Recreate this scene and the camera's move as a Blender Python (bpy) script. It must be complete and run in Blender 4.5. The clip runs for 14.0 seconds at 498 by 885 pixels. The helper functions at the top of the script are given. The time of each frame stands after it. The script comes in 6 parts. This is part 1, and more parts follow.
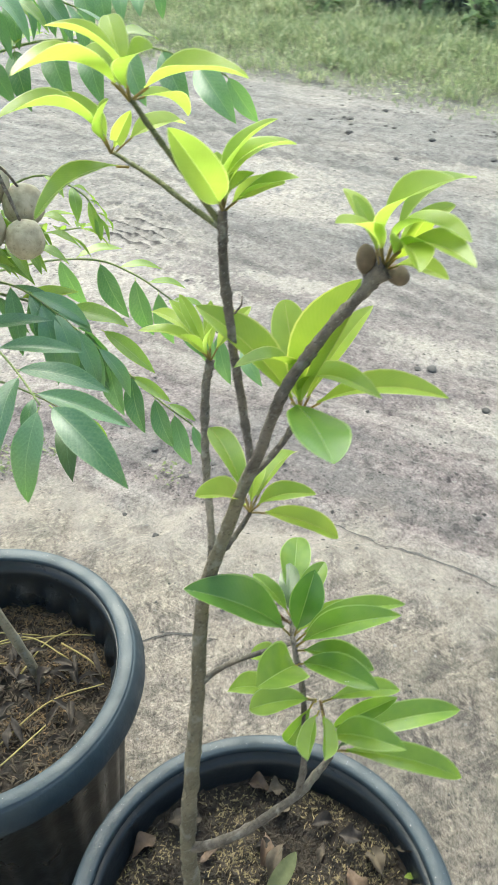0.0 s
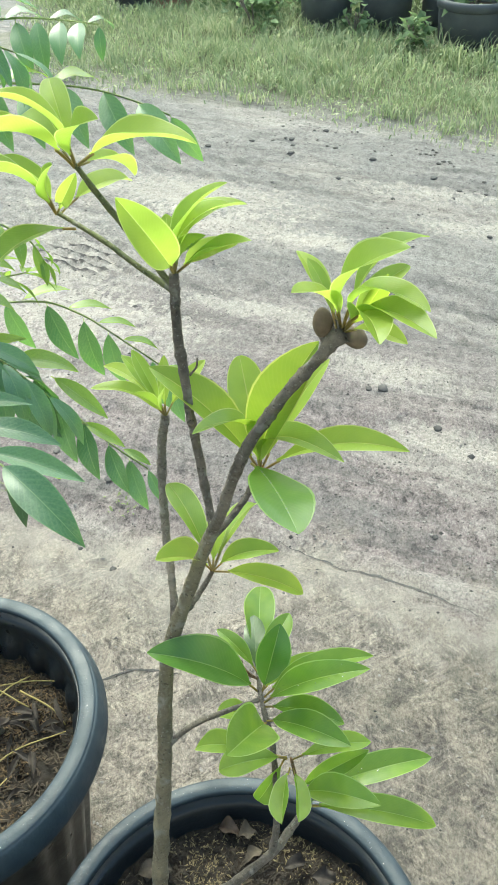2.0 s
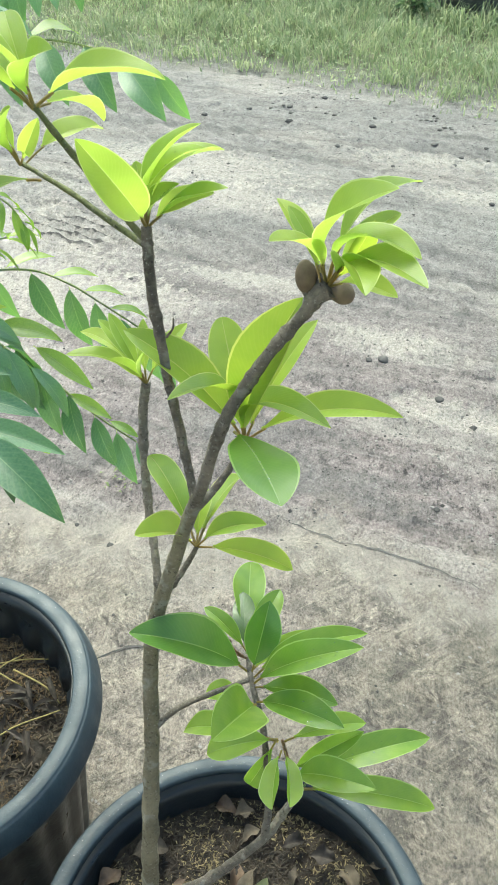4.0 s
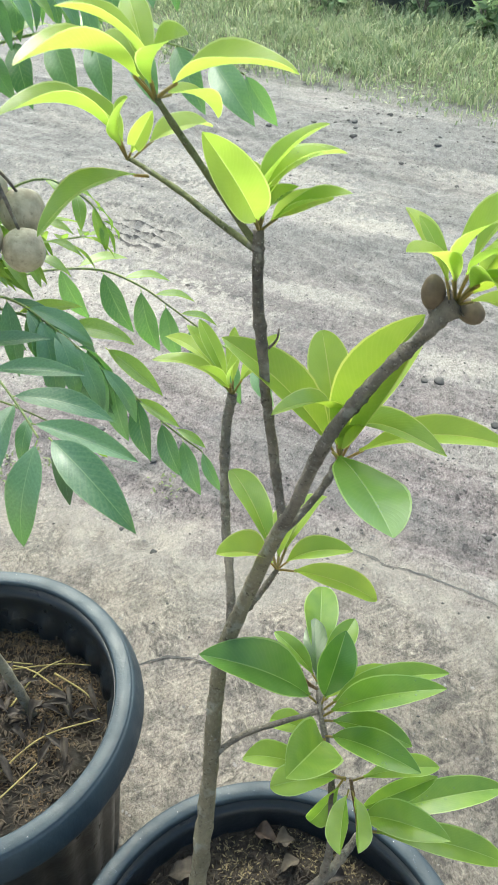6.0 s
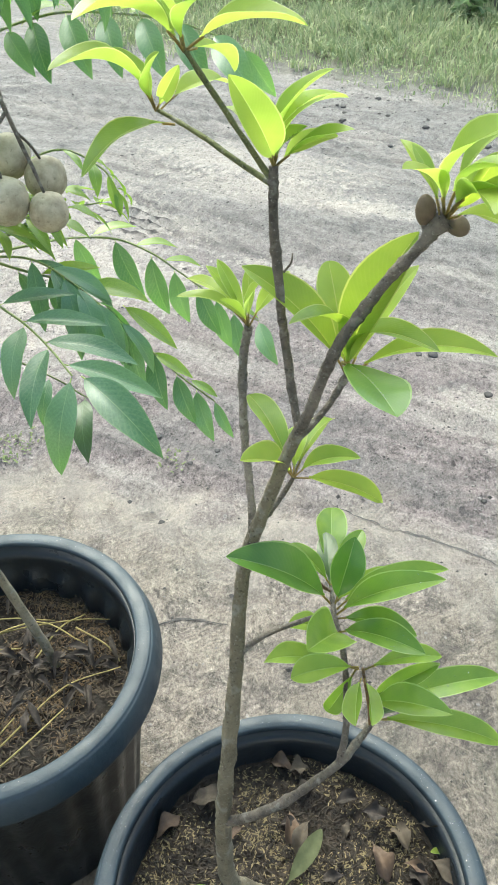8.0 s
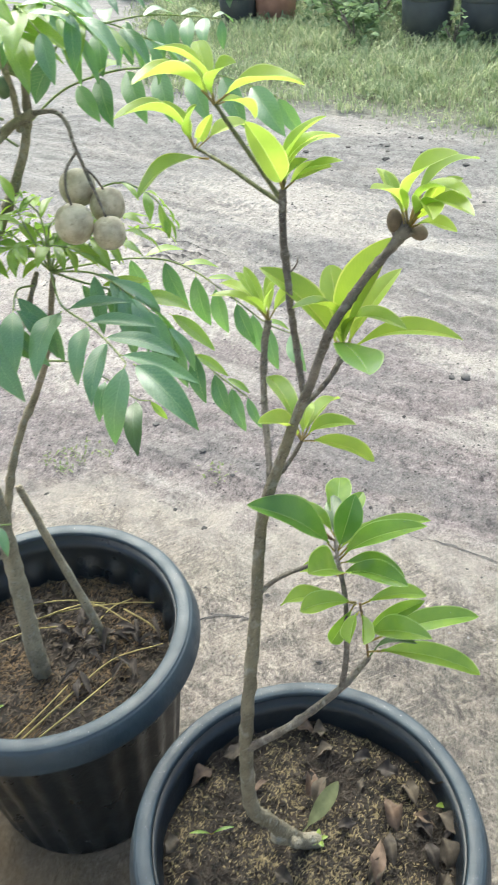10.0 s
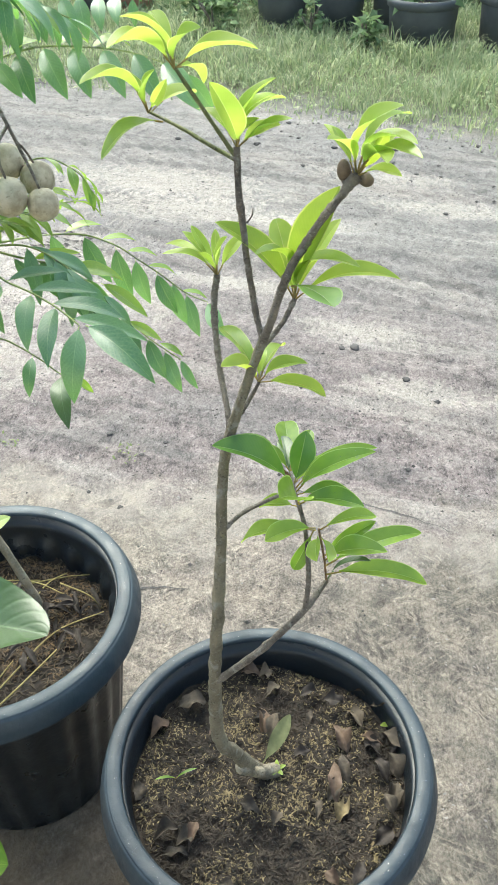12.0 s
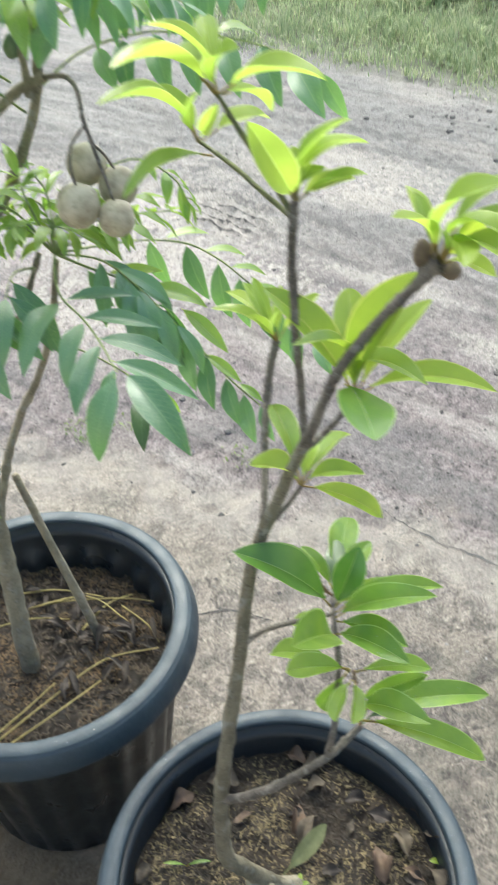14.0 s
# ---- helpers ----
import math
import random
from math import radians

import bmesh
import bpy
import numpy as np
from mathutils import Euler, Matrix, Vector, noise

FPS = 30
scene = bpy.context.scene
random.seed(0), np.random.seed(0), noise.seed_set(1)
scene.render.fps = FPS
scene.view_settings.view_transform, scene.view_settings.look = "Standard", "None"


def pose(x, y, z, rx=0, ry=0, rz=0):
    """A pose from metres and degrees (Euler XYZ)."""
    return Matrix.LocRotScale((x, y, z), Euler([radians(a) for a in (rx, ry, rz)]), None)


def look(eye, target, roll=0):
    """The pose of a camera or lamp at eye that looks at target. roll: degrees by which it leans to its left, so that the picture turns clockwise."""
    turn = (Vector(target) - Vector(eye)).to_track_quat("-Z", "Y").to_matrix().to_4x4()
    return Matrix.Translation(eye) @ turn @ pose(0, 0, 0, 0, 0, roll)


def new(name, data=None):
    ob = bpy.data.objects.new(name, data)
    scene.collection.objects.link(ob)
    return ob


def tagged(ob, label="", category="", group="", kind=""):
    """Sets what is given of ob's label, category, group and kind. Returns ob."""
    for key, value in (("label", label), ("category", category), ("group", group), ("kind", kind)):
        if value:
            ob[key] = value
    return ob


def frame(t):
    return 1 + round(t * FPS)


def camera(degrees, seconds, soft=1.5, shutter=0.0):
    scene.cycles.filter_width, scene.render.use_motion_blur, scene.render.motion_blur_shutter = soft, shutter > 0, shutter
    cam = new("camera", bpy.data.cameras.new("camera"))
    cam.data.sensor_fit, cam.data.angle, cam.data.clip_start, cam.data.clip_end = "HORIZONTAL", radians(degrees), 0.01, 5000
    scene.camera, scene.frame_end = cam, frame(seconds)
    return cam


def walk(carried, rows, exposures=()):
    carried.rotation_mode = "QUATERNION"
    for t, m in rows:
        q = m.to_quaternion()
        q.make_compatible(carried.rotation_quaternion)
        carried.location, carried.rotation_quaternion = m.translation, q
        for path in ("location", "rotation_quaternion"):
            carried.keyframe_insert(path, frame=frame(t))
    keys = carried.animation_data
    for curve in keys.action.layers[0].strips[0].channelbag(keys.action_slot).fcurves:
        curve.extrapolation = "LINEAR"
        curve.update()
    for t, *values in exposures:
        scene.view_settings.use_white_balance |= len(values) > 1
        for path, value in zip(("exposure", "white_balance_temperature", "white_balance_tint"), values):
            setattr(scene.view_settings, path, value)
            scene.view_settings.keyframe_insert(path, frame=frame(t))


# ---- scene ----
cam = camera(32.66, 14.0, soft=1.5, shutter=0.4)
# seconds, eye, yaw, pitch and roll
ROWS = [
    (0, 0.5746, 0.5774, 1.5403, 14.58, -39.90, -2.00),
    (0.5, 0.6387, 0.6267, 1.5372, 20.16, -39.71, -2.90),
    (1, 0.6180, 0.6230, 1.5493, 16.55, -39.12, -2.50),
    (1.5, 0.5706, 0.6071, 1.5561, 12.68, -39.10, -2.83),
    (2, 0.5647, 0.6058, 1.5567, 10.45, -38.99, -1.57),
    (2.5, 0.5593, 0.6014, 1.5616, 10.73, -38.79, -1.21),
    (3, 0.5664, 0.6071, 1.5529, 9.74, -39.84, -1.13),
    (3.2, 0.5703, 0.6079, 1.5516, 10.24, -40.28, -1.94),
    (5.3, 0.5734, 0.6782, 1.4894, 12.40, -41.10, -1.74),
    (5.5, 0.5548, 0.6758, 1.4906, 13.89, -41.42, -1.93),
    (6, 0.5317, 0.6509, 1.5137, 13.98, -39.83, -0.78),
    (6.5, 0.5258, 0.6454, 1.5192, 14.21, -39.43, -0.23),
    (7, 0.5222, 0.6256, 1.5080, 14.56, -40.48, -1.08),
    (7.2, 0.5205, 0.6148, 1.5080, 14.23, -40.85, -1.39),
    (9.3, 0.5778, 0.4771, 1.5466, 15.28, -39.03, -4.11),
    (9.5, 0.5818, 0.4692, 1.5470, 16.25, -39.16, -4.58),
    (10, 0.6012, 0.4107, 1.5710, 17.72, -37.73, -3.89),
    (10.5, 0.5970, 0.3671, 1.5727, 22.07, -39.97, -6.17),
    (11, 0.5914, 0.3786, 1.5757, 17.89, -40.19, -5.97),
    (11.5, 0.5476, 0.3420, 1.5730, 12.24, -40.09, -3.44),
    (12, 0.5361, 0.3116, 1.5761, 7.37, -38.62, -1.66),
    (12.5, 0.4908, 0.2924, 1.5836, 10.18, -37.60, 1.71),
    (12.9, 0.4520, 0.2928, 1.6008, 11.42, -34.64, 1.26),
    (13, 0.4518, 0.3143, 1.5959, 12.18, -34.80, 1.01),
    (13.3, 0.4645, 0.3626, 1.5987, 15.40, -34.63, 0.55),
    (13.5, 0.4982, 0.4200, 1.5932, 19.34, -35.59, -0.62),
    (14, 0.6027, 0.5404, 1.5582, 21.37, -40.25, -1.65),
]
# seconds, stops, kelvin and tint
EXPOSURES = [(0.0, 1.23, 6120, -5), (0.8, 1.12, 6080, -10), (1.6, 1.19, 6080, -10), (3.2, 1.21, 6080, -10), (6.5, 1.17, 6000, -5), (9.5, 1.26, 6050, -4), (10.5, 1.29, 6050, 2), (12.6, 1.30, 5990, -4), (13.0, 1.28, 5960, 3), (13.5, 1.20, 5960, 3), (14.0, 1.20, 5960, -1)]
walk(cam, [(t, pose(x, y, z, 90 + pitch, 0, yaw) @ pose(0, 0, 0, 0, 0, roll)) for t, x, y, z, yaw, pitch, roll in ROWS], EXPOSURES)

# ---------- world, sun, exposure ----------
world = bpy.data.worlds.new("sky")
scene.world = world
world.use_nodes = True
wn = world.node_tree.nodes
sky = wn.new("ShaderNodeTexSky")
sky.sky_type = "NISHITA"
sky.sun_disc = False
sky.sun_elevation, sky.sun_rotation = radians(52), radians(-25)
sky.air_density, sky.dust_density, sky.ozone_density = 1.0, 7.0, 1.0
wn["Background"].inputs["Strength"].default_value = 0.15
world.node_tree.links.new(sky.outputs[0], wn["Background"].inputs["Color"])
sun = new("sun", bpy.data.lights.new("sun", "SUN"))
sun.data.energy, sun.data.angle, sun.data.color = 0.9, radians(30), (1.0, 0.97, 0.92)
sun.matrix_world = look((0, 0, 0), (0.30, -0.62, -0.95))

# ---------- helpers ----------
rng = np.random.default_rng(7)
R = random.Random(11)


def part(name, bm, material, parent=None, label=""):
    """Links a bmesh as one smooth mesh object under a thing or a part."""
    me = bpy.data.meshes.new(name)
    bm.to_mesh(me)
    bm.free()
    for p in me.polygons:
        p.use_smooth = True
    me.materials.append(material)
    ob = new(name, me)
    ob.parent = parent
    if label:
        ob["label"] = label
    return ob


def thing(name, at, label, category, group="", kind=""):
    ob = new(name)
    ob.location = at
    ob.empty_display_size = 0.05
    tagged(ob, label, category, group, kind)
    bpy.context.view_layer.update()
    return ob


def under(ob, parent):
    """Parents ob, built in world places, to a thing that stands elsewhere."""
    ob.parent = parent
    ob.matrix_parent_inverse = Matrix.Translation(parent.location).inverted()
    return ob


def spline(points, steps):
    """A smooth line through the points (Catmull-Rom)."""
    p = [Vector(q) for q in points]
    p = [2 * p[0] - p[1], *p, 2 * p[-1] - p[-2]]
    out = []
    for i in range(1, len(p) - 2):
        a, b, c, d = p[i - 1 : i + 3]
        for k in range(steps):
            t = k / steps
            out.append(0.5 * (2 * b + (c - a) * t + (2 * a - 5 * b + 4 * c - d) * t * t + (3 * b - a - 3 * c + d) * t ** 3))
    return out + [p[-2]]


def tube(bm, points, r0, r1, sides=8, steps=5, rough=0.0, knots=0.0, seed=0.0):
    """A tapered stem along a smooth line, with knobbly rings."""
    line = spline(points, steps)
    n = len(line)
    rings = []
    ref = Vector((0.31, 0.77, 0.2)).normalized()
    for i, c in enumerate(line):
        ahead = (line[min(i + 1, n - 1)] - line[max(i - 1, 0)]).normalized()
        side = ahead.cross(ref).normalized()
        up = side.cross(ahead)
        s = i / (n - 1)
        r = r0 + (r1 - r0) * s
        r *= 1 + knots * max(0.0, math.sin(s * n * 1.9 + seed)) ** 6
        ring = []
        for k in range(sides):
            a = 2 * math.pi * k / sides
            q = r * (1 + rough * noise.noise(c * 60 + Vector((k * 1.3, seed, 0))))
            ring.append(bm.verts.new(c + side * (q * math.cos(a)) + up * (q * math.sin(a))))
        rings.append(ring)
    for a, b in zip(rings, rings[1:]):
        for k in range(sides):
            bm.faces.new((a[k], a[(k + 1) % sides], b[(k + 1) % sides], b[k]))
    bm.faces.new(rings[0][::-1])
    bm.faces.new(rings[-1])
    return bm


def lathe(bm, profile, segs=72, wave=None):
    """A turned body; wave(angle, index) scales a ring's radius."""
    rings = []
    for j, (r, z) in enumerate(profile):
        rings.append([bm.verts.new(((r * (wave(2 * math.pi * k / segs, j) if wave else 1)) * math.cos(2 * math.pi * k / segs),
                                    (r * (wave(2 * math.pi * k / segs, j) if wave else 1)) * math.sin(2 * math.pi * k / segs), z)) for k in range(segs)])
    for a, b in zip(rings, rings[1:]):
        for k in range(segs):
            bm.faces.new((a[k], a[(k + 1) % segs], b[(k + 1) % segs], b[k]))
    return rings


def blade(length, width, arch=0.12, fold=0.15, wave=0.0, curl=0.0, blunt=0.5, stalk=0.12, nu=12, nv=4, seed=0.0, peak=0.56):
    """A leaf along +x, its upper face to +z, with a stalk; UV runs along it and across it."""
    bm = bmesh.new()
    uv = bm.loops.layers.uv.new("uv")
    grid = []
    q1 = 0.95 - 0.42 * blunt
    q0 = q1 * peak / (1 - peak)
    top = peak ** q0 * (1 - peak) ** q1
    along = [0.5 - 0.5 * math.cos(math.pi * i / nu) for i in range(nu + 1)]
    for s in along:
        u = stalk + (1 - stalk) * s
        form = s ** q0 * (1 - s) ** q1 / top if 0 < s < 1 else 0.0
        w = max(0.5 * width * form, 0.012 * length * (1 - s) + 0.0004)
        row = []
        for j in range(-nv, nv + 1):
            v = j / nv
            z = 4 * arch * u * (1 - u) * length + fold * abs(v) * w
            z += wave * w * math.sin(9 * u + 2.2 * np.sign(v) + seed) * v * v
            z -= curl * length * max(0.0, u - 0.6) ** 2 * 2
            row.append(bm.verts.new((u * length, v * w, z)))
        grid.append(row)
    for i in range(nu):
        for j in range(2 * nv):
            f = bm.faces.new((grid[i][j], grid[i + 1][j], grid[i + 1][j + 1], grid[i][j + 1]))
            for loop, (a, b) in zip(f.loops, ((i, j), (i + 1, j), (i + 1, j + 1), (i, j + 1))):
                loop[uv].uv = (along[a], b / (2 * nv))
    w0 = 0.007 * length + 0.0005
    line = [Vector((stalk * 1.1 * length * k / 4, 0, 4 * arch * (stalk * 1.1 * k / 4) * (1 - stalk * 1.1 * k / 4) * length - 0.3 * w0)) for k in range(5)]
    rings = [[bm.verts.new(c + Vector((0, w0 * math.cos(a), w0 * math.sin(a)))) for a in (0, 1.57, 3.14, 4.71)] for c in line]
    for a, b in zip(rings, rings[1:]):
        for k in range(4):
            f = bm.faces.new((a[k], a[(k + 1) % 4], b[(k + 1) % 4], b[k]))
            for loop in f.loops:
                loop[uv].uv = (-1.0, 0.5)
    return bm


def aim(base, azimuth, elevation, twist=0.0):
    """The pose of a leaf at base; azimuth from +x, elevation above level, twist about its midrib, all in degrees."""
    return Matrix.Translation(base) @ Matrix.Rotation(radians(azimuth), 4, "Z") @ Matrix.Rotation(radians(-elevation), 4, "Y") @ Matrix.Rotation(radians(twist), 4, "X")


# ---------- materials ----------
def shader(name):
    m = bpy.data.materials.new(name)
    m.use_nodes = True
    return m, m.node_tree, m.node_tree.nodes["Principled BSDF"]


def node(nt, kind, links=None):
    n = nt.nodes.new("ShaderNode" + kind)
    for key, out in (links or {}).items():
        nt.links.new(out, n.inputs[key])
    return n


def ramp(nt, fac, stops):
    n = nt.nodes.new("ShaderNodeValToRGB")
    e = n.color_ramp.elements
    while len(e) < len(stops):
        e.new(0.5)
    for el, (pos, col) in zip(e, stops):
        el.position, el.color = pos, (*col, 1) if len(col) == 3 else col
    nt.links.new(fac, n.inputs[0])
    return n.outputs[0]


def grey(v):
    return (v, v, v)


def math_node(nt, op, a, b=None):
    n = nt.nodes.new("ShaderNodeMath")
    n.operation = op
    for i, v in enumerate((a, b)):
        if v is None:
            continue
        if isinstance(v, (int, float)):
            n.inputs[i].default_value = v
        else:
            nt.links.new(v, n.inputs[i])
    return n.outputs[0]


def mix(nt, fac, a, b, how="MIX"):
    n = nt.nodes.new("ShaderNodeMix")
    n.data_type, n.blend_type = "RGBA", how
    for i, v in ((0, fac), (6, a), (7, b)):
        if isinstance(v, (int, float)):
            n.inputs[i].default_value = v
        elif isinstance(v, tuple):
            n.inputs[i].default_value = (*v, 1)
        else:
            nt.links.new(v, n.inputs[i])
    return n.outputs[2]


def bump(nt, bsdf, height, strength, distance):
    n = nt.nodes.new("ShaderNodeBump")
    n.inputs["Strength"].default_value, n.inputs["Distance"].default_value = strength, distance
    nt.links.new(height, n.inputs["Height"])
    nt.links.new(n.outputs[0], bsdf.inputs["Normal"])


def coords(nt, which="Object"):
    return nt.nodes.new("ShaderNodeTexCoord").outputs[which]


def noise_tex(nt, vec, scale, detail=4.0, rough=0.55):
    n = nt.nodes.new("ShaderNodeTexNoise")
    n.inputs["Scale"].default_value, n.inputs["Detail"].default_value, n.inputs["Roughness"].default_value = scale, detail, rough
    nt.links.new(vec, n.inputs["Vector"])
    return n.outputs[0]


def leaf_material(name, dark, light, vein, through_light, gloss=0.35, veins=26.0, vein_show=0.10, stalk=(0.30, 0.25, 0.10), edge=0.45, ribs=0.22, coat=0.0, thin=0.5):
    """Green leaf: pale midrib and side veins, blotches, light shining through."""
    m, nt, b = shader(name)
    uv = nt.nodes.new("ShaderNodeUVMap").outputs[0]
    sep = node(nt, "SeparateXYZ", {"Vector": uv})
    across = math_node(nt, "ABSOLUTE", math_node(nt, "SUBTRACT", sep.outputs[1], 0.5))
    rib = math_node(nt, "LESS_THAN", across, 0.014)
    slant = math_node(nt, "SUBTRACT", sep.outputs[0], math_node(nt, "MULTIPLY", across, 0.45))
    wave = math_node(nt, "SINE", math_node(nt, "MULTIPLY", slant, veins * 3.14159))
    side = math_node(nt, "MULTIPLY", math_node(nt, "POWER", math_node(nt, "ABSOLUTE", wave), 10.0), 0.3)
    side2 = math_node(nt, "SUBTRACT", 0.3, side)
    rand = nt.nodes.new("ShaderNodeObjectInfo").outputs["Random"]
    obj = coords(nt)
    blot = noise_tex(nt, obj, 45.0, 5.0)
    tone = math_node(nt, "ADD", math_node(nt, "MULTIPLY", rand, 0.5), math_node(nt, "MULTIPLY", blot, 0.6))
    base = ramp(nt, tone, [(0.25, dark), (0.85, light)])
    veined = math_node(nt, "MAXIMUM", math_node(nt, "MULTIPLY", rib, 0.5), math_node(nt, "MULTIPLY", side, vein_show))
    margin = math_node(nt, "MULTIPLY", math_node(nt, "GREATER_THAN", across, 0.466), edge)
    colour = mix(nt, math_node(nt, "MAXIMUM", veined, margin), base, vein)
    colour = mix(nt, math_node(nt, "LESS_THAN", sep.outputs[0], -0.5), colour, stalk)
    nt.links.new(colour, b.inputs["Base Color"])
    b.inputs["Roughness"].default_value = gloss
    b.inputs["Specular IOR Level"].default_value = 0.8
    b.inputs["Coat Weight"].default_value, b.inputs["Coat Roughness"].default_value = coat, 0.22
    bump(nt, b, math_node(nt, "ADD", math_node(nt, "ADD", math_node(nt, "MULTIPLY", side2, ribs), math_node(nt, "MULTIPLY", rib, -0.6)), math_node(nt, "MULTIPLY", noise_tex(nt, obj, 180.0, 3.0), 0.4)), 0.35, 0.002)
    tl = nt.nodes.new("ShaderNodeBsdfTranslucent")
    warm = mix(nt, 1.0, colour, through_light, "MULTIPLY")
    nt.links.new(warm, tl.inputs["Color"])
    ms = nt.nodes.new("ShaderNodeMixShader")
    ms.inputs[0].default_value = thin
    nt.links.new(b.outputs[0], ms.inputs[1])
    nt.links.new(tl.outputs[0], ms.inputs[2])
    nt.links.new(ms.outputs[0], nt.nodes["Material Output"].inputs["Surface"])
    return m


LEAF_YOUNG = leaf_material("young_leaf", (0.275, 0.40, 0.055), (0.435, 0.555, 0.095), (0.62, 0.68, 0.30), (1.28, 1.33, 1.12), 0.30, edge=0.6, coat=0.2, thin=0.55)
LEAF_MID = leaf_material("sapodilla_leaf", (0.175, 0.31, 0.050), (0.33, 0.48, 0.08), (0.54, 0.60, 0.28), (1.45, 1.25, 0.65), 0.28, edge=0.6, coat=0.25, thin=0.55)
# darker copy of the leaf above; the low tufts' shade is in its colour
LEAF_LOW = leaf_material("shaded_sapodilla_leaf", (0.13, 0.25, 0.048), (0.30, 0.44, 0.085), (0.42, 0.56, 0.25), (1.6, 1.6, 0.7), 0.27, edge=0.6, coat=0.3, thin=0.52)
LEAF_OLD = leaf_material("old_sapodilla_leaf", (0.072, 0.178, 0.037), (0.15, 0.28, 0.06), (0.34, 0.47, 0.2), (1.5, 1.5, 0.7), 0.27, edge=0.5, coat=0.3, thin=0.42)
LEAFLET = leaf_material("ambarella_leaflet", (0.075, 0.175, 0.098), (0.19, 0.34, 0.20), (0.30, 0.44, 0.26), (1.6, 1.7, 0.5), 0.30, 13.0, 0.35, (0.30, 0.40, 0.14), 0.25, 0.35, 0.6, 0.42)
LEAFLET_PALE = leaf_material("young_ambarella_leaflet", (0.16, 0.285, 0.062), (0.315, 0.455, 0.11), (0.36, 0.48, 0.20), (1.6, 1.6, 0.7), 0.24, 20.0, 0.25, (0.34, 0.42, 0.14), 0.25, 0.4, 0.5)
LEAF_LIME = leaf_material("lime_leaf", (0.037, 0.083, 0.020), (0.070, 0.128, 0.036), (0.14, 0.23, 0.10), (1.0, 1.2, 0.7), 0.36, 9.0, 0.35, (0.14, 0.24, 0.07), 0.2, 0.7, 0.15, 0.3)
LEAF_LIME_PALE = leaf_material("young_lime_leaf", (0.26, 0.37, 0.085), (0.36, 0.47, 0.14), (0.52, 0.62, 0.3), (1.6, 1.7, 0.9), 0.4, 15.0)
LEAF_LIME_MID = leaf_material("green_lime_leaf", (0.105, 0.220, 0.011), (0.165, 0.285, 0.017), (0.30, 0.44, 0.06), (1.25, 1.35, 0.35), 0.65, 9.0, 0.6, (0.2, 0.3, 0.08), 0.2, 0.9, 0.0, 0.6)


def bark_material(name, a, b_, scale=1.0):
    m, nt, b = shader(name)
    o = coords(nt)
    big = noise_tex(nt, o, 30 * scale, 5)
    fine = noise_tex(nt, o, 260 * scale, 6, 0.7)
    vor = nt.nodes.new("ShaderNodeTexVoronoi")
    vor.inputs["Scale"].default_value = 140 * scale
    nt.links.new(o, vor.inputs["Vector"])
    t = math_node(nt, "ADD", math_node(nt, "MULTIPLY", big, 0.7), math_node(nt, "MULTIPLY", fine, 0.4))
    col = ramp(nt, t, [(0.36, a), (0.68, b_)])
    pale = ramp(nt, noise_tex(nt, o, 75 * scale, 3), [(0.57, grey(0)), (0.66, grey(1))])
    col = mix(nt, math_node(nt, "MULTIPLY", pale, 0.55), col, (0.38, 0.37, 0.32))
    fleck = ramp(nt, noise_tex(nt, o, 420 * scale, 3), [(0.62, grey(0)), (0.68, grey(1))])
    col = mix(nt, math_node(nt, "MULTIPLY", fleck, 0.5), col, (0.44, 0.41, 0.36))
    pit = ramp(nt, noise_tex(nt, o, 300 * scale, 3), [(0.32, grey(1)), (0.38, grey(0))])
    nt.links.new(mix(nt, math_node(nt, "MULTIPLY", pit, 0.6), col, (0.035, 0.028, 0.022)), b.inputs["Base Color"])
    b.inputs["Roughness"].default_value = 0.8
    flat = node(nt, "Mapping", {"Vector": o})
    flat.inputs["Scale"].default_value = (1, 1, 3.2)
    rings = noise_tex(nt, flat.outputs[0], 95 * scale, 5, 0.7)
    h = math_node(nt, "ADD", fine, math_node(nt, "MULTIPLY", vor.outputs[0], 0.6))
    bump(nt, b, math_node(nt, "ADD", h, math_node(nt, "MULTIPLY", rings, 1.2)), 0.9, 0.004)
    return m


BARK = bark_material("sapodilla_bark", (0.070, 0.057, 0.045), (0.27, 0.235, 0.19))
BARK_PALE = bark_material("pale_root_bark", (0.21, 0.18, 0.12), (0.42, 0.375, 0.275))
RACHIS = bark_material("pale_green_rachis", (0.22, 0.30, 0.09), (0.38, 0.46, 0.17))
BARK_TRUNK = bark_material("sapodilla_trunk_bark", (0.135, 0.116, 0.074), (0.29, 0.255, 0.172))
BARK_GREEN = bark_material("ambarella_bark", (0.19, 0.165, 0.108), (0.42, 0.37, 0.26))
BARK_TWIG = bark_material("green_twig", (0.10, 0.12, 0.045), (0.24, 0.25, 0.11))
BARK_RED = bark_material("red_brown_stalk", (0.14, 0.07, 0.03), (0.30, 0.19, 0.08))


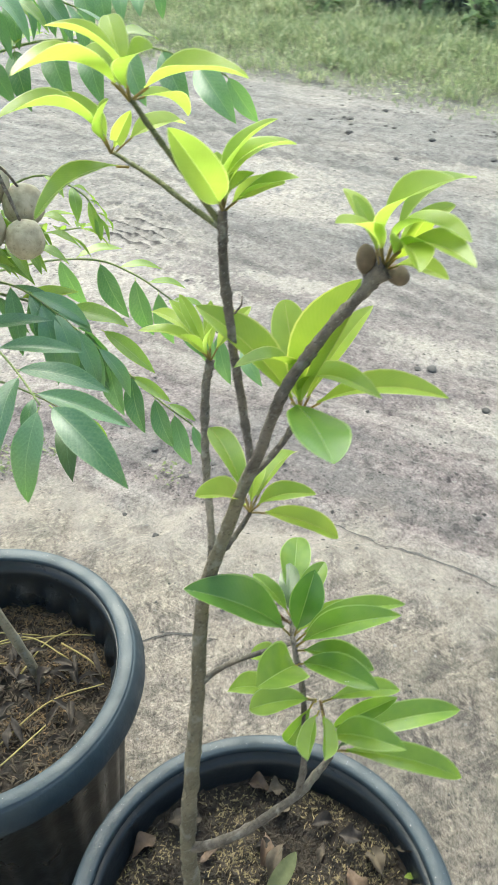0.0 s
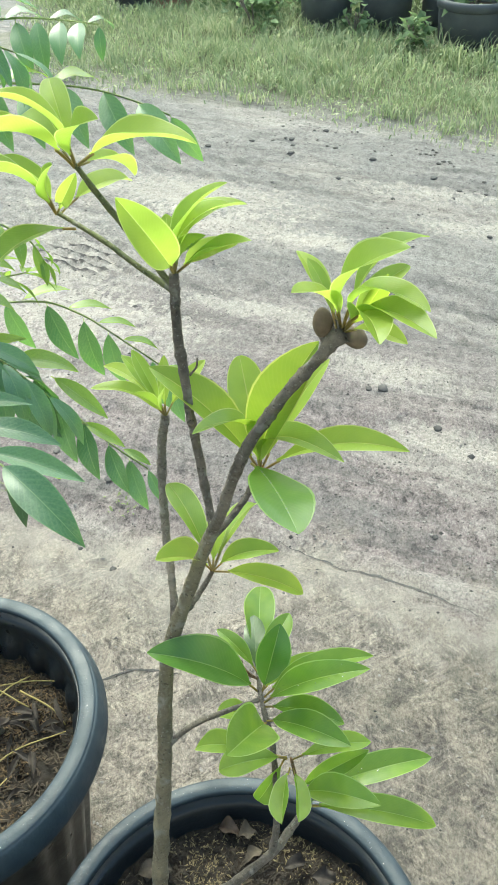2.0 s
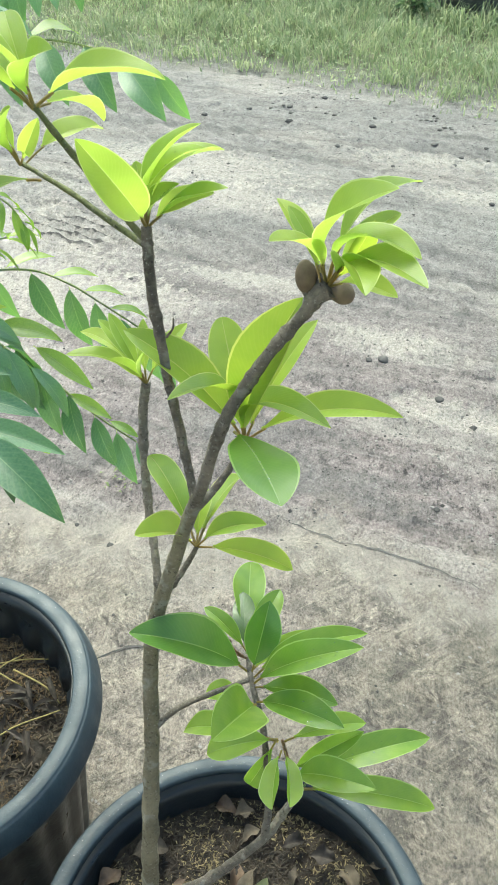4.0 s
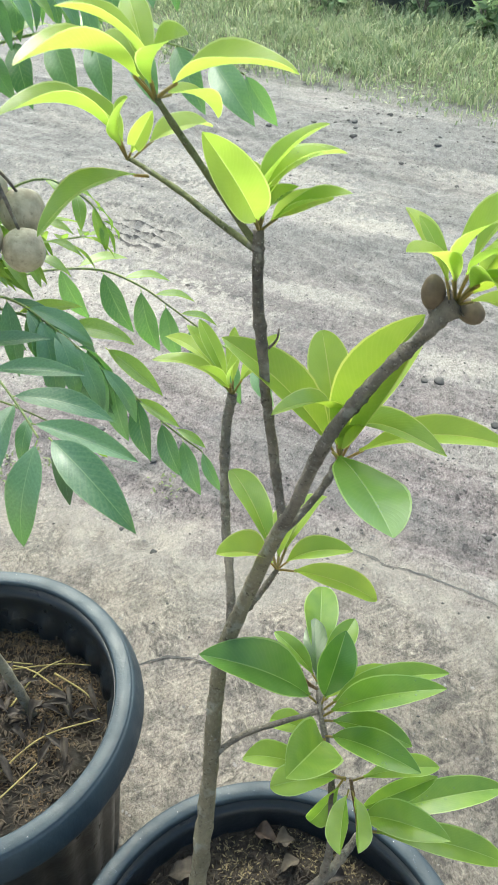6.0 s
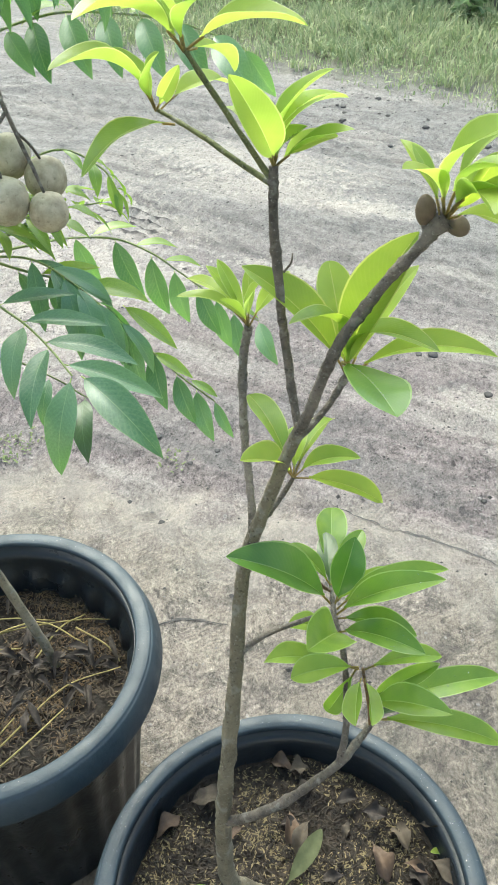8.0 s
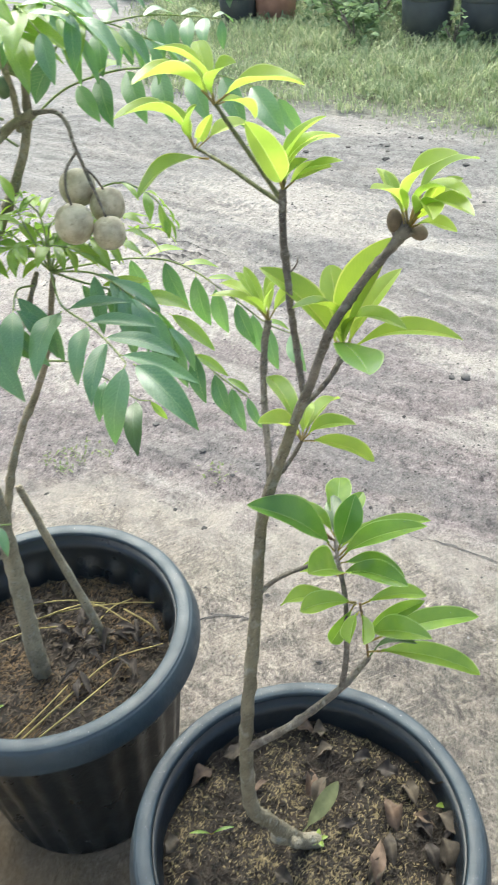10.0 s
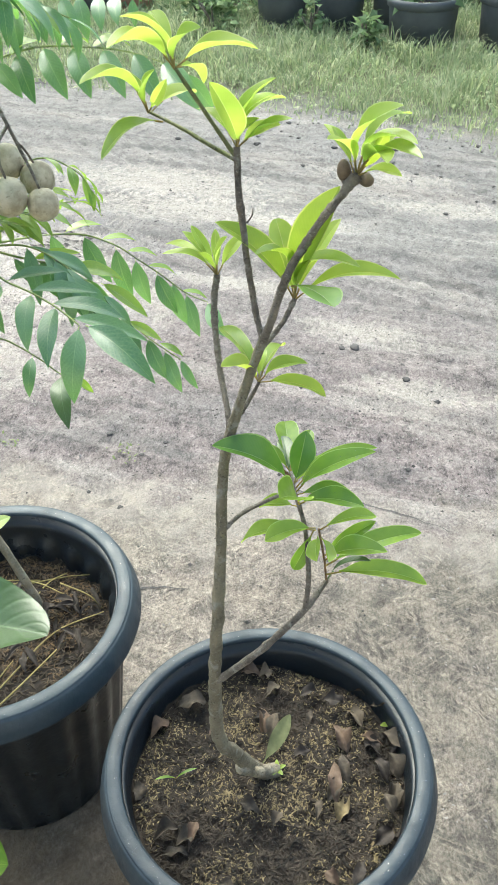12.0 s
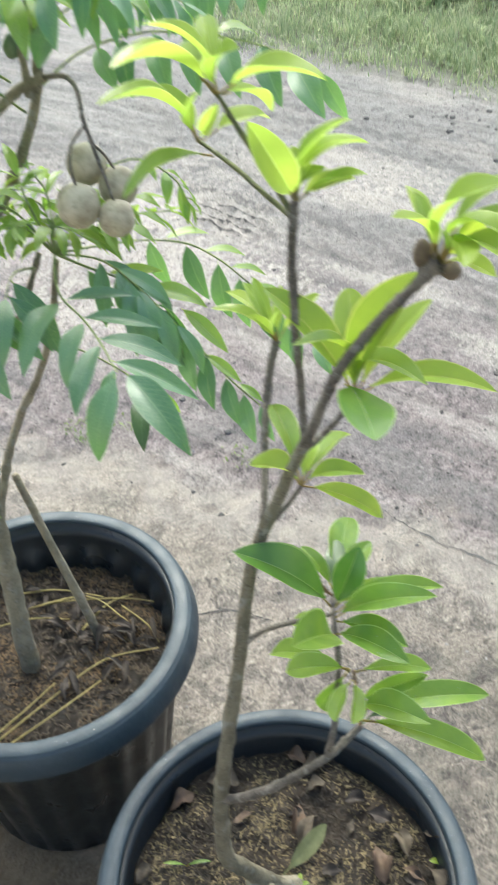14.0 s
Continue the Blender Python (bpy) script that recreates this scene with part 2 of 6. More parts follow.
def plain(name, a, b_, scale, rough, bump_size=0.0, bump_scale=200.0, metal=0.0):
    """Two tones of noise with fine relief."""
    m, nt, b = shader(name)
    o = coords(nt)
    t = math_node(nt, "ADD", math_node(nt, "MULTIPLY", noise_tex(nt, o, scale, 6, 0.6), 0.75), math_node(nt, "MULTIPLY", nt.nodes.new("ShaderNodeObjectInfo").outputs["Random"], 0.25))
    nt.links.new(ramp(nt, t, [(0.3, a), (0.75, b_)]), b.inputs["Base Color"])
    rr = ramp(nt, noise_tex(nt, o, scale * 2.3, 5), [(0.3, grey(max(rough - 0.12, 0.02))), (0.75, grey(min(rough + 0.15, 1.0)))])
    nt.links.new(rr, b.inputs["Roughness"])
    b.inputs["Metallic"].default_value = metal
    if bump_size:
        bump(nt, b, noise_tex(nt, o, bump_scale, 4, 0.6), 0.5, bump_size)
    return m


# far pots: black plastic greyed and lightened, the haze put into its colour
POT_FAR = plain("hazed_black_plastic", (0.075, 0.082, 0.088), (0.14, 0.15, 0.155), 6.0, 0.6, 0.002, 60.0)
POT = plain("black_plastic", (0.008, 0.0115, 0.015), (0.020, 0.026, 0.032), 9.0, 0.36, 0.0015, 130.0)
# rim: same plastic, lighter and bluer, the sky's reflection put into its colour
POT_RIM = plain("sky_tinted_rim", (0.013, 0.023, 0.032), (0.042, 0.063, 0.079), 14.0, 0.50, 0.002, 90.0)
# terracotta lightened too, for the haze over the far side
TERRACOTTA = plain("terracotta", (0.40, 0.21, 0.16), (0.54, 0.31, 0.24), 12.0, 0.8, 0.002, 60.0)
SOIL = plain("dark_compost", (0.012, 0.009, 0.006), (0.055, 0.040, 0.027), 40.0, 0.95, 0.006, 120.0)
HUSK_BROWN = plain("brown_husk", (0.065, 0.043, 0.022), (0.26, 0.175, 0.088), 90.0, 0.85)
HUSK = plain("rice_husk", (0.11, 0.085, 0.042), (0.38, 0.30, 0.155), 90.0, 0.8)
CRUMB = plain("compost_crumb", (0.010, 0.008, 0.006), (0.125, 0.096, 0.066), 70.0, 0.95)
DEAD_BROWN = plain("dead_leaf_brown", (0.055, 0.037, 0.026), (0.16, 0.107, 0.07), 60.0, 0.75, 0.002, 150.0)
DEAD_DARK = plain("rotten_leaf", (0.018, 0.014, 0.011), (0.075, 0.06, 0.048), 60.0, 0.8, 0.002, 150.0)
DEAD_GREY = plain("dead_leaf_grey", (0.035, 0.027, 0.019), (0.14, 0.112, 0.078), 60.0, 0.8, 0.002, 150.0)
OLIVE = plain("olive_fallen_leaf", (0.12, 0.13, 0.05), (0.26, 0.27, 0.12), 60.0, 0.6, 0.001, 150.0)
STRAW = plain("yellow_straw", (0.20, 0.155, 0.05), (0.42, 0.36, 0.13), 80.0, 0.6)
STONE = plain("road_stone", (0.05, 0.048, 0.045), (0.16, 0.15, 0.14), 60.0, 0.85, 0.002, 150.0)
BUD = plain("brown_fruit_skin", (0.085, 0.062, 0.038), (0.20, 0.15, 0.10), 90.0, 0.75, 0.001, 300.0)
FLOWER = plain("yellow_blossom", (0.45, 0.45, 0.06), (0.65, 0.62, 0.15), 50.0, 0.6)
GREEN_FRUIT = plain("green_fruit_skin", (0.08, 0.13, 0.065), (0.17, 0.23, 0.12), 60.0, 0.5)
BOARD = plain("weathered_board", (0.22, 0.17, 0.12), (0.40, 0.33, 0.26), 18.0, 0.85, 0.003, 60.0)
SLAB = plain("grey_slab", (0.20, 0.20, 0.19), (0.36, 0.36, 0.34), 8.0, 0.85, 0.004, 40.0)


def fruit_material():
    m, nt, b = shader("ambarella_skin")
    o = coords(nt)
    t = noise_tex(nt, o, 55.0, 5, 0.6)
    col = ramp(nt, t, [(0.35, (0.31, 0.265, 0.175)), (0.6, (0.53, 0.475, 0.335)), (0.8, (0.63, 0.575, 0.43))])
    spots = ramp(nt, noise_tex(nt, o, 190.0, 3, 0.7), [(0.60, grey(0)), (0.68, grey(1))])
    nt.links.new(mix(nt, math_node(nt, "MULTIPLY", spots, 0.45), col, (0.13, 0.11, 0.07)), b.inputs["Base Color"])
    b.inputs["Roughness"].default_value = 0.55
    bump(nt, b, noise_tex(nt, o, 260.0, 4), 0.25, 0.001)
    return m


FRUIT = fruit_material()


def drop_material():
    m, nt, b = shader("water_drop")
    b.inputs["Base Color"].default_value = (0.9, 0.95, 1, 1)
    b.inputs["Roughness"].default_value = 0.05
    b.inputs["Transmission Weight"].default_value = 0.9
    b.inputs["IOR"].default_value = 1.33
    return m


WATER = drop_material()


def ground_material():
    """Worn concrete apron near the pots, grey dirt road beyond it, green-brown soil under the verge."""
    m, nt, b = shader("yard_ground")
    o = coords(nt)
    sep = node(nt, "SeparateXYZ", {"Vector": o})
    x, y = sep.outputs[0], sep.outputs[1]
    wob = noise_tex(nt, o, 1.6, 5, 0.6)
    wob2 = noise_tex(nt, o, 7.0, 5, 0.65)
    edge = math_node(nt, "ADD", y, math_node(nt, "ADD", math_node(nt, "MULTIPLY", math_node(nt, "SUBTRACT", wob, 0.5), 0.9), math_node(nt, "MULTIPLY", math_node(nt, "SUBTRACT", wob2, 0.5), 0.5)))
    dirt = ramp(nt, math_node(nt, "MULTIPLY", edge, 0.1), [(0.198, grey(0)), (0.215, grey(1))])
    long_ = node(nt, "Mapping", {"Vector": o})
    long_.inputs["Scale"].default_value = (1.0, 0.62, 1)
    lo = long_.outputs[0]
    # noise shared by bump and colour: lows painted darker, as their shade
    fine = noise_tex(nt, lo, 170.0, 5, 0.75)
    mid = noise_tex(nt, lo, 34.0, 8, 0.72)
    big = noise_tex(nt, o, 2.6, 5, 0.6)
    # strokes left by a broom and by wheels, turned this way and that
    bend = nt.nodes.new("ShaderNodeTexNoise")
    bend.inputs["Scale"].default_value, bend.inputs["Detail"].default_value = 22.0, 3.0
    nt.links.new(o, bend.inputs["Vector"])
    warp = nt.nodes.new("ShaderNodeVectorMath")
    warp.operation = "MULTIPLY_ADD"
    nt.links.new(bend.outputs["Color"], warp.inputs[0])
    warp.inputs[1].default_value = (0.04, 0.04, 0)
    nt.links.new(o, warp.inputs[2])
    wo = warp.outputs[0]

    def drawn(vec, angle, along, across):
        """Coordinates turned by an angle and then stretched, for marks that run one way."""
        t_ = node(nt, "Mapping", {"Vector": vec})
        t_.inputs["Rotation"].default_value = (0, 0, radians(angle))
        s_ = node(nt, "Mapping", {"Vector": t_.outputs[0]})
        s_.inputs["Scale"].default_value = (along, across, 1)
        return s_.outputs[0]

    stroke = noise_tex(nt, drawn(wo, -40, 0.45, 1.35), 78.0, 6, 0.7)
    stroke2 = noise_tex(nt, drawn(wo, 55, 0.5, 1.35), 72.0, 6, 0.7)
    which = ramp(nt, noise_tex(nt, o, 9.0, 4), [(0.42, grey(0)), (0.58, grey(1))])
    even = noise_tex(nt, wo, 58.0, 7, 0.72)
    strokes = mix(nt, 0.22, mix(nt, which, stroke, stroke2), even)
    # concrete: grey-pink body, cream flakes where the skin is worn, pits, moss and stains
    con = ramp(nt, math_node(nt, "ADD", math_node(nt, "MULTIPLY", mid, 0.72), math_node(nt, "MULTIPLY", fine, 0.28)), [(0.38, (0.12, 0.110, 0.100)), (0.48, (0.275, 0.255, 0.236)), (0.60, (0.41, 0.380, 0.350))])
    stain = ramp(nt, big, [(0.42, grey(0)), (0.60, grey(1))])
    con = mix(nt, math_node(nt, "MULTIPLY", stain, 0.4), con, (0.20, 0.18, 0.155))
    moss = ramp(nt, noise_tex(nt, o, 4.3, 5, 0.6), [(0.50, grey(0)), (0.64, grey(1))])
    con = mix(nt, math_node(nt, "MULTIPLY", moss, 0.35), con, (0.20, 0.21, 0.175))
    patch = noise_tex(nt, wo, 12.0, 6, 0.6)
    con = mix(nt, math_node(nt, "MULTIPLY", ramp(nt, patch, [(0.48, grey(0)), (0.57, grey(1))]), 0.55), con, (0.46, 0.425, 0.37))
    con = mix(nt, math_node(nt, "MULTIPLY", ramp(nt, patch, [(0.37, grey(1)), (0.45, grey(0))]), 0.75), con, (0.165, 0.155, 0.142))
    where = ramp(nt, noise_tex(nt, o, 8.0, 6, 0.72), [(0.42, grey(0.25)), (0.56, grey(1))])
    flake = ramp(nt, strokes, [(0.54, grey(0)), (0.585, grey(1))])
    dent = ramp(nt, strokes, [(0.42, grey(1)), (0.46, grey(0))])
    con = mix(nt, math_node(nt, "MULTIPLY", math_node(nt, "MULTIPLY", dent, where), 0.45), con, (0.13, 0.12, 0.11))
    con = mix(nt, math_node(nt, "MULTIPLY", math_node(nt, "MULTIPLY", flake, where), 0.45), con, (0.56, 0.52, 0.44))
    pit = ramp(nt, noise_tex(nt, lo, 62.0, 5, 0.65), [(0.30, grey(1)), (0.36, grey(0))])
    con = mix(nt, math_node(nt, "MULTIPLY", pit, 0.65), con, (0.075, 0.068, 0.06))
    # scratches and crumbs, lighter and darker than the skin round them
    con = mix(nt, where, con, mix(nt, 1.0, con, ramp(nt, strokes, [(0.38, grey(0.58)), (0.49, grey(1.0)), (0.62, grey(1.32))]), "MULTIPLY"))
    # fine straight scratches left by brooms and dragged pots
    for angle, seed in ((-38, 0.0), (20, 3.0)):
        line = noise_tex(nt, drawn(o, angle, 0.10, 1.5), 110.0, 3, 0.5)
        spot = math_node(nt, "MULTIPLY", ramp(nt, noise_tex(nt, drawn(o, seed * 31, 1, 1), 7.0 + seed, 4), [(0.50, grey(0)), (0.58, grey(1))]), 0.45)
        con = mix(nt, math_node(nt, "MULTIPLY", spot, ramp(nt, line, [(0.56, grey(0)), (0.62, grey(1))])), con, (0.54, 0.50, 0.43))
    con = mix(nt, 1.0, con, ramp(nt, fine, [(0.34, grey(0.62)), (0.50, grey(1.0)), (0.66, grey(1.28))]), "MULTIPLY")
    con = mix(nt, 1.0, con, (1.0, 0.968, 0.92), "MULTIPLY")
    # dims the apron's right by colour alone, in a ragged oval
    wx_ = math_node(nt, "DIVIDE", math_node(nt, "SUBTRACT", x, 1.15), 0.85)
    wy_ = math_node(nt, "DIVIDE", math_node(nt, "SUBTRACT", y, 1.25), 0.95)
    dim_oval = math_node(nt, "ADD", math_node(nt, "ADD", math_node(nt, "MULTIPLY", wx_, wx_), math_node(nt, "MULTIPLY", wy_, wy_)), math_node(nt, "MULTIPLY", math_node(nt, "ADD", wob, wob2), 0.7))
    wet = ramp(nt, math_node(nt, "MULTIPLY", dim_oval, 0.5), [(0.55, grey(1)), (0.92, grey(0))])
    con = mix(nt, math_node(nt, "MULTIPLY", wet, 0.6), con, mix(nt, 1.0, con, (0.60, 0.615, 0.60), "MULTIPLY"))
    # brown ground round the pots, its colour darkened further for the shadow there
    bx = math_node(nt, "DIVIDE", math_node(nt, "ADD", x, 0.25), 0.75)
    by = math_node(nt, "DIVIDE", math_node(nt, "SUBTRACT", y, 0.75), 0.62)
    spread = math_node(nt, "ADD", math_node(nt, "ADD", math_node(nt, "MULTIPLY", bx, bx), math_node(nt, "MULTIPLY", by, by)), math_node(nt, "MULTIPLY", math_node(nt, "ADD", wob, wob2), 0.9))
    brown = ramp(nt, math_node(nt, "MULTIPLY", spread, 0.5), [(0.55, grey(1)), (1.0, grey(0))])
    con = mix(nt, math_node(nt, "MULTIPLY", brown, 0.93), con, mix(nt, mid, (0.065, 0.046, 0.022), (0.33, 0.245, 0.125)))
    # dirt road: grey, dry pale crust, damp dark streaks along the way, grit
    along = drawn(o, 15, 0.34, 1.5)
    streak = noise_tex(nt, along, 2.4, 8, 0.62)
    wheel = noise_tex(nt, drawn(o, 15, 0.10, 1.6), 9.0, 6, 0.6)
    clod = noise_tex(nt, lo, 38.0, 7, 0.66)
    mud = noise_tex(nt, along, 9.0, 7, 0.62)
    body = math_node(nt, "ADD", math_node(nt, "MULTIPLY", clod, 0.7), math_node(nt, "MULTIPLY", fine, 0.3))
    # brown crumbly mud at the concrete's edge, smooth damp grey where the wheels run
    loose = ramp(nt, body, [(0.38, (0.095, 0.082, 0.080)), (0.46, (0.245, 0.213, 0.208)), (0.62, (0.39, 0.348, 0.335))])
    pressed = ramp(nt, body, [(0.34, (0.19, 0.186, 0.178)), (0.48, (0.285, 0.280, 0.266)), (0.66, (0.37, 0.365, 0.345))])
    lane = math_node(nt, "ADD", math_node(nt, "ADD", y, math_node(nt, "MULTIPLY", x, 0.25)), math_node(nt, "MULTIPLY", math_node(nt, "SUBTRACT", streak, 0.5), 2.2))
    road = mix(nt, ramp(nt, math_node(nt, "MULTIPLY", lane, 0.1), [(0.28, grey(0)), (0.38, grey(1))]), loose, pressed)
    road = mix(nt, math_node(nt, "MULTIPLY", ramp(nt, mud, [(0.54, grey(0)), (0.64, grey(1))]), 0.45), road, (0.44, 0.415, 0.385))
    road = mix(nt, math_node(nt, "MULTIPLY", ramp(nt, mud, [(0.34, grey(1)), (0.45, grey(0))]), 0.5), road, (0.15, 0.142, 0.138))
    road = mix(nt, math_node(nt, "MULTIPLY", ramp(nt, streak, [(0.53, grey(0)), (0.62, grey(1))]), 0.6), road, (0.49, 0.465, 0.425))
    road = mix(nt, math_node(nt, "MULTIPLY", ramp(nt, streak, [(0.37, grey(1)), (0.47, grey(0))]), 0.5), road, (0.175, 0.175, 0.168))
    road = mix(nt, 1.0, road, ramp(nt, wheel, [(0.36, grey(0.74)), (0.46, grey(1.0)), (0.56, grey(1.0)), (0.66, grey(1.2))]), "MULTIPLY")
    for px_, py_, rx, ry in ((-0.15, 4.0, 0.55, 0.16), (0.35, 3.85, 0.3, 0.09), (1.0, 4.05, 0.4, 0.12), (0.62, 2.95, 0.28, 0.10), (0.8, 2.6, 0.25, 0.09), (-1.0, 3.6, 0.5, 0.2), (0.1, 3.3, 0.35, 0.08), (-0.5, 3.15, 0.6, 0.22), (-0.75, 2.7, 0.5, 0.25), (-1.1, 3.4, 0.9, 0.8), (-0.35, 4.3, 0.7, 0.25), (0.75, 4.45, 0.4, 0.09)):
        dx = math_node(nt, "DIVIDE", math_node(nt, "SUBTRACT", x, px_), rx)
        dy = math_node(nt, "DIVIDE", math_node(nt, "SUBTRACT", math_node(nt, "ADD", y, math_node(nt, "MULTIPLY", x, 0.2)), py_ + 0.2 * px_), ry)
        rr = math_node(nt, "ADD", math_node(nt, "ADD", math_node(nt, "MULTIPLY", dx, dx), math_node(nt, "MULTIPLY", dy, dy)), math_node(nt, "MULTIPLY", math_node(nt, "SUBTRACT", clod, 0.5), 5.0))
        road = mix(nt, math_node(nt, "MULTIPLY", ramp(nt, rr, [(0.2, grey(1)), (0.9, grey(0))]), 0.6), road, (0.60, 0.57, 0.51))
    # mud pressed up by a tyre: lit ridges and shaded furrows painted in
    ux = math_node(nt, "ADD", x, 0.68)
    uy = math_node(nt, "SUBTRACT", y, 3.63)
    tu = math_node(nt, "SUBTRACT", math_node(nt, "MULTIPLY", ux, 0.92), math_node(nt, "MULTIPLY", uy, 0.39))
    tv = math_node(nt, "ADD", math_node(nt, "MULTIPLY", ux, 0.39), math_node(nt, "MULTIPLY", uy, 0.92))
    lug = math_node(nt, "SINE", math_node(nt, "ADD", math_node(nt, "MULTIPLY", tv, 110.0), math_node(nt, "MULTIPLY", wob2, 4.0)))
    du, dv = math_node(nt, "DIVIDE", tu, 0.30), math_node(nt, "DIVIDE", tv, 0.20)
    print_ = ramp(nt, math_node(nt, "ADD", math_node(nt, "ADD", math_node(nt, "MULTIPLY", du, du), math_node(nt, "MULTIPLY", dv, dv)), math_node(nt, "MULTIPLY", mud, 0.8)), [(0.7, grey(1)), (1.3, grey(0))])
    road = mix(nt, math_node(nt, "MULTIPLY", print_, ramp(nt, lug, [(0.1, grey(0)), (0.8, grey(0.95))])), road, (0.58, 0.55, 0.50))
    low = math_node(nt, "MULTIPLY", lug, -1.0)
    road = mix(nt, math_node(nt, "MULTIPLY", print_, ramp(nt, low, [(0.1, grey(0)), (0.8, grey(0.95))])), road, (0.09, 0.085, 0.08))
    road = mix(nt, 1.0, road, ramp(nt, even, [(0.38, grey(0.80)), (0.50, grey(1.0)), (0.62, grey(1.12))]), "MULTIPLY")
    road = mix(nt, 1.0, road, ramp(nt, fine, [(0.34, grey(0.66)), (0.50, grey(1.0)), (0.66, grey(1.25))]), "MULTIPLY")
    specks = math_node(nt, "ADD", noise_tex(nt, lo, 75.0, 4, 0.6), math_node(nt, "MULTIPLY", mud, 0.25))
    speck = ramp(nt, specks, [(0.46, grey(1)), (0.49, grey(0))])
    road = mix(nt, math_node(nt, "MULTIPLY", speck, 0.5), road, (0.07, 0.064, 0.060))
    lip = ramp(nt, math_node(nt, "MULTIPLY", edge, 0.1), [(0.182, grey(0)), (0.197, grey(1)), (0.203, grey(1)), (0.210, grey(0))])
    con = mix(nt, math_node(nt, "MULTIPLY", lip, 0.5), con, (0.52, 0.49, 0.44))
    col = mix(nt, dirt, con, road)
    # verge
    far = math_node(nt, "ADD", math_node(nt, "ADD", y, math_node(nt, "MULTIPLY", x, 0.33)), math_node(nt, "MULTIPLY", math_node(nt, "SUBTRACT", wob2, 0.5), 0.9))
    green = ramp(nt, math_node(nt, "MULTIPLY", far, 0.1), [(0.535, grey(0)), (0.60, grey(1))])
    green = math_node(nt, "MULTIPLY", green, ramp(nt, math_node(nt, "ADD", math_node(nt, "MULTIPLY", x, 0.1), math_node(nt, "ADD", 0.25, math_node(nt, "MULTIPLY", wob, 0.5))), [(0.25, grey(0)), (0.34, grey(1))]))
    col = mix(nt, green, col, mix(nt, mid, (0.12, 0.14, 0.07), (0.28, 0.30, 0.17)))
    col = mix(nt, 1.0, col, (0.800, 0.775, 0.765), "MULTIPLY")
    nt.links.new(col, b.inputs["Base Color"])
    nt.links.new(ramp(nt, streak, [(0.3, grey(0.55)), (0.6, grey(0.9))]), b.inputs["Roughness"])
    h = math_node(nt, "ADD", math_node(nt, "MULTIPLY", mid, 1.0), math_node(nt, "ADD", math_node(nt, "MULTIPLY", clod, 0.8), math_node(nt, "MULTIPLY", strokes, 0.55)))
    h = math_node(nt, "ADD", h, math_node(nt, "MULTIPLY", fine, 0.5))
    bump(nt, b, h, 0.9, 0.016)
    return m


GROUND = ground_material()

# ---------- ground ----------
def tracks(x, y):
    """Height of the yard: flat apron, road sunk a little and rutted by wheels."""
    p = Vector((x, y, 0))
    z = 0.006 * noise.noise(p * 2.2) + 0.003 * noise.noise(p * 9)
    k = min(max((y - 1.95 - 0.35 * noise.noise(p * 1.3) - 0.1 * noise.noise(p * 6)) / 0.07, 0.0), 1.0)
    rough = 0.010 * noise.noise(p * 9) + 0.007 * noise.noise(p * 24) + 0.005 * noise.noise(p * 62)
    c = y + 0.25 * x
    rut = 0.0
    for at, wide in ((3.5, 0.22), (4.55, 0.3)):
        rut -= 0.02 * math.exp(-((c - at) / wide) ** 2) * (1 + 0.35 * math.sin(55 * (c + 0.9 * x)))
        rut += 0.010 * math.exp(-((c - at - 0.33) / 0.1) ** 2)
    lug = 0.0
    u, v = 0.92 * (x + 0.68) - 0.39 * (y - 3.63), 0.39 * (x + 0.68) + 0.92 * (y - 3.63)
    if abs(u) < 0.34 and abs(v) < 0.24:
        lug = 0.022 * max(0.0, math.sin(110 * v + 2 * noise.noise(p * 3))) * (1 - (u / 0.34) ** 2) * (1 - (v / 0.24) ** 2)
    road = -0.018 + rough + rut + lug
    con = 0.0035 * noise.noise(p * 20) + 0.003 * noise.noise(p * 55)
    return z + con * (1 - k) + road * k


def axis(a, b, step, far):
    inner = list(np.arange(a, b, step))
    out, s = [b], step
    while out[-1] < far:
        s *= 1.35
        out.append(out[-1] + s)
    low, s = [a], step
    while low[-1] > -far:
        s *= 1.35
        low.append(low[-1] - s)
    return low[:0:-1] + inner + out


def build_ground():
    xs, ys = axis(-1.6, 1.7, 0.016, 900.0), axis(0.5, 5.6, 0.018, 900.0)
    verts = [(x, y, tracks(x, y) if -8 < x < 8 and -3 < y < 12 else 0.0) for y in ys for x in xs]
    n = len(xs)
    faces = [(j * n + i, j * n + i + 1, (j + 1) * n + i + 1, (j + 1) * n + i) for j in range(len(ys) - 1) for i in range(n - 1)]
    me = bpy.data.meshes.new("ground")
    me.from_pydata(verts, [], faces)
    me.materials.append(GROUND)
    for p in me.polygons:
        p.use_smooth = True
    return tagged(new("ground", me), "worn grey concrete apron and rutted dirt road, grassy verge beyond", "ground", kind="structure")


build_ground()


def stuff(name, verts, faces, material, label, category):
    me = bpy.data.meshes.new(name)
    me.from_pydata([tuple(v) for v in verts], [], faces)
    me.materials.append(material)
    return tagged(new(name, me), label, category, kind="stuff")


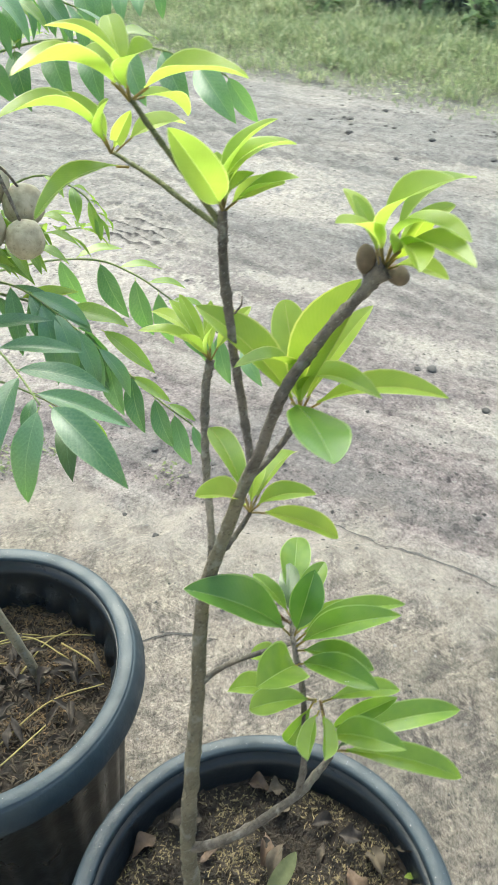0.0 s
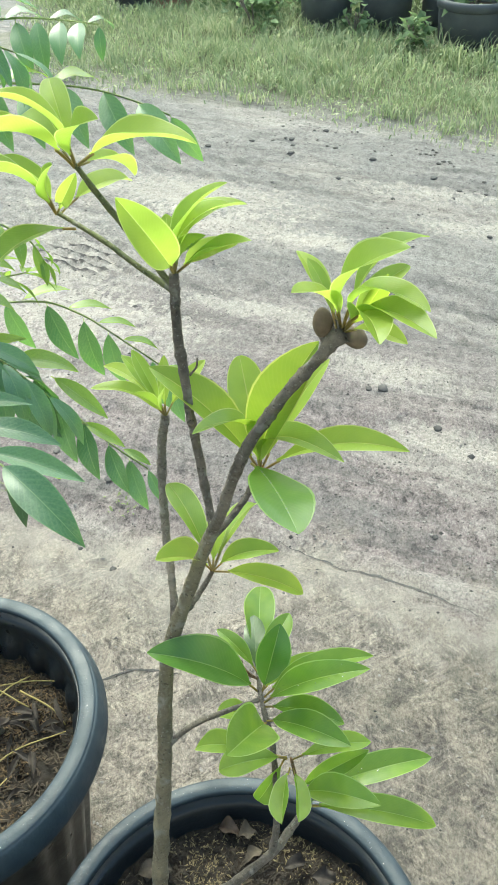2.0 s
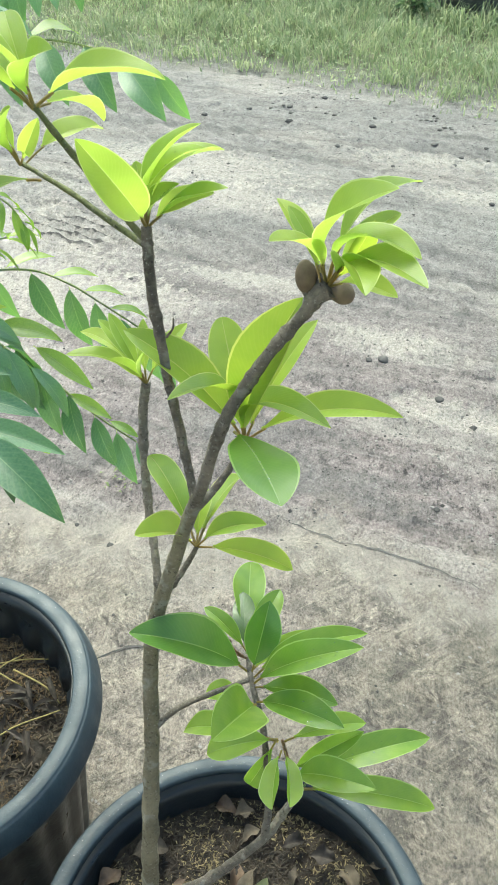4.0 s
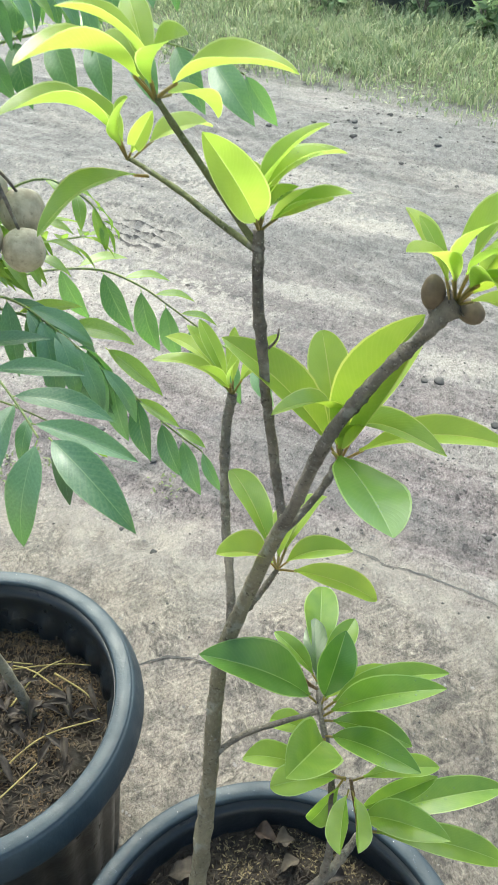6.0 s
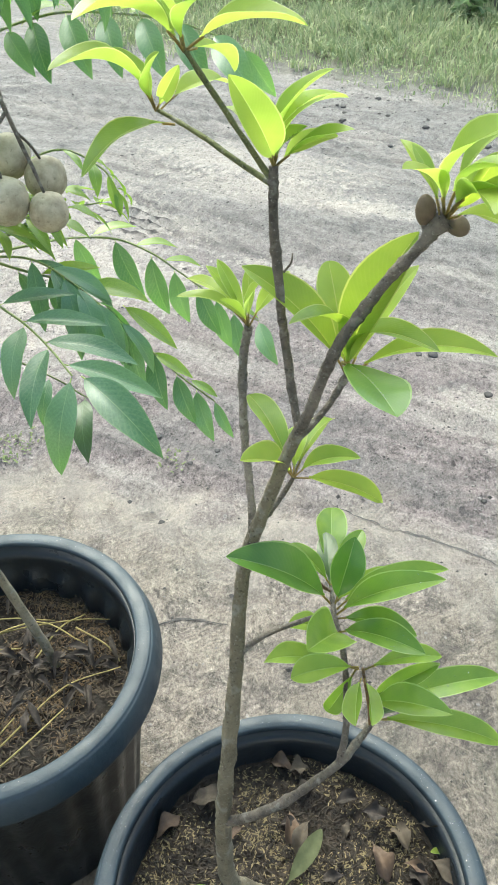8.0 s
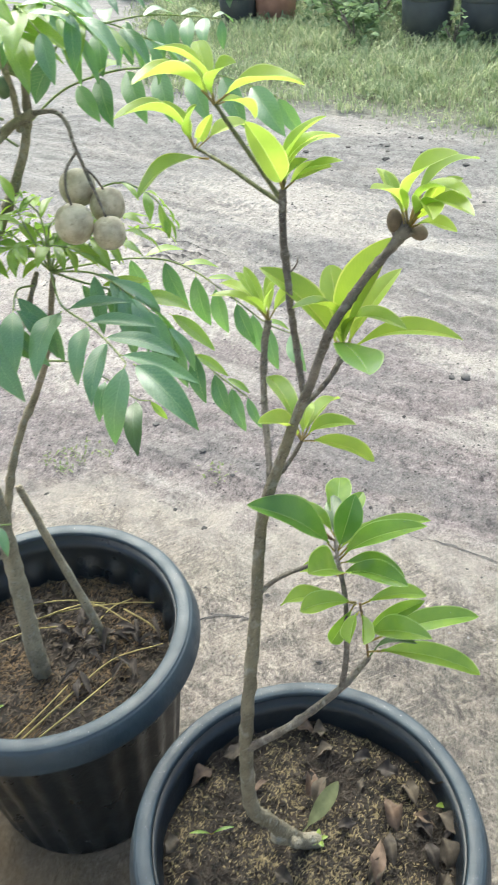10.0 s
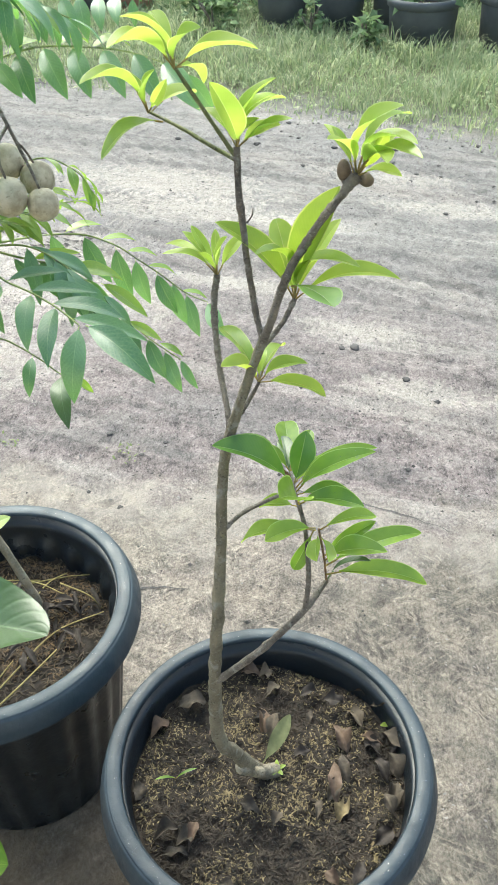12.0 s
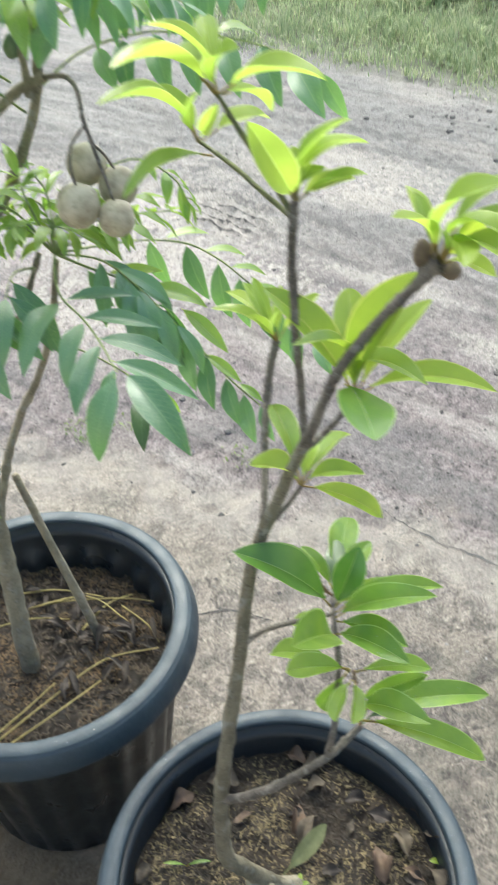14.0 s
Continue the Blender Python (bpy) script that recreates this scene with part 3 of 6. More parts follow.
def build_crack(name, points, width, label):
    bm = bmesh.new()
    line = spline(points, 8)
    last = None
    for i, c in enumerate(line):
        a = (line[min(i + 1, len(line) - 1)] - line[max(i - 1, 0)]).normalized()
        s = Vector((-a.y, a.x, 0)) * width * (0.4 + 0.6 * abs(noise.noise(c * 40))) * math.sin(math.pi * (0.05 + 0.9 * i / len(line)))
        j = Vector((0, 0.006 * noise.noise(c * 25), 0))
        row = []
        for q in (c + j - s, c + j + s):
            row.append(bm.verts.new((q.x, q.y, tracks(q.x, q.y) + 0.002)))
        if last:
            bm.faces.new((*last, row[1], row[0]))
        last = row
    return tagged(part(name, bm, STONE), label, "crack", kind="structure")


build_crack("ground_crack", [(0.352, 2.124, 0), (0.417, 2.10, 0), (0.515, 2.061, 0), (0.586, 2.037, 0), (0.67, 2.015, 0), (0.772, 1.977, 0), (0.85, 1.938, 0)], 0.0046, "dark hairline crack across the concrete apron")
build_crack("ground_crack", [(-0.02, 1.60, 0), (0.06, 1.66, 0), (0.12, 1.68, 0), (0.20, 1.68, 0)], 0.0045, "short dark crack in the concrete apron")


def pebble_mesh(size, seed):
    bm = bmesh.new()
    bmesh.ops.create_icosphere(bm, subdivisions=2, radius=size)
    for v in bm.verts:
        v.co *= 1 + 0.45 * noise.noise(v.co / size * 1.3 + Vector((seed, 0, 0)))
        v.co.z *= 0.42
    return bm


for i, (x, y, size) in enumerate(((0.59, 2.855, 0.022), (0.545, 2.85, 0.014), (0.76, 2.66, 0.017), (-0.04, 1.97, 0.011), (-0.148, 2.035, 0.009), (0.183, 5.2, 0.02),
                                  (0.017, 5.05, 0.022), (-0.03, 2.206, 0.010), (0.03, 2.27, 0.010), (-0.15, 2.3, 0.012), (-0.34, 2.4, 0.013), (0.30, 4.6, 0.018), (-0.4, 4.9, 0.02), (0.75, 2.2, 0.01))):
    size *= 0.8
    ob = part("road_stone", pebble_mesh(size, i * 3.1), STONE)
    ob.location = (x, y, tracks(x, y) + 0.1 * size)
    tagged(ob, "small dark stone lying on the grey yard", "stone", "stones on the road")


def build_gravel():
    verts, faces = [], []
    base = [(1, 0, 0), (-1, 0, 0), (0, 1, 0), (0, -1, 0), (0, 0, 1), (0, 0, -1)]
    tri_ = [(0, 2, 4), (2, 1, 4), (1, 3, 4), (3, 0, 4), (2, 0, 5), (1, 2, 5), (3, 1, 5), (0, 3, 5)]
    for _ in range(9000):
        x, y = rng.uniform(-2.4, 2.0), rng.uniform(1.3, 5.6)
        if y < 2.1 and rng.random() < 0.75:
            continue
        if noise.noise(Vector((x * 1.1, y * 1.1, 3))) < rng.uniform(-0.6, 0.4):
            continue
        s = rng.uniform(0.0015, 0.0045) * (1 + 1.5 * (rng.random() < 0.05))
        n = len(verts)
        z = tracks(x, y)
        for a, b, c in base:
            verts.append((x + a * s * rng.uniform(0.6, 1.4), y + b * s * rng.uniform(0.6, 1.4), z + c * s * rng.uniform(0.4, 0.9)))
        faces += [(n + a, n + b, n + c) for a, b, c in tri_]
    stuff("gravel", verts, faces, STONE, "loose dark grit and crumbs scattered over the road", "gravel")


build_gravel()
for i in range(70):
    x = R.uniform(-0.2, 1.5)
    y = 5.3 - 0.36 * x - abs(R.gauss(0, 0.35))
    size = R.choice((0.007, 0.008, 0.010, 0.012, 0.017)) * R.uniform(0.7, 1.1)
    ob = part("road_stone", pebble_mesh(size, i * 1.7), STONE)
    ob.location = (x, y, tracks(x, y) + 0.15 * size)
    tagged(ob, "dark stone lying beside the grass verge", "stone", "stones on the road")


def crumb_material():
    m, nt, b = shader("ground_crumb")
    geo = nt.nodes.new("ShaderNodeNewGeometry").outputs["Random Per Island"]
    nt.links.new(ramp(nt, geo, [(0.1, (0.12, 0.112, 0.104)), (0.5, (0.27, 0.255, 0.24)), (0.9, (0.33, 0.305, 0.28))]), b.inputs["Base Color"])
    b.inputs["Roughness"].default_value = 0.9
    return m


CRUMBLE = crumb_material()


def build_crumbs():
    """Crumbled mud and flaked cement skin lying on the yard."""
    verts, faces = [], []
    for _ in range(26000):
        y = 1.15 + 4.3 * rng.random() ** 1.5
        x = rng.uniform(-1.0 - 0.25 * (y - 1.15), 0.9 + 0.2 * (y - 1.15))
        if noise.noise(Vector((x * 3.1, y * 3.1, 5))) + 0.5 * noise.noise(Vector((x * 11, y * 11, 9))) < rng.uniform(-0.5, 0.45):
            continue
        s = rng.uniform(0.002, 0.0065) * (1.0 if y > 2 else 0.8)
        a = rng.uniform(0, 6.283)
        if y < 2 and rng.random() < 0.7:
            continue
        lift = rng.uniform(0.25, 0.75) if y > 2 else rng.uniform(0.1, 0.2)
        ca, sa = math.cos(a), math.sin(a)
        wide = rng.uniform(0.35, 0.9)
        n, z = len(verts), tracks(x, y) - 0.0004
        for k in range(5):
            b = 6.283 * k / 5 + rng.uniform(-0.4, 0.4)
            u, v = s * math.cos(b), s * wide * math.sin(b)
            verts.append((x + u * ca - v * sa, y + u * sa + v * ca, z))
        verts.append((x + rng.uniform(-0.3, 0.3) * s, y + rng.uniform(-0.3, 0.3) * s, z + lift * s))
        faces += [(n + k, n + (k + 1) % 5, n + 5) for k in range(5)]
    stuff("ground_crumbs", verts, faces, CRUMBLE, "crumbled mud and flakes of cement on the yard", "crumbs")


build_crumbs()


# ---------- pots ----------
def build_pot(at, radius, height, soil_z, label, ribs, dent=0.0, lip=0.033):
    pot = thing("plant_pot", (*at, 0.0), label, "plant pot", "black pots by the road")
    k = radius
    rb = k - lip
    body = bmesh.new()
    foot = 0.68 * k

    def flute(a, j):
        return 1 + 0.02 * max(-1, min(1, 2.2 * math.cos(ribs * a))) * (1 if 1 < j < 8 else dent if j > 12 else 0)

    steps = 6
    prof = [(foot * 0.2, 0.004), (foot, 0.0)] + [(foot + (rb - foot) * i / steps, 0.012 + (height - 0.06 - 0.012) * i / steps) for i in range(steps + 1)]
    inner = [(rb - 0.0022, height - 0.006), (rb - 0.006, height - 0.04), (rb - 0.008, soil_z + 0.046), (rb - 0.015, soil_z + 0.038), (rb - 0.019, soil_z + 0.012), (rb - 0.024, soil_z - 0.05)]
    if not dent:
        inner = [(rb - 0.0022, height - 0.006), (rb - 0.005, height - 0.04), (rb - 0.009, soil_z + 0.01), (rb - 0.016, soil_z - 0.05)]
    lathe(body, prof + [(rb + 0.002, height - 0.04)] + inner, 144, flute)
    part("body", body, POT, pot)
    rim = bmesh.new()
    t = 0.046 * height / 0.45
    s = lip / 0.033
    ring = [(rb + 0.002, height - t), (k - 0.004, height - t - 0.003), (k, height - t + 0.002), (k + 0.0003, height - t * 0.85), (k - 0.0045 * s, height - t * 0.45), (k - 0.009 * s, height - t * 0.16), (k - 0.0115 * s, height - 0.004),
            (k - 0.0120 * s, height - 0.0042), (k - 0.0126 * s, height - 0.0014), (k - 0.0142 * s, height - 0.0004), (k - 0.023 * s, height), (k - 0.031 * s, height - 0.0006), (rb + 0.0006, height - 0.0018), (rb - 0.0008, height - 0.005), (rb - 0.0008, height - 0.02)]
    lathe(rim, ring, 96)
    part("rim", rim, POT_RIM, pot, "rolled black plastic rim, dusty and wet, sky's blue in its colour")
    return pot


def soil_height(x, y, at, z0):
    p = Vector((x, y, 0))
    d = math.hypot(x - at[0], y - at[1])
    return z0 + 0.012 * noise.noise(p * 12) + 0.008 * noise.noise(p * 40) + 0.004 * noise.noise(p * 90) - 0.25 * max(0.0, d - 0.12) ** 2


def build_soil(at, radius, z0, label):
    bm = bmesh.new()
    rings = []
    for i in range(40):
        rr = radius * i / 39
        rings.append([bm.verts.new((at[0] + rr * math.cos(a), at[1] + rr * math.sin(a), soil_height(at[0] + rr * math.cos(a), at[1] + rr * math.sin(a), at, z0))) for a in [2 * math.pi * k / 90 for k in range(90)]])
    for a, b in zip(rings[1:], rings[2:]):
        for k in range(90):
            bm.faces.new((a[k], b[k], b[(k + 1) % 90], a[(k + 1) % 90]))
    bm.faces.new(rings[1])
    bmesh.ops.delete(bm, geom=rings[0], context="VERTS")
    return tagged(part("potting_soil", bm, SOIL), label, "soil", kind="stuff")


def scatter_flakes(name, at, radius, z0, count, size, material, label, patch=None):
    """Thin lens-shaped flakes lying on the compost."""
    verts, faces = [], []
    while len(verts) < count * 6:
        a, d = rng.uniform(0, 2 * math.pi), radius * math.sqrt(rng.random())
        x, y = at[0] + d * math.cos(a), at[1] + d * math.sin(a)
        if patch is not None and noise.noise(Vector((x * 13, y * 13, patch))) < rng.uniform(-0.3, 0.45):
            continue
        L = size * rng.uniform(0.6, 1.3)
        w = L * rng.uniform(0.16, 0.3)
        q = Euler((rng.uniform(-0.6, 0.6), rng.uniform(-0.5, 0.5), rng.uniform(0, 6.3))).to_matrix()
        c = Vector((x, y, soil_height(x, y, at, z0) + 0.002))
        n = len(verts)
        for v in ((-L, 0, 0), (0, -w, 0), (L, 0, 0), (0, w, 0), (0, 0, w * 0.6), (0, 0, -w * 0.5)):
            verts.append(c + q @ Vector(v))
        faces += [(n, n + 1, n + 4), (n + 1, n + 2, n + 4), (n + 2, n + 3, n + 4), (n + 3, n, n + 4), (n + 1, n, n + 5), (n + 2, n + 1, n + 5), (n + 3, n + 2, n + 5), (n, n + 3, n + 5)]
    return stuff(name, verts, faces, material, label, "plant litter")


POT_A, POT_B = (0.463, 0.986), (-0.048, 1.234)
SOIL_A, SOIL_B = 0.388, 0.342
build_pot(POT_A, 0.246, 0.453, SOIL_A, "round black plastic plant pot with a thick wet rim", 20)
build_pot(POT_B, 0.261, 0.449, SOIL_B, "large black plastic plant pot with a fluted body", 24, 1.0, 0.038)
build_soil(POT_A, 0.205, SOIL_A, "dark compost covered with rice husks in the pot")
build_soil(POT_B, 0.206, SOIL_B, "brown compost with straw in the pot")
scatter_flakes("rice_husks", POT_A, 0.198, SOIL_A, 5000, 0.0046, HUSK, "yellow-brown rice husks strewn on the compost", 2.0)
scatter_flakes("compost_crumbs", POT_A, 0.199, SOIL_A, 9000, 0.0066, CRUMB, "dark crumbs of bark and compost", None)
scatter_flakes("rice_husks", POT_B, 0.2, SOIL_B, 4200, 0.0042, HUSK_BROWN, "pale rice husks strewn on brown compost", 5.0)
scatter_flakes("compost_crumbs", POT_B, 0.208, SOIL_B, 2600, 0.008, CRUMB, "dark crumbs of bark and compost", None)


def scatter_drops(at, radius, z, count, lip):
    verts, faces = [], []
    for _ in range(count):
        a, d = rng.uniform(0, 2 * math.pi), rng.uniform(radius - 0.86 * lip, radius - 0.46 * lip)
        s = rng.uniform(0.0006, 0.0015)
        c = (at[0] + d * math.cos(a), at[1] + d * math.sin(a), z - 0.0012)
        n = len(verts)
        for j, (rr, h) in enumerate(((1.0, 0.0), (0.75, 0.55))):
            for k in range(6):
                b = k * math.pi / 3
                verts.append((c[0] + s * rr * math.cos(b), c[1] + s * rr * math.sin(b), c[2] + s * h))
        verts.append((c[0], c[1], c[2] + 0.75 * s))
        for k in range(6):
            faces += [(n + k, n + (k + 1) % 6, n + 6 + (k + 1) % 6, n + 6 + k), (n + 6 + k, n + 6 + (k + 1) % 6, n + 12)]
    stuff("water_drops", verts, faces, WATER, "clear rain drops on the rim of the black pot", "water drops")


scatter_drops(POT_A, 0.246, 0.4535, 420, 0.033)
scatter_drops(POT_B, 0.261, 0.4495, 160, 0.038)


def dead_leaf(x, y, turn, length, width, material, at, z0, label, lift=0.004, tilt=0.0):
    bm = blade(length, width, R.uniform(0.05, 0.35), R.uniform(0.3, 1.5), R.uniform(0.4, 1.2), R.uniform(-0.3, 0.5), 0.3, 0.1, 12, 4, R.uniform(0, 6))
    ob = part("dead_leaf", bm, material)
    ob.matrix_world = aim((x, y, soil_height(x, y, at, z0) + lift), turn, tilt, R.uniform(-12, 12))
    return tagged(ob, label, "dead leaf", "dead leaves on the compost")


KINDS = ((DEAD_GREY, "grey-brown curled dead leaf on dark compost"), (DEAD_BROWN, "reddish-brown dry leaf on dark compost"), (HUSK, "pale tan dry leaf on dark compost"))
for x, y, turn, length, width, kind_ in ((0.273, 1.03, 60, 0.055, 0.026, 1), (0.305, 1.085, 20, 0.06, 0.035, 0), (0.44, 1.11, -80, 0.06, 0.022, 1), (0.47, 1.10, -95, 0.07, 0.022, 0), (0.555, 1.085, -60, 0.06, 0.03, 1), (0.56, 1.02, -85, 0.075, 0.024, 1), (0.585, 0.975, -110, 0.055, 0.024, 2), (0.58, 1.15, -10, 0.05, 0.026, 0), (0.61, 1.12, -20, 0.055, 0.028, 0), (0.64, 1.05, -70, 0.06, 0.03, 0)):
    dead_leaf(x, y, turn, 0.85 * length, 0.85 * width, KINDS[kind_][0], POT_A, SOIL_A, KINDS[kind_][1])
for x, y, turn, length, width, kind_ in ((0.655, 1.0, -100, 0.055, 0.026, 0), (0.63, 1.08, -35, 0.06, 0.028, 0), (0.42, 0.94, -20, 0.045, 0.022, 0), (0.31, 0.87, 40, 0.05, 0.024, 0), (0.325, 0.855, 10, 0.045, 0.02, 0), (0.44, 1.16, 160, 0.05, 0.024, 1), (0.57, 1.04, -75, 0.06, 0.02, 0)):
    dead_leaf(x, y, turn, 0.85 * length, 0.85 * width, KINDS[kind_][0], POT_A, SOIL_A, KINDS[kind_][1])
for i in range(18):
    a, d = R.uniform(0, 6.283), 0.19 * math.sqrt(R.uniform(0.15, 1.0))
    dead_leaf(POT_A[0] + d * math.cos(a), POT_A[1] + d * math.sin(a), R.uniform(0, 360), R.uniform(0.02, 0.045), R.uniform(0.008, 0.02), (DEAD_GREY, DEAD_GREY, DEAD_DARK, DEAD_BROWN)[i % 4], POT_A, SOIL_A, "small shrivelled grey-brown dead leaf on dark compost", 0.004, R.uniform(-5, 15))
kept_state = R.getstate()
for i in range(7):
    a, d = math.radians(-30 + 16 * i), R.uniform(0.165, 0.19)
    dead_leaf(POT_A[0] + d * math.cos(a), POT_A[1] + d * math.sin(a), math.degrees(a) + R.uniform(60, 150), R.uniform(0.032, 0.045), R.uniform(0.018, 0.026), (DEAD_DARK, DEAD_GREY, DEAD_DARK)[i % 3], POT_A, SOIL_A, "grey curled dead leaf heaped along the pot's wall", 0.006, R.uniform(0, 22))
R.setstate(kept_state)
for i in range(38):
    a, d = R.uniform(-0.6, 2.2), R.uniform(0.04, 0.19)
    dead_leaf(POT_B[0] + d * math.cos(a), POT_B[1] + d * math.sin(a), R.uniform(0, 360), R.uniform(0.03, 0.065), R.uniform(0.006, 0.014), DEAD_DARK, POT_B, SOIL_B, "dark shrivelled dead leaf on brown compost", 0.005, R.uniform(-5, 20))


def straw(points, at, z0):
    bm = bmesh.new()
    pts = [(x, y, soil_height(x, y, at, z0) + h) for x, y, h in points]
    tube(bm, pts, 0.0017, 0.0011, 5, 5)
    return tagged(part("straw_stem", bm, STRAW), "thin yellow straw stem lying on brown compost", "straw", "straw in the pot")


for pts in (((-0.16, 1.28, 0.012), (-0.08, 1.34, 0.016), (0.02, 1.385, 0.014), (0.08, 1.39, 0.02)), ((-0.14, 1.30, 0.01), (-0.04, 1.36, 0.022), (0.05, 1.34, 0.012)), ((-0.02, 1.29, 0.008), (0.0, 1.36, 0.02), (0.03, 1.40, 0.012)),
            ((-0.05, 1.04, 0.01), (0.0, 1.15, 0.012), (0.05, 1.25, 0.012), (0.13, 1.30, 0.025)), ((-0.03, 1.05, 0.01), (0.03, 1.13, 0.018), (0.065, 1.22, 0.012)), ((-0.2, 1.21, 0.01), (-0.12, 1.28, 0.014), (-0.05, 1.31, 0.012)),
            ((-0.05, 1.07, 0.01), (-0.03, 1.12, 0.012), (-0.01, 1.19, 0.012)), ((0.03, 1.36, 0.02), (0.09, 1.34, 0.015), (0.12, 1.32, 0.01)), ((-0.17, 1.33, 0.01), (-0.1, 1.36, 0.018), (-0.02, 1.38, 0.01))):
    straw(pts, POT_B, SOIL_B)

# ---------- sapodilla sapling ----------
sapling = thing("sapodilla_sapling", (0.463, 0.986, 0.38), "young sapodilla tree with bright green leaves, growing in compost", "sapling")


def stem(name, points, r0, r1, material, parent, sides=8, knots=0.12, rough=0.25, steps=6, label=""):
    bm = bmesh.new()
    tube(bm, points, r0, r1, sides, steps, rough, knots, sum(points[0]) * 10)
    ob = part(name, bm, material, None, label)
    return under(ob, parent)


stem("trunk", [(0.474, 1.004, 0.372), (0.457, 0.994, 0.392), (0.444, 0.976, 0.435), (0.431, 0.959, 0.482), (0.4205, 0.9475, 0.520), (0.4085, 0.938, 0.548), (0.4035, 0.936, 0.575), (0.402, 0.937, 0.61), (0.4025, 0.9385, 0.65), (0.4045, 0.9385, 0.70), (0.4075, 0.944, 0.75), (0.4105, 0.955, 0.80), (0.413, 0.969, 0.85),
               (0.415, 0.985, 0.90), (0.4155, 1.0, 0.95), (0.4205, 1.009, 1.0), (0.434, 1.017, 1.05), (0.4495, 1.0195, 1.10), (0.462, 1.02, 1.138)], 0.0112, 0.0044, BARK_TRUNK, sapling, 14, 0.10, 0.28, 8)
stem("root_knuckle", [(0.428, 0.955, 0.470), (0.441, 0.970, 0.441), (0.456, 0.990, 0.402), (0.474, 1.004, 0.385)], 0.0095, 0.0118, BARK_PALE, sapling, 12, 0.1, 0.25)
stem("root_stub", [(0.440, 0.966, 0.446), (0.452, 0.958, 0.456), (0.458, 0.954, 0.462)], 0.0068, 0.0052, BARK_PALE, sapling, 8, 0.2, 0.5)
stem("branch", [(0.459, 1.020, 1.128), (0.4685, 1.0155, 1.155), (0.4755, 1.0145, 1.18), (0.4855, 1.015, 1.21), (0.496, 1.0195, 1.23), (0.5075, 1.0195, 1.25), (0.521, 1.0195, 1.27), (0.5375, 1.022, 1.292)], 0.0040, 0.0037, BARK, sapling, 10, 0.2, 0.3, 8)
stem("branch", [(0.461, 1.021, 1.132), (0.4535, 1.038, 1.15), (0.4475, 1.046, 1.18), (0.4435, 1.049, 1.21), (0.4405, 1.052, 1.24), (0.437, 1.0575, 1.27), (0.4350, 1.065, 1.295), (0.4352, 1.068, 1.307)], 0.0031, 0.0031, BARK, sapling, 10, 0.25, 0.3, 8)
stem("branch", [(0.434, 1.0655, 1.296), (0.41, 1.078, 1.304), (0.38, 1.095, 1.314), (0.3475, 1.108, 1.3245)], 0.0020, 0.0015, BARK_TWIG, sapling, 7)
stem("branch", [(0.434, 1.067, 1.298), (0.418, 1.062, 1.325), (0.402, 1.058, 1.352), (0.3855, 1.0565, 1.378)], 0.0021, 0.0016, BARK_TWIG, sapling, 7)
stem("branch", [(0.425, 1.014, 1.012), (0.4195, 1.040, 1.032), (0.411, 1.066, 1.05), (0.406, 1.081, 1.07), (0.4015, 1.097, 1.09), (0.3985, 1.113, 1.11), (0.3985, 1.123, 1.13), (0.4015, 1.127, 1.148)], 0.0032, 0.0036, BARK, sapling, 9, 0.3, 0.3, 8)
stem("branch", [(0.459, 1.02, 1.125), (0.472, 1.035, 1.135), (0.482, 1.047, 1.147), (0.490, 1.055, 1.163)], 0.0030, 0.0023, BARK, sapling, 8, 0.4, 0.3)
stem("branch", [(0.431, 1.016, 1.037), (0.441, 1.026, 1.049), (0.451, 1.033, 1.066), (0.455, 1.034, 1.076)], 0.0026, 0.0018, BARK, sapling, 7, 0.4, 0.3)
stem("branch", [(0.417, 0.984, 0.905), (0.435, 0.994, 0.922), (0.462, 1.004, 0.935), (0.4938, 1.0151, 0.946)], 0.0026, 0.0020, BARK, sapling, 7)
stem("branch", [(0.405, 0.940, 0.685), (0.432, 0.926, 0.735), (0.465, 0.924, 0.778), (0.492, 0.934, 0.808), (0.513, 0.945, 0.830), (0.526, 0.963, 0.838), (0.535, 0.979, 0.842)], 0.0048, 0.0032, BARK, sapling, 8, 0.2, 0.3)
stem("branch", [(0.512, 0.945, 0.829), (0.515, 0.953, 0.86), (0.513, 0.965, 0.893), (0.507, 0.988, 0.922), (0.4945, 1.013, 0.946), (0.489, 1.030, 0.958)], 0.0032, 0.0020, BARK, sapling, 7, 0.2, 0.3)
stem("branch", [(0.535, 0.978, 0.840), (0.531, 0.976, 0.880), (0.5235, 0.9785, 0.924)], 0.0015, 0.0013, BARK_RED, sapling, 6)
stem("dry_twig", [(0.4445, 1.052, 1.242), (0.4495, 1.05, 1.250), (0.4505, 1.05, 1.257)], 0.0010, 0.0005, BARK, sapling, 5)


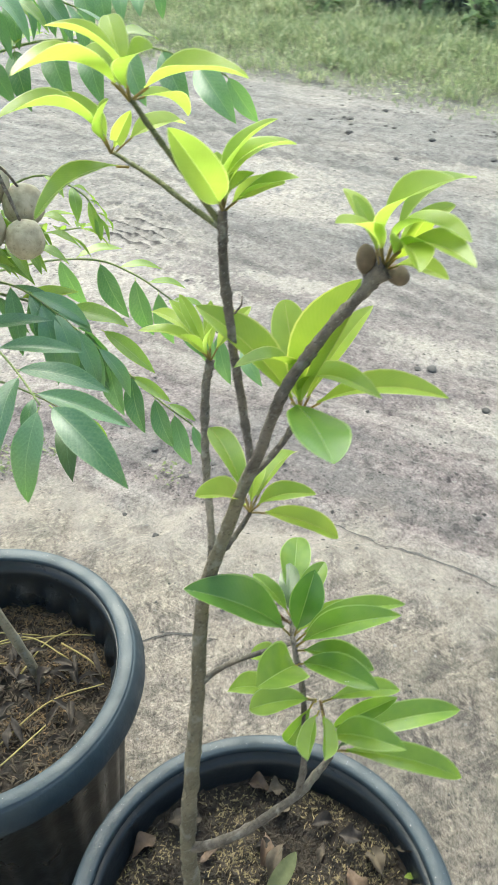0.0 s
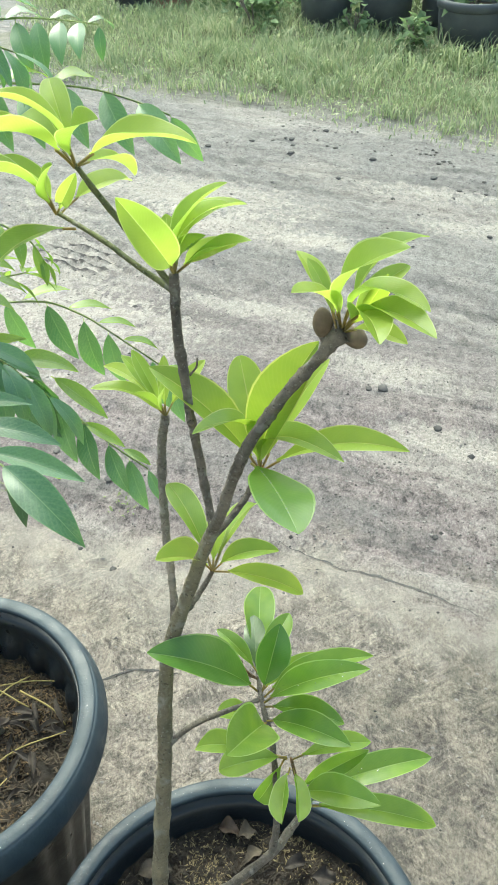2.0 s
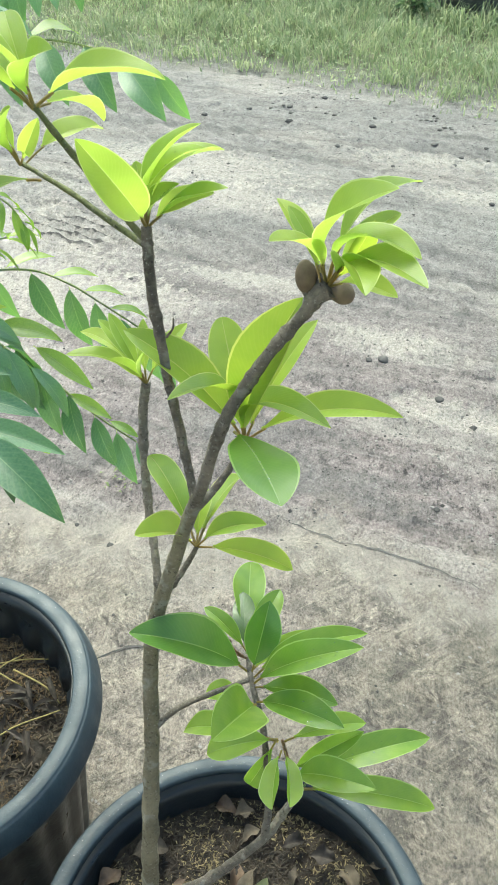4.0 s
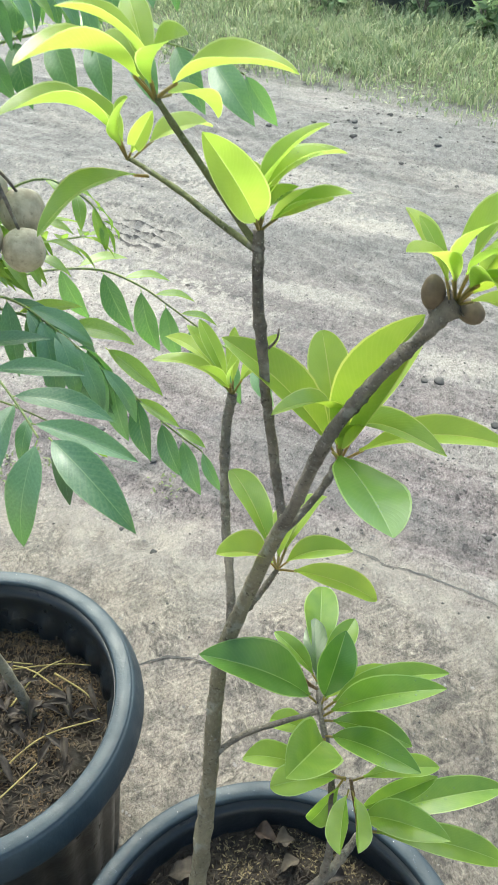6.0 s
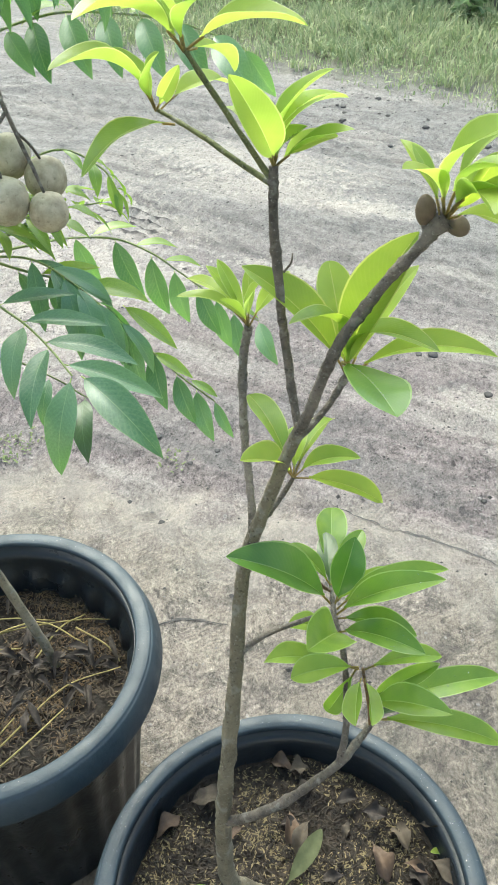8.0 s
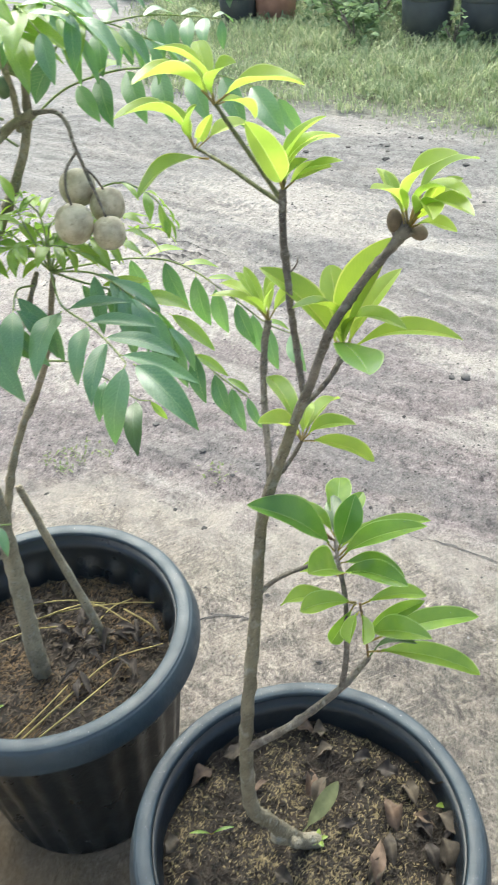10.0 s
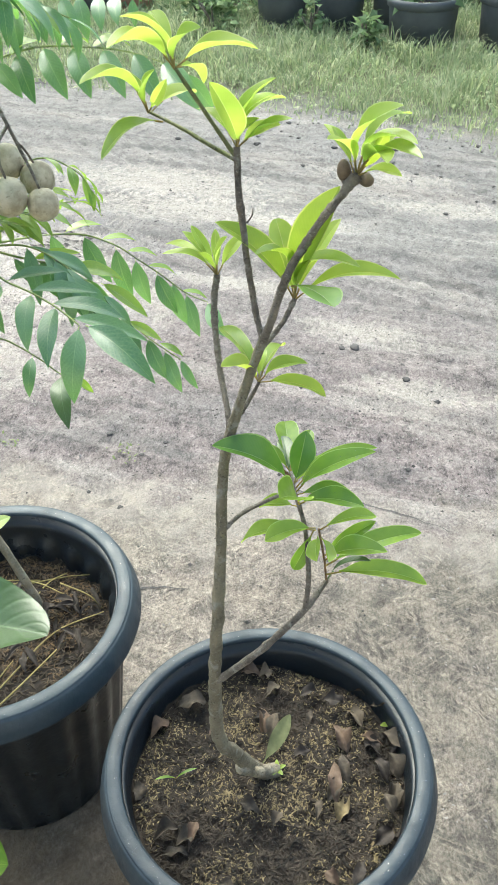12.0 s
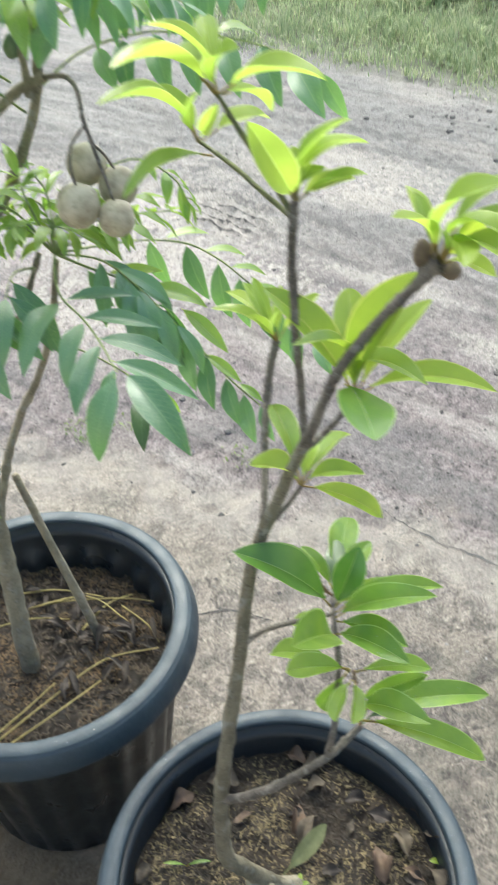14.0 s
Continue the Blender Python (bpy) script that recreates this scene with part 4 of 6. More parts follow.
def curved_leaf(base, tip, width, material, arch=0.14, face=(0, -0.25, 1), fold=0.6, blunt=0.7, stalk=0.15, mid=None, wave=0.15, peak=0.56, name="leaf"):
    """A leaf from its stalk's foot to its tip, bowed towards face or through mid; UV runs along it and across it."""
    base, tip, up_ = Vector(base), Vector(tip), Vector(face).normalized()
    chord = tip - base
    length = chord.length
    lift = (up_ - chord.normalized() * up_.dot(chord.normalized())).normalized()
    middle = Vector(mid) if mid else (base + tip) / 2 + lift * (arch * length)
    via = 2 * middle - (base + tip) / 2
    seed = R.uniform(0, 6)
    q1 = 1.12 - 0.5 * blunt
    q0 = q1 * peak / (1 - peak)
    top = peak ** q0 * (1 - peak) ** q1
    nu, nv = 18, 4
    bm = bmesh.new()
    uv = bm.loops.layers.uv.new("uv")

    def spine(u):
        c = base * (1 - u) ** 2 + via * (2 * u * (1 - u)) + tip * u ** 2 - base
        a = ((via - base) * (1 - u) + (tip - via) * u).normalized()
        side = up_.cross(a).normalized()
        return c, side, a.cross(side)

    along = [0.5 - 0.5 * math.cos(math.pi * i / nu) for i in range(nu + 1)]
    grid = []
    for s in along:
        u = stalk + (1 - stalk) * s
        form = s ** q0 * (1 - s) ** q1 / top if 0 < s < 1 else 0.0
        w = max(0.41 * width * form, 0.012 * length * (1 - s) + 0.0004)
        c, side, out = spine(u)
        row = []
        for j in range(-nv, nv + 1):
            v = j / nv
            z = fold * abs(v) * w * (1 - 0.4 * s) + wave * w * math.sin(9 * u + (2.2 if v > 0 else -2.2) + seed) * v * v
            row.append(bm.verts.new(c + side * (v * w * (1 - 0.12 * fold * abs(v))) + out * z))
        grid.append(row)
    for i in range(nu):
        for j in range(2 * nv):
            f = bm.faces.new((grid[i][j], grid[i + 1][j], grid[i + 1][j + 1], grid[i][j + 1]))
            for loop, (a, b) in zip(f.loops, ((i, j), (i + 1, j), (i + 1, j + 1), (i, j + 1))):
                loop[uv].uv = (along[a], b / (2 * nv))
    for a, b in zip(grid, grid[1:]):
        bm.edges.get((a[nv], b[nv])).smooth = False
    w0 = 0.006 * length + 0.0005
    rings = []
    for k in range(6):
        c, side, out = spine(stalk * 1.15 * k / 5)
        rings.append([bm.verts.new(c - out * (0.4 * w0) + side * (w0 * math.cos(a)) + out * (w0 * math.sin(a))) for a in (0, 1.57, 3.14, 4.71)])
    for a, b in zip(rings, rings[1:]):
        for k in range(4):
            f = bm.faces.new((a[k], a[(k + 1) % 4], b[(k + 1) % 4], b[k]))
            for loop in f.loops:
                loop[uv].uv = (-1.0, 0.5)
    ob = part(name, bm, material)
    ob.location = base
    return under(ob, sapling)


def drops_on(ob, count, midrib, label):
    """Beads of rain lying on a leaf, scattered or in a row along its midrib."""
    bpy.context.view_layer.update()
    spots = [v for v in ob.data.vertices if v.index < 19 * 9]
    m = ob.matrix_world
    up_ = ob.data.polygons[8 * 9 + 3].normal.normalized()
    verts, faces = [], []
    for k in range(count):
        if midrib:
            s = 4.0 + 9.0 * (k + R.uniform(-0.3, 0.3)) / count
            a, b = spots[int(s) * 9 + 4].co, spots[int(s) * 9 + 13].co
            c = m @ a.lerp(b, s - int(s))
        else:
            i, j = R.randrange(4, 13), R.randrange(1, 7)
            c = m @ spots[i * 9 + j].co.lerp(spots[(i + 1) * 9 + j + 1].co, R.random())
        r = R.uniform(0.0005, 0.0011)
        x_ = up_.orthogonal().normalized()
        y_ = up_.cross(x_)
        n = len(verts)
        for rr, h in ((1.0, 0.1), (0.75, 0.6)):
            for q in range(6):
                verts.append(c + r * rr * (x_ * math.cos(q * math.pi / 3) + y_ * math.sin(q * math.pi / 3)) + up_ * r * h)
        verts.append(c + up_ * r * 0.8)
        for q in range(6):
            faces += [(n + q, n + (q + 1) % 6, n + 6 + (q + 1) % 6, n + 6 + q), (n + 6 + q, n + 6 + (q + 1) % 6, n + 12)]
    return stuff("water_drops", verts, faces, WATER, label, "water drops")

FRONT = (0.08, -0.42, 0.9)
SHY = (0.0, -0.08, 1.0)
# the highest tuft
TUFT = (0.3855, 1.0562, 1.3765)
for tip, width, arch, face in (((0.3476, 1.0381, 1.4205), 0.021, 0.20, (-0.2, -0.1, 1)), ((0.3475, 0.991, 1.408), 0.030, 0.17, (-0.2, -0.15, 1)), ((0.36, 1.1003, 1.4116), 0.022, 0.10, FRONT),
                               ((0.4160, 1.0195, 1.4165), 0.021, 0.14, (-0.5, -0.2, 0.7)), ((0.4567, 1.0588, 1.3912), 0.029, 0.14, (0.1, -0.03, 1)), ((0.398, 1.125, 1.345), 0.020, 0.10, FRONT), ((0.340, 1.085, 1.391), 0.023, 0.16, SHY)):
    curved_leaf(TUFT, tip, width, LEAF_YOUNG, arch, face, 0.85, 0.7, 0.16)
# the tuft on the side twig
TUFT = (0.3475, 1.1078, 1.3235)
for tip, width, arch, face in (((0.3057, 1.0418, 1.3671), 0.028, 0.20, SHY), ((0.3640, 1.075, 1.370), 0.017, 0.10, (-0.3, -0.3, 0.6)), ((0.3692, 1.0964, 1.3567), 0.015, 0.10, (0.4, -0.3, 0.6)), ((0.318, 1.105, 1.362), 0.020, 0.14, SHY)):
    curved_leaf(TUFT, tip, width, LEAF_YOUNG, arch, face, 0.85, 0.7, 0.2)
curved_leaf((0.350, 1.110, 1.324), (0.382, 1.165, 1.325), 0.026, LEAF_YOUNG, 0.14, (0.1, -0.3, 0.9), 0.6, 0.8, 0.2)
curved_leaf((0.3625, 1.099, 1.3185), (0.3166, 1.0412, 1.3033), 0.027, LEAF_MID, 0.16, (0, -0.1, 1), 0.55, 0.6, 0.1)
# the tuft over the upright branch
TUFT = (0.4352, 1.068, 1.306)
high = []
for tip, width, arch, face, mid in (((0.4215, 1.015, 1.3775), 0.031, 0.10, (0.3, -0.8, 0.5), None), ((0.4709, 1.0689, 1.3661), 0.023, 0.16, (-0.3, -0.15, 0.9), None), ((0.4765, 1.100, 1.340), 0.027, 0.26, (-0.1, -0.07, 1), None),
                                    ((0.4695, 1.080, 1.349), 0.024, 0.24, (0, -0.1, 1), None), ((0.4555, 1.0724, 1.3311), 0.017, 0.16, (0, -0.2, 0.9), None), ((0.4853, 1.0618, 1.3346), 0.017, 0.08, (0, -0.1, 1), None),
                                    ((0.3935, 1.110, 1.327), 0.014, 0.15, SHY, None), ((0.4736, 1.078, 1.324), 0.020, 0.14, FRONT, None), ((0.428, 1.085, 1.338), 0.016, 0.1, FRONT, None)):
    high.append(curved_leaf(TUFT, tip, width, LEAF_YOUNG, arch, face, 0.75, 0.7, 0.2, mid))
# the tuft over the young fruits
TUFT = (0.543, 1.024, 1.299)
for tip, width, arch, face in (((0.5126, 1.0587, 1.3313), 0.016, 0.08, (0.3, -0.3, 0.7)), ((0.5181, 0.9901, 1.3418), 0.021, 0.16, SHY), ((0.5884, 1.0815, 1.3335), 0.021, 0.24, (-0.2, -0.1, 1)), ((0.5758, 0.9990, 1.3660), 0.028, 0.20, (-0.35, -0.17, 0.85)),
                               ((0.578, 1.0542, 1.3281), 0.017, 0.2, FRONT), ((0.5879, 0.9760, 1.3440), 0.022, 0.24, (0, -0.15, 1)), ((0.5914, 0.9600, 1.3390), 0.022, 0.16, (0.1, -0.25, 0.9)), ((0.5798, 1.0029, 1.3079), 0.016, 0.14, (0, -0.25, 0.9)), ((0.5650, 0.9560, 1.3360), 0.028, 0.16, (0.2, -0.38, 0.6))):
    curved_leaf(TUFT, tip, width, LEAF_YOUNG, arch, face, 0.7, 0.8, 0.22)
curved_leaf((0.545, 1.022, 1.302), (0.566, 1.010, 1.345), 0.018, LEAF_MID, 0.05, (0.5, -0.7, 0.4), 0.4, 0.6, 0.2)
curved_leaf((0.540, 1.022, 1.303), (0.520, 1.045, 1.334), 0.013, LEAF_MID, 0.1, (0.3, -0.3, 0.7), 0.4, 0.6, 0.2)
# the broad tuft in the fork
TUFT = (0.4895, 1.0545, 1.1615)
for tip, width, arch, face, blunt in (((0.4118, 1.068, 1.2347), 0.038, 0.12, (0.3, -0.28, 0.8), 0.6), ((0.458, 0.9960, 1.238), 0.024, 0.22, SHY, 0.7), ((0.466, 1.112, 1.220), 0.038, 0.07, (0.1, -0.38, 0.65), 1.0),
                                      ((0.5295, 1.0339, 1.2862), 0.046, 0.10, (-0.5, -0.7, 0.3), 0.6), ((0.5307, 1.1169, 1.2194), 0.030, 0.07, (-0.3, -0.38, 0.6), 0.5), ((0.5502, 0.9911, 1.231), 0.027, 0.22, (0, -0.23, 0.9), 0.6), ((0.5920, 1.070, 1.179), 0.028, 0.20, (0, -0.23, 0.9), 0.55)):
    curved_leaf(TUFT, tip, width, LEAF_MID, arch, face, 0.7, blunt, 0.13, None, 0.08)
wet = curved_leaf((0.4880, 1.030, 1.190), (0.5299, 0.9380, 1.2210), 0.047, LEAF_OLD, 0.05, (0.25, -0.23, 0.85), 0.25, 0.6, 0.10, None, 0.1, 0.6)
drops_on(wet, 15, True, "row of clear rain beads along a leaf's midrib")
# the small tuft below the fork
TUFT = (0.455, 1.0335, 1.0755)
for tip, width, arch, face in (((0.4056, 1.1009, 1.0986), 0.030, 0.12, (0.3, -0.3, 0.75)), ((0.4203, 1.0068, 1.1105), 0.034, 0.14, (-0.2, -0.2, 0.9)), ((0.4736, 1.1246, 1.0638), 0.026, 0.10, (-0.2, -0.3, 0.75)), ((0.5043, 1.0452, 1.093), 0.024, 0.20, (0, -0.15, 1)), ((0.5244, 1.0339, 1.0608), 0.027, 0.14, (0, -0.2, 0.9)), ((0.450, 1.085, 1.085), 0.022, 0.10, FRONT)):
    curved_leaf(TUFT, tip, width, LEAF_MID, arch, face, 0.75, 0.65, 0.16)
# the tuft on the thin branch behind the trunk
TUFT = (0.4015, 1.127, 1.147)
for tip, width, arch, face in (((0.3454, 1.1196, 1.1742), 0.019, 0.18, SHY), ((0.3380, 1.170, 1.161), 0.017, 0.16, (0, -0.05, 1)), ((0.3616, 1.1527, 1.185), 0.017, 0.10, (0.3, -0.25, 0.8)), ((0.418, 1.100, 1.205), 0.018, 0.08, (-0.3, -0.35, 0.6)),
                               ((0.372, 1.150, 1.193), 0.016, 0.1, FRONT), ((0.385, 1.105, 1.184), 0.013, 0.1, (0.3, -0.3, 0.6)), ((0.430, 1.155, 1.185), 0.018, 0.12, FRONT), ((0.398, 1.150, 1.190), 0.014, 0.08, FRONT)):
    curved_leaf(TUFT, tip, width, LEAF_YOUNG, arch, face, 0.6, 0.65, 0.22)
# the low tufts
TUFT = (0.4905, 1.020, 0.9485)
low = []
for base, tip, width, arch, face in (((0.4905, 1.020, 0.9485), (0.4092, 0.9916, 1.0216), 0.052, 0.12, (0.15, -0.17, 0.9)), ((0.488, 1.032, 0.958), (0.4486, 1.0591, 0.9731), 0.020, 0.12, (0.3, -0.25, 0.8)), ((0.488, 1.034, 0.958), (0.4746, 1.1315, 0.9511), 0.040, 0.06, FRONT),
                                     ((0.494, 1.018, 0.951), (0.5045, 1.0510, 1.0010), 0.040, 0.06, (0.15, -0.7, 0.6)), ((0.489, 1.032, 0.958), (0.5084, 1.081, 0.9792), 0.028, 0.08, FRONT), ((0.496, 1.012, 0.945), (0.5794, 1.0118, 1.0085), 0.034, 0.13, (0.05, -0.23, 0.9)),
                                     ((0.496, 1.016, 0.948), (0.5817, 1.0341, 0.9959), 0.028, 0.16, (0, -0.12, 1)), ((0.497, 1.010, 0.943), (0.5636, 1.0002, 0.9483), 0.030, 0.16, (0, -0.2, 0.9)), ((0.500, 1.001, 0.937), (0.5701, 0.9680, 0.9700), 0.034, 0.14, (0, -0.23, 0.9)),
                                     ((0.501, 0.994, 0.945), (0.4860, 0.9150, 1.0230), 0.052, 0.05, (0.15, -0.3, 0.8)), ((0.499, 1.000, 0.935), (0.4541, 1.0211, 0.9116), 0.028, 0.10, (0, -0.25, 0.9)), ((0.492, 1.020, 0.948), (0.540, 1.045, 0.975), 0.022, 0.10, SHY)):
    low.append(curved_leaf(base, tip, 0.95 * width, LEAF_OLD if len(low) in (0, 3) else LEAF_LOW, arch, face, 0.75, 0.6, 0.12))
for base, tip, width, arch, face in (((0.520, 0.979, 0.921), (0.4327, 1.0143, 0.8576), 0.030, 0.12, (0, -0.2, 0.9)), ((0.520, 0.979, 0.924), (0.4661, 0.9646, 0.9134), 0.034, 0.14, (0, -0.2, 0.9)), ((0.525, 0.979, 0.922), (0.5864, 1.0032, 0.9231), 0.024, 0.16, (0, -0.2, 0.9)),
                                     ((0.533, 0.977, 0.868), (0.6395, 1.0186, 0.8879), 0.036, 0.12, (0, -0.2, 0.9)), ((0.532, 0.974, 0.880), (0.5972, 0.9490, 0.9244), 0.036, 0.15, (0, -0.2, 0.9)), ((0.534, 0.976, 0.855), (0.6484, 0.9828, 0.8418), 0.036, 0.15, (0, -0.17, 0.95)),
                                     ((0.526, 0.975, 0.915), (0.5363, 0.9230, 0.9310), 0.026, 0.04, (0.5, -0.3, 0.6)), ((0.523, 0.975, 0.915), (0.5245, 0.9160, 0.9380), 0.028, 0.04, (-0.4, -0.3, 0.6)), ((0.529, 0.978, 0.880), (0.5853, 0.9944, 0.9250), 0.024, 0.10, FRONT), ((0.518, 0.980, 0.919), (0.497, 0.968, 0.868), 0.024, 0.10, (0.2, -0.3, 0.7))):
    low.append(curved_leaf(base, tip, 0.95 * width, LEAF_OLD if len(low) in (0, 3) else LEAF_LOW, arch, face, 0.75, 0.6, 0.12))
# dark lime-leaf material puts this leaf's shaded underside into its colour
curved_leaf((0.535, 0.979, 0.842), (0.5827, 0.9740, 0.8830), 0.020, LEAF_LIME, 0.16, (0, 0.2, 1), 0.5, 0.6, 0.2)
for wet in (low[5], low[8], low[15], high[2], high[3], high[4]):
    drops_on(wet, 9, False, "scattered clear rain beads on a green leaf")
curved_leaf((0.488, 1.030, 0.957), (0.4762, 1.085, 0.9660), 0.024, LEAF_LIME, 0.06, (0.05, -0.4, 0.6), 0.3, 0.55, 0.12)


def knob(name, at, radii, material, parent, squash=0.2, tilt=(0, 0, 0), label=""):
    bm = bmesh.new()
    bmesh.ops.create_icosphere(bm, subdivisions=3, radius=1.0)
    for v in bm.verts:
        v.co *= 1 + squash * 0.25 * noise.noise(v.co * 1.7 + Vector(at) * 9)
    bmesh.ops.scale(bm, vec=radii, verts=bm.verts)
    bmesh.ops.rotate(bm, matrix=Euler([radians(a) for a in tilt]).to_matrix(), verts=bm.verts)
    bmesh.ops.translate(bm, vec=at, verts=bm.verts)
    return under(part(name, bm, material, None, label), parent)


stem("shoot_knuckle", [(0.530, 1.021, 1.282), (0.536, 1.022, 1.291), (0.543, 1.024, 1.297), (0.546, 1.024, 1.300)], 0.0040, 0.0056, BARK, sapling, 10, 0.35, 0.8, 6)
knob("young_fruit", (0.5320, 1.027, 1.3030), (0.0060, 0.0060, 0.0100), BUD, sapling, 0.25, (0, -6, 0), "small oval brown sapodilla fruit")
knob("young_fruit", (0.5510, 1.024, 1.2965), (0.0072, 0.0070, 0.0060), BUD, sapling, 0.3, (0, 25, 0), "small round brown sapodilla fruit")
stem("fruit_stalk", [(0.540, 1.022, 1.290), (0.535, 1.024, 1.291), (0.532, 1.026, 1.296)], 0.0032, 0.0028, BARK, sapling, 6)
# flower buds on the lower tuft
for dx, dy, dz in ((-0.018, 0.004, 0.004), (-0.024, 0.006, 0.010), (-0.013, 0.002, 0.011), (-0.030, 0.004, 0.006)):
    knob("flower_bud", (0.489 + dx, 1.024 + dy, 0.966 + dz), (0.0015, 0.0015, 0.0024), BUD, sapling)
    stem("bud_stalk", [(0.489, 1.026, 0.957), (0.489 + dx * 0.7, 1.024 + dy, 0.962 + dz * 0.4), (0.489 + dx, 1.024 + dy, 0.964 + dz)], 0.0009, 0.0008, BARK_RED, sapling, 5)

# seedlings in the pot
for x, y, n, length, mat_, label in ((0.647, 1.093, 4, 0.022, LEAF_YOUNG, "tiny yellow-green seedling in the compost"), (0.475, 1.0, 5, 0.016, LEAF_YOUNG, "tiny bright green seedling beside the trunk"), (0.325, 0.975, 2, 0.034, LEAF_LOW, "thin green grass seedling in the compost"), (-0.11, 1.12, 3, 0.014, LEAF_LOW, "tiny green seedling in brown compost")):
    at_, z_ = (POT_A, SOIL_A) if x > 0.2 else (POT_B, SOIL_B)
    seed = thing("seedling", (x, y, soil_height(x, y, at_, z_)), label, "seedling")
    for k in range(n):
        bm = blade(length, length * (0.4 if n > 2 else 0.14), 0.15, 0.2)
        ob = part("leaf", bm, mat_, seed)
        ob.matrix_basis = aim((0, 0, 0.003), 360 * k / n + 25, 28 if n > 2 else 15 + 10 * k)
bm = blade(0.085, 0.024, 0.04, 0.12)
ob = part("fallen_leaf", bm, OLIVE)
ob.matrix_world = aim((0.452, 1.005, 0.395), 62, 22, 30)
tagged(ob, "olive green fallen leaf leaning by the trunk", "leaf")

# ---------- ambarella tree ----------
amba = thing("ambarella_tree", (-0.035, 1.20, 0.345), "potted ambarella tree with drooping compound leaves and round fruits", "tree")
stem("trunk", [(-0.068, 1.208, 0.33), (-0.072, 1.213, 0.40), (-0.080, 1.230, 0.50), (-0.085, 1.242, 0.60), (-0.089, 1.251, 0.70), (-0.092, 1.257, 0.80), (-0.098, 1.263, 0.90), (-0.109, 1.281, 1.0), (-0.112, 1.288, 1.05), (-0.117, 1.296, 1.12), (-0.120, 1.30, 1.19)], 0.0165, 0.0085, BARK_GREEN, amba, 12, 0.1, 0.2, 7)
stem("branch", [(-0.084, 1.246, 0.63), (-0.088, 1.278, 0.68), (-0.079, 1.306, 0.74), (-0.060, 1.330, 0.80), (-0.028, 1.342, 0.86), (0.000, 1.342, 0.92), (0.019, 1.345, 0.98), (0.045, 1.335, 1.06)], 0.0070, 0.0040, BARK_GREEN, amba, 9, 0.3, 0.25, 7)
stem("branch", [(-0.106, 1.277, 0.99), (-0.072, 1.30, 1.035), (-0.045, 1.335, 1.085), (-0.028, 1.372, 1.13), (0.0, 1.395, 1.195), (0.014, 1.404, 1.24), (0.022, 1.41, 1.30)], 0.0074, 0.0052, BARK_GREEN, amba, 10, 0.25, 0.25, 7)
stem("branch", [(-0.110, 1.285, 1.03), (-0.122, 1.266, 1.08), (-0.135, 1.255, 1.14)], 0.0057, 0.0040, BARK_GREEN, amba, 8, 0.2)
stem("branch", [(-0.096, 1.262, 0.88), (-0.055, 1.275, 0.925), (-0.018, 1.295, 0.965), (0.008, 1.315, 1.02), (0.026, 1.33, 1.07)], 0.0049, 0.0034, BARK_GREEN, amba, 8, 0.35, 0.25)
stem("branch", [(-0.105, 1.32, 1.16), (-0.075, 1.345, 1.18), (-0.045, 1.365, 1.205), (0.0, 1.388, 1.243), (0.03, 1.398, 1.257)], 0.0067, 0.0058, BARK_GREEN, amba, 9, 0.1)
stem("cut_stub", [(-0.058, 1.358, 1.195), (-0.060, 1.358, 1.207), (-0.055, 1.357, 1.222)], 0.004, 0.0035, BARK, amba, 7)
stem("branch", [(0.008, 1.395, 1.235), (0.012, 1.39, 1.28), (0.006, 1.385, 1.34)], 0.0045, 0.0040, BARK_GREEN, amba, 8, 0.2)
stem("cut_stub", [(-0.089, 1.248, 0.70), (-0.080, 1.235, 0.712), (-0.074, 1.225, 0.728)], 0.006, 0.005, BARK, amba, 7)
stem("twig", [(-0.085, 1.240, 0.60), (-0.100, 1.215, 0.615), (-0.120, 1.20, 0.65), (-0.126, 1.20, 0.69)], 0.004, 0.0025, BARK_GREEN, amba, 7, 0.3)
stem("fruit_stalk", [(0.03, 1.398, 1.257), (0.062, 1.392, 1.262), (0.092, 1.365, 1.256), (0.112, 1.335, 1.242), (0.128, 1.322, 1.215), (0.142, 1.314, 1.186), (0.150, 1.312, 1.162)], 0.0032, 0.0016, BARK, amba, 7, 0.1)
stem("fruit_stalk", [(0.117, 1.330, 1.236), (0.111, 1.308, 1.222), (0.110, 1.299, 1.20), (0.113, 1.300, 1.180)], 0.0019, 0.0016, BARK, amba, 6)
stem("fruit_stalk", [(0.126, 1.324, 1.218), (0.130, 1.340, 1.200), (0.133, 1.352, 1.180)], 0.0016, 0.0014, BARK, amba, 6)
for at_, rr in (((0.111, 1.301, 1.156), 0.0245), ((0.151, 1.312, 1.142), 0.0205), ((0.093, 1.360, 1.178), 0.0235), ((0.133, 1.355, 1.159), 0.0225)):
    knob("fruit", at_, (rr, rr, rr * 1.04), FRUIT, amba, 0.3, (8, 12, 0), "round grey-green ambarella fruit with russet specks")
for at_ in ((0.002, 1.388, 1.290), (0.038, 1.40, 1.294)):
    knob("unripe_fruit", at_, (0.0100, 0.0100, 0.0135), GREEN_FRUIT, amba, 0.25, (0, 8, 0), "small dark green unripe fruit")

LEAFLETS = {}


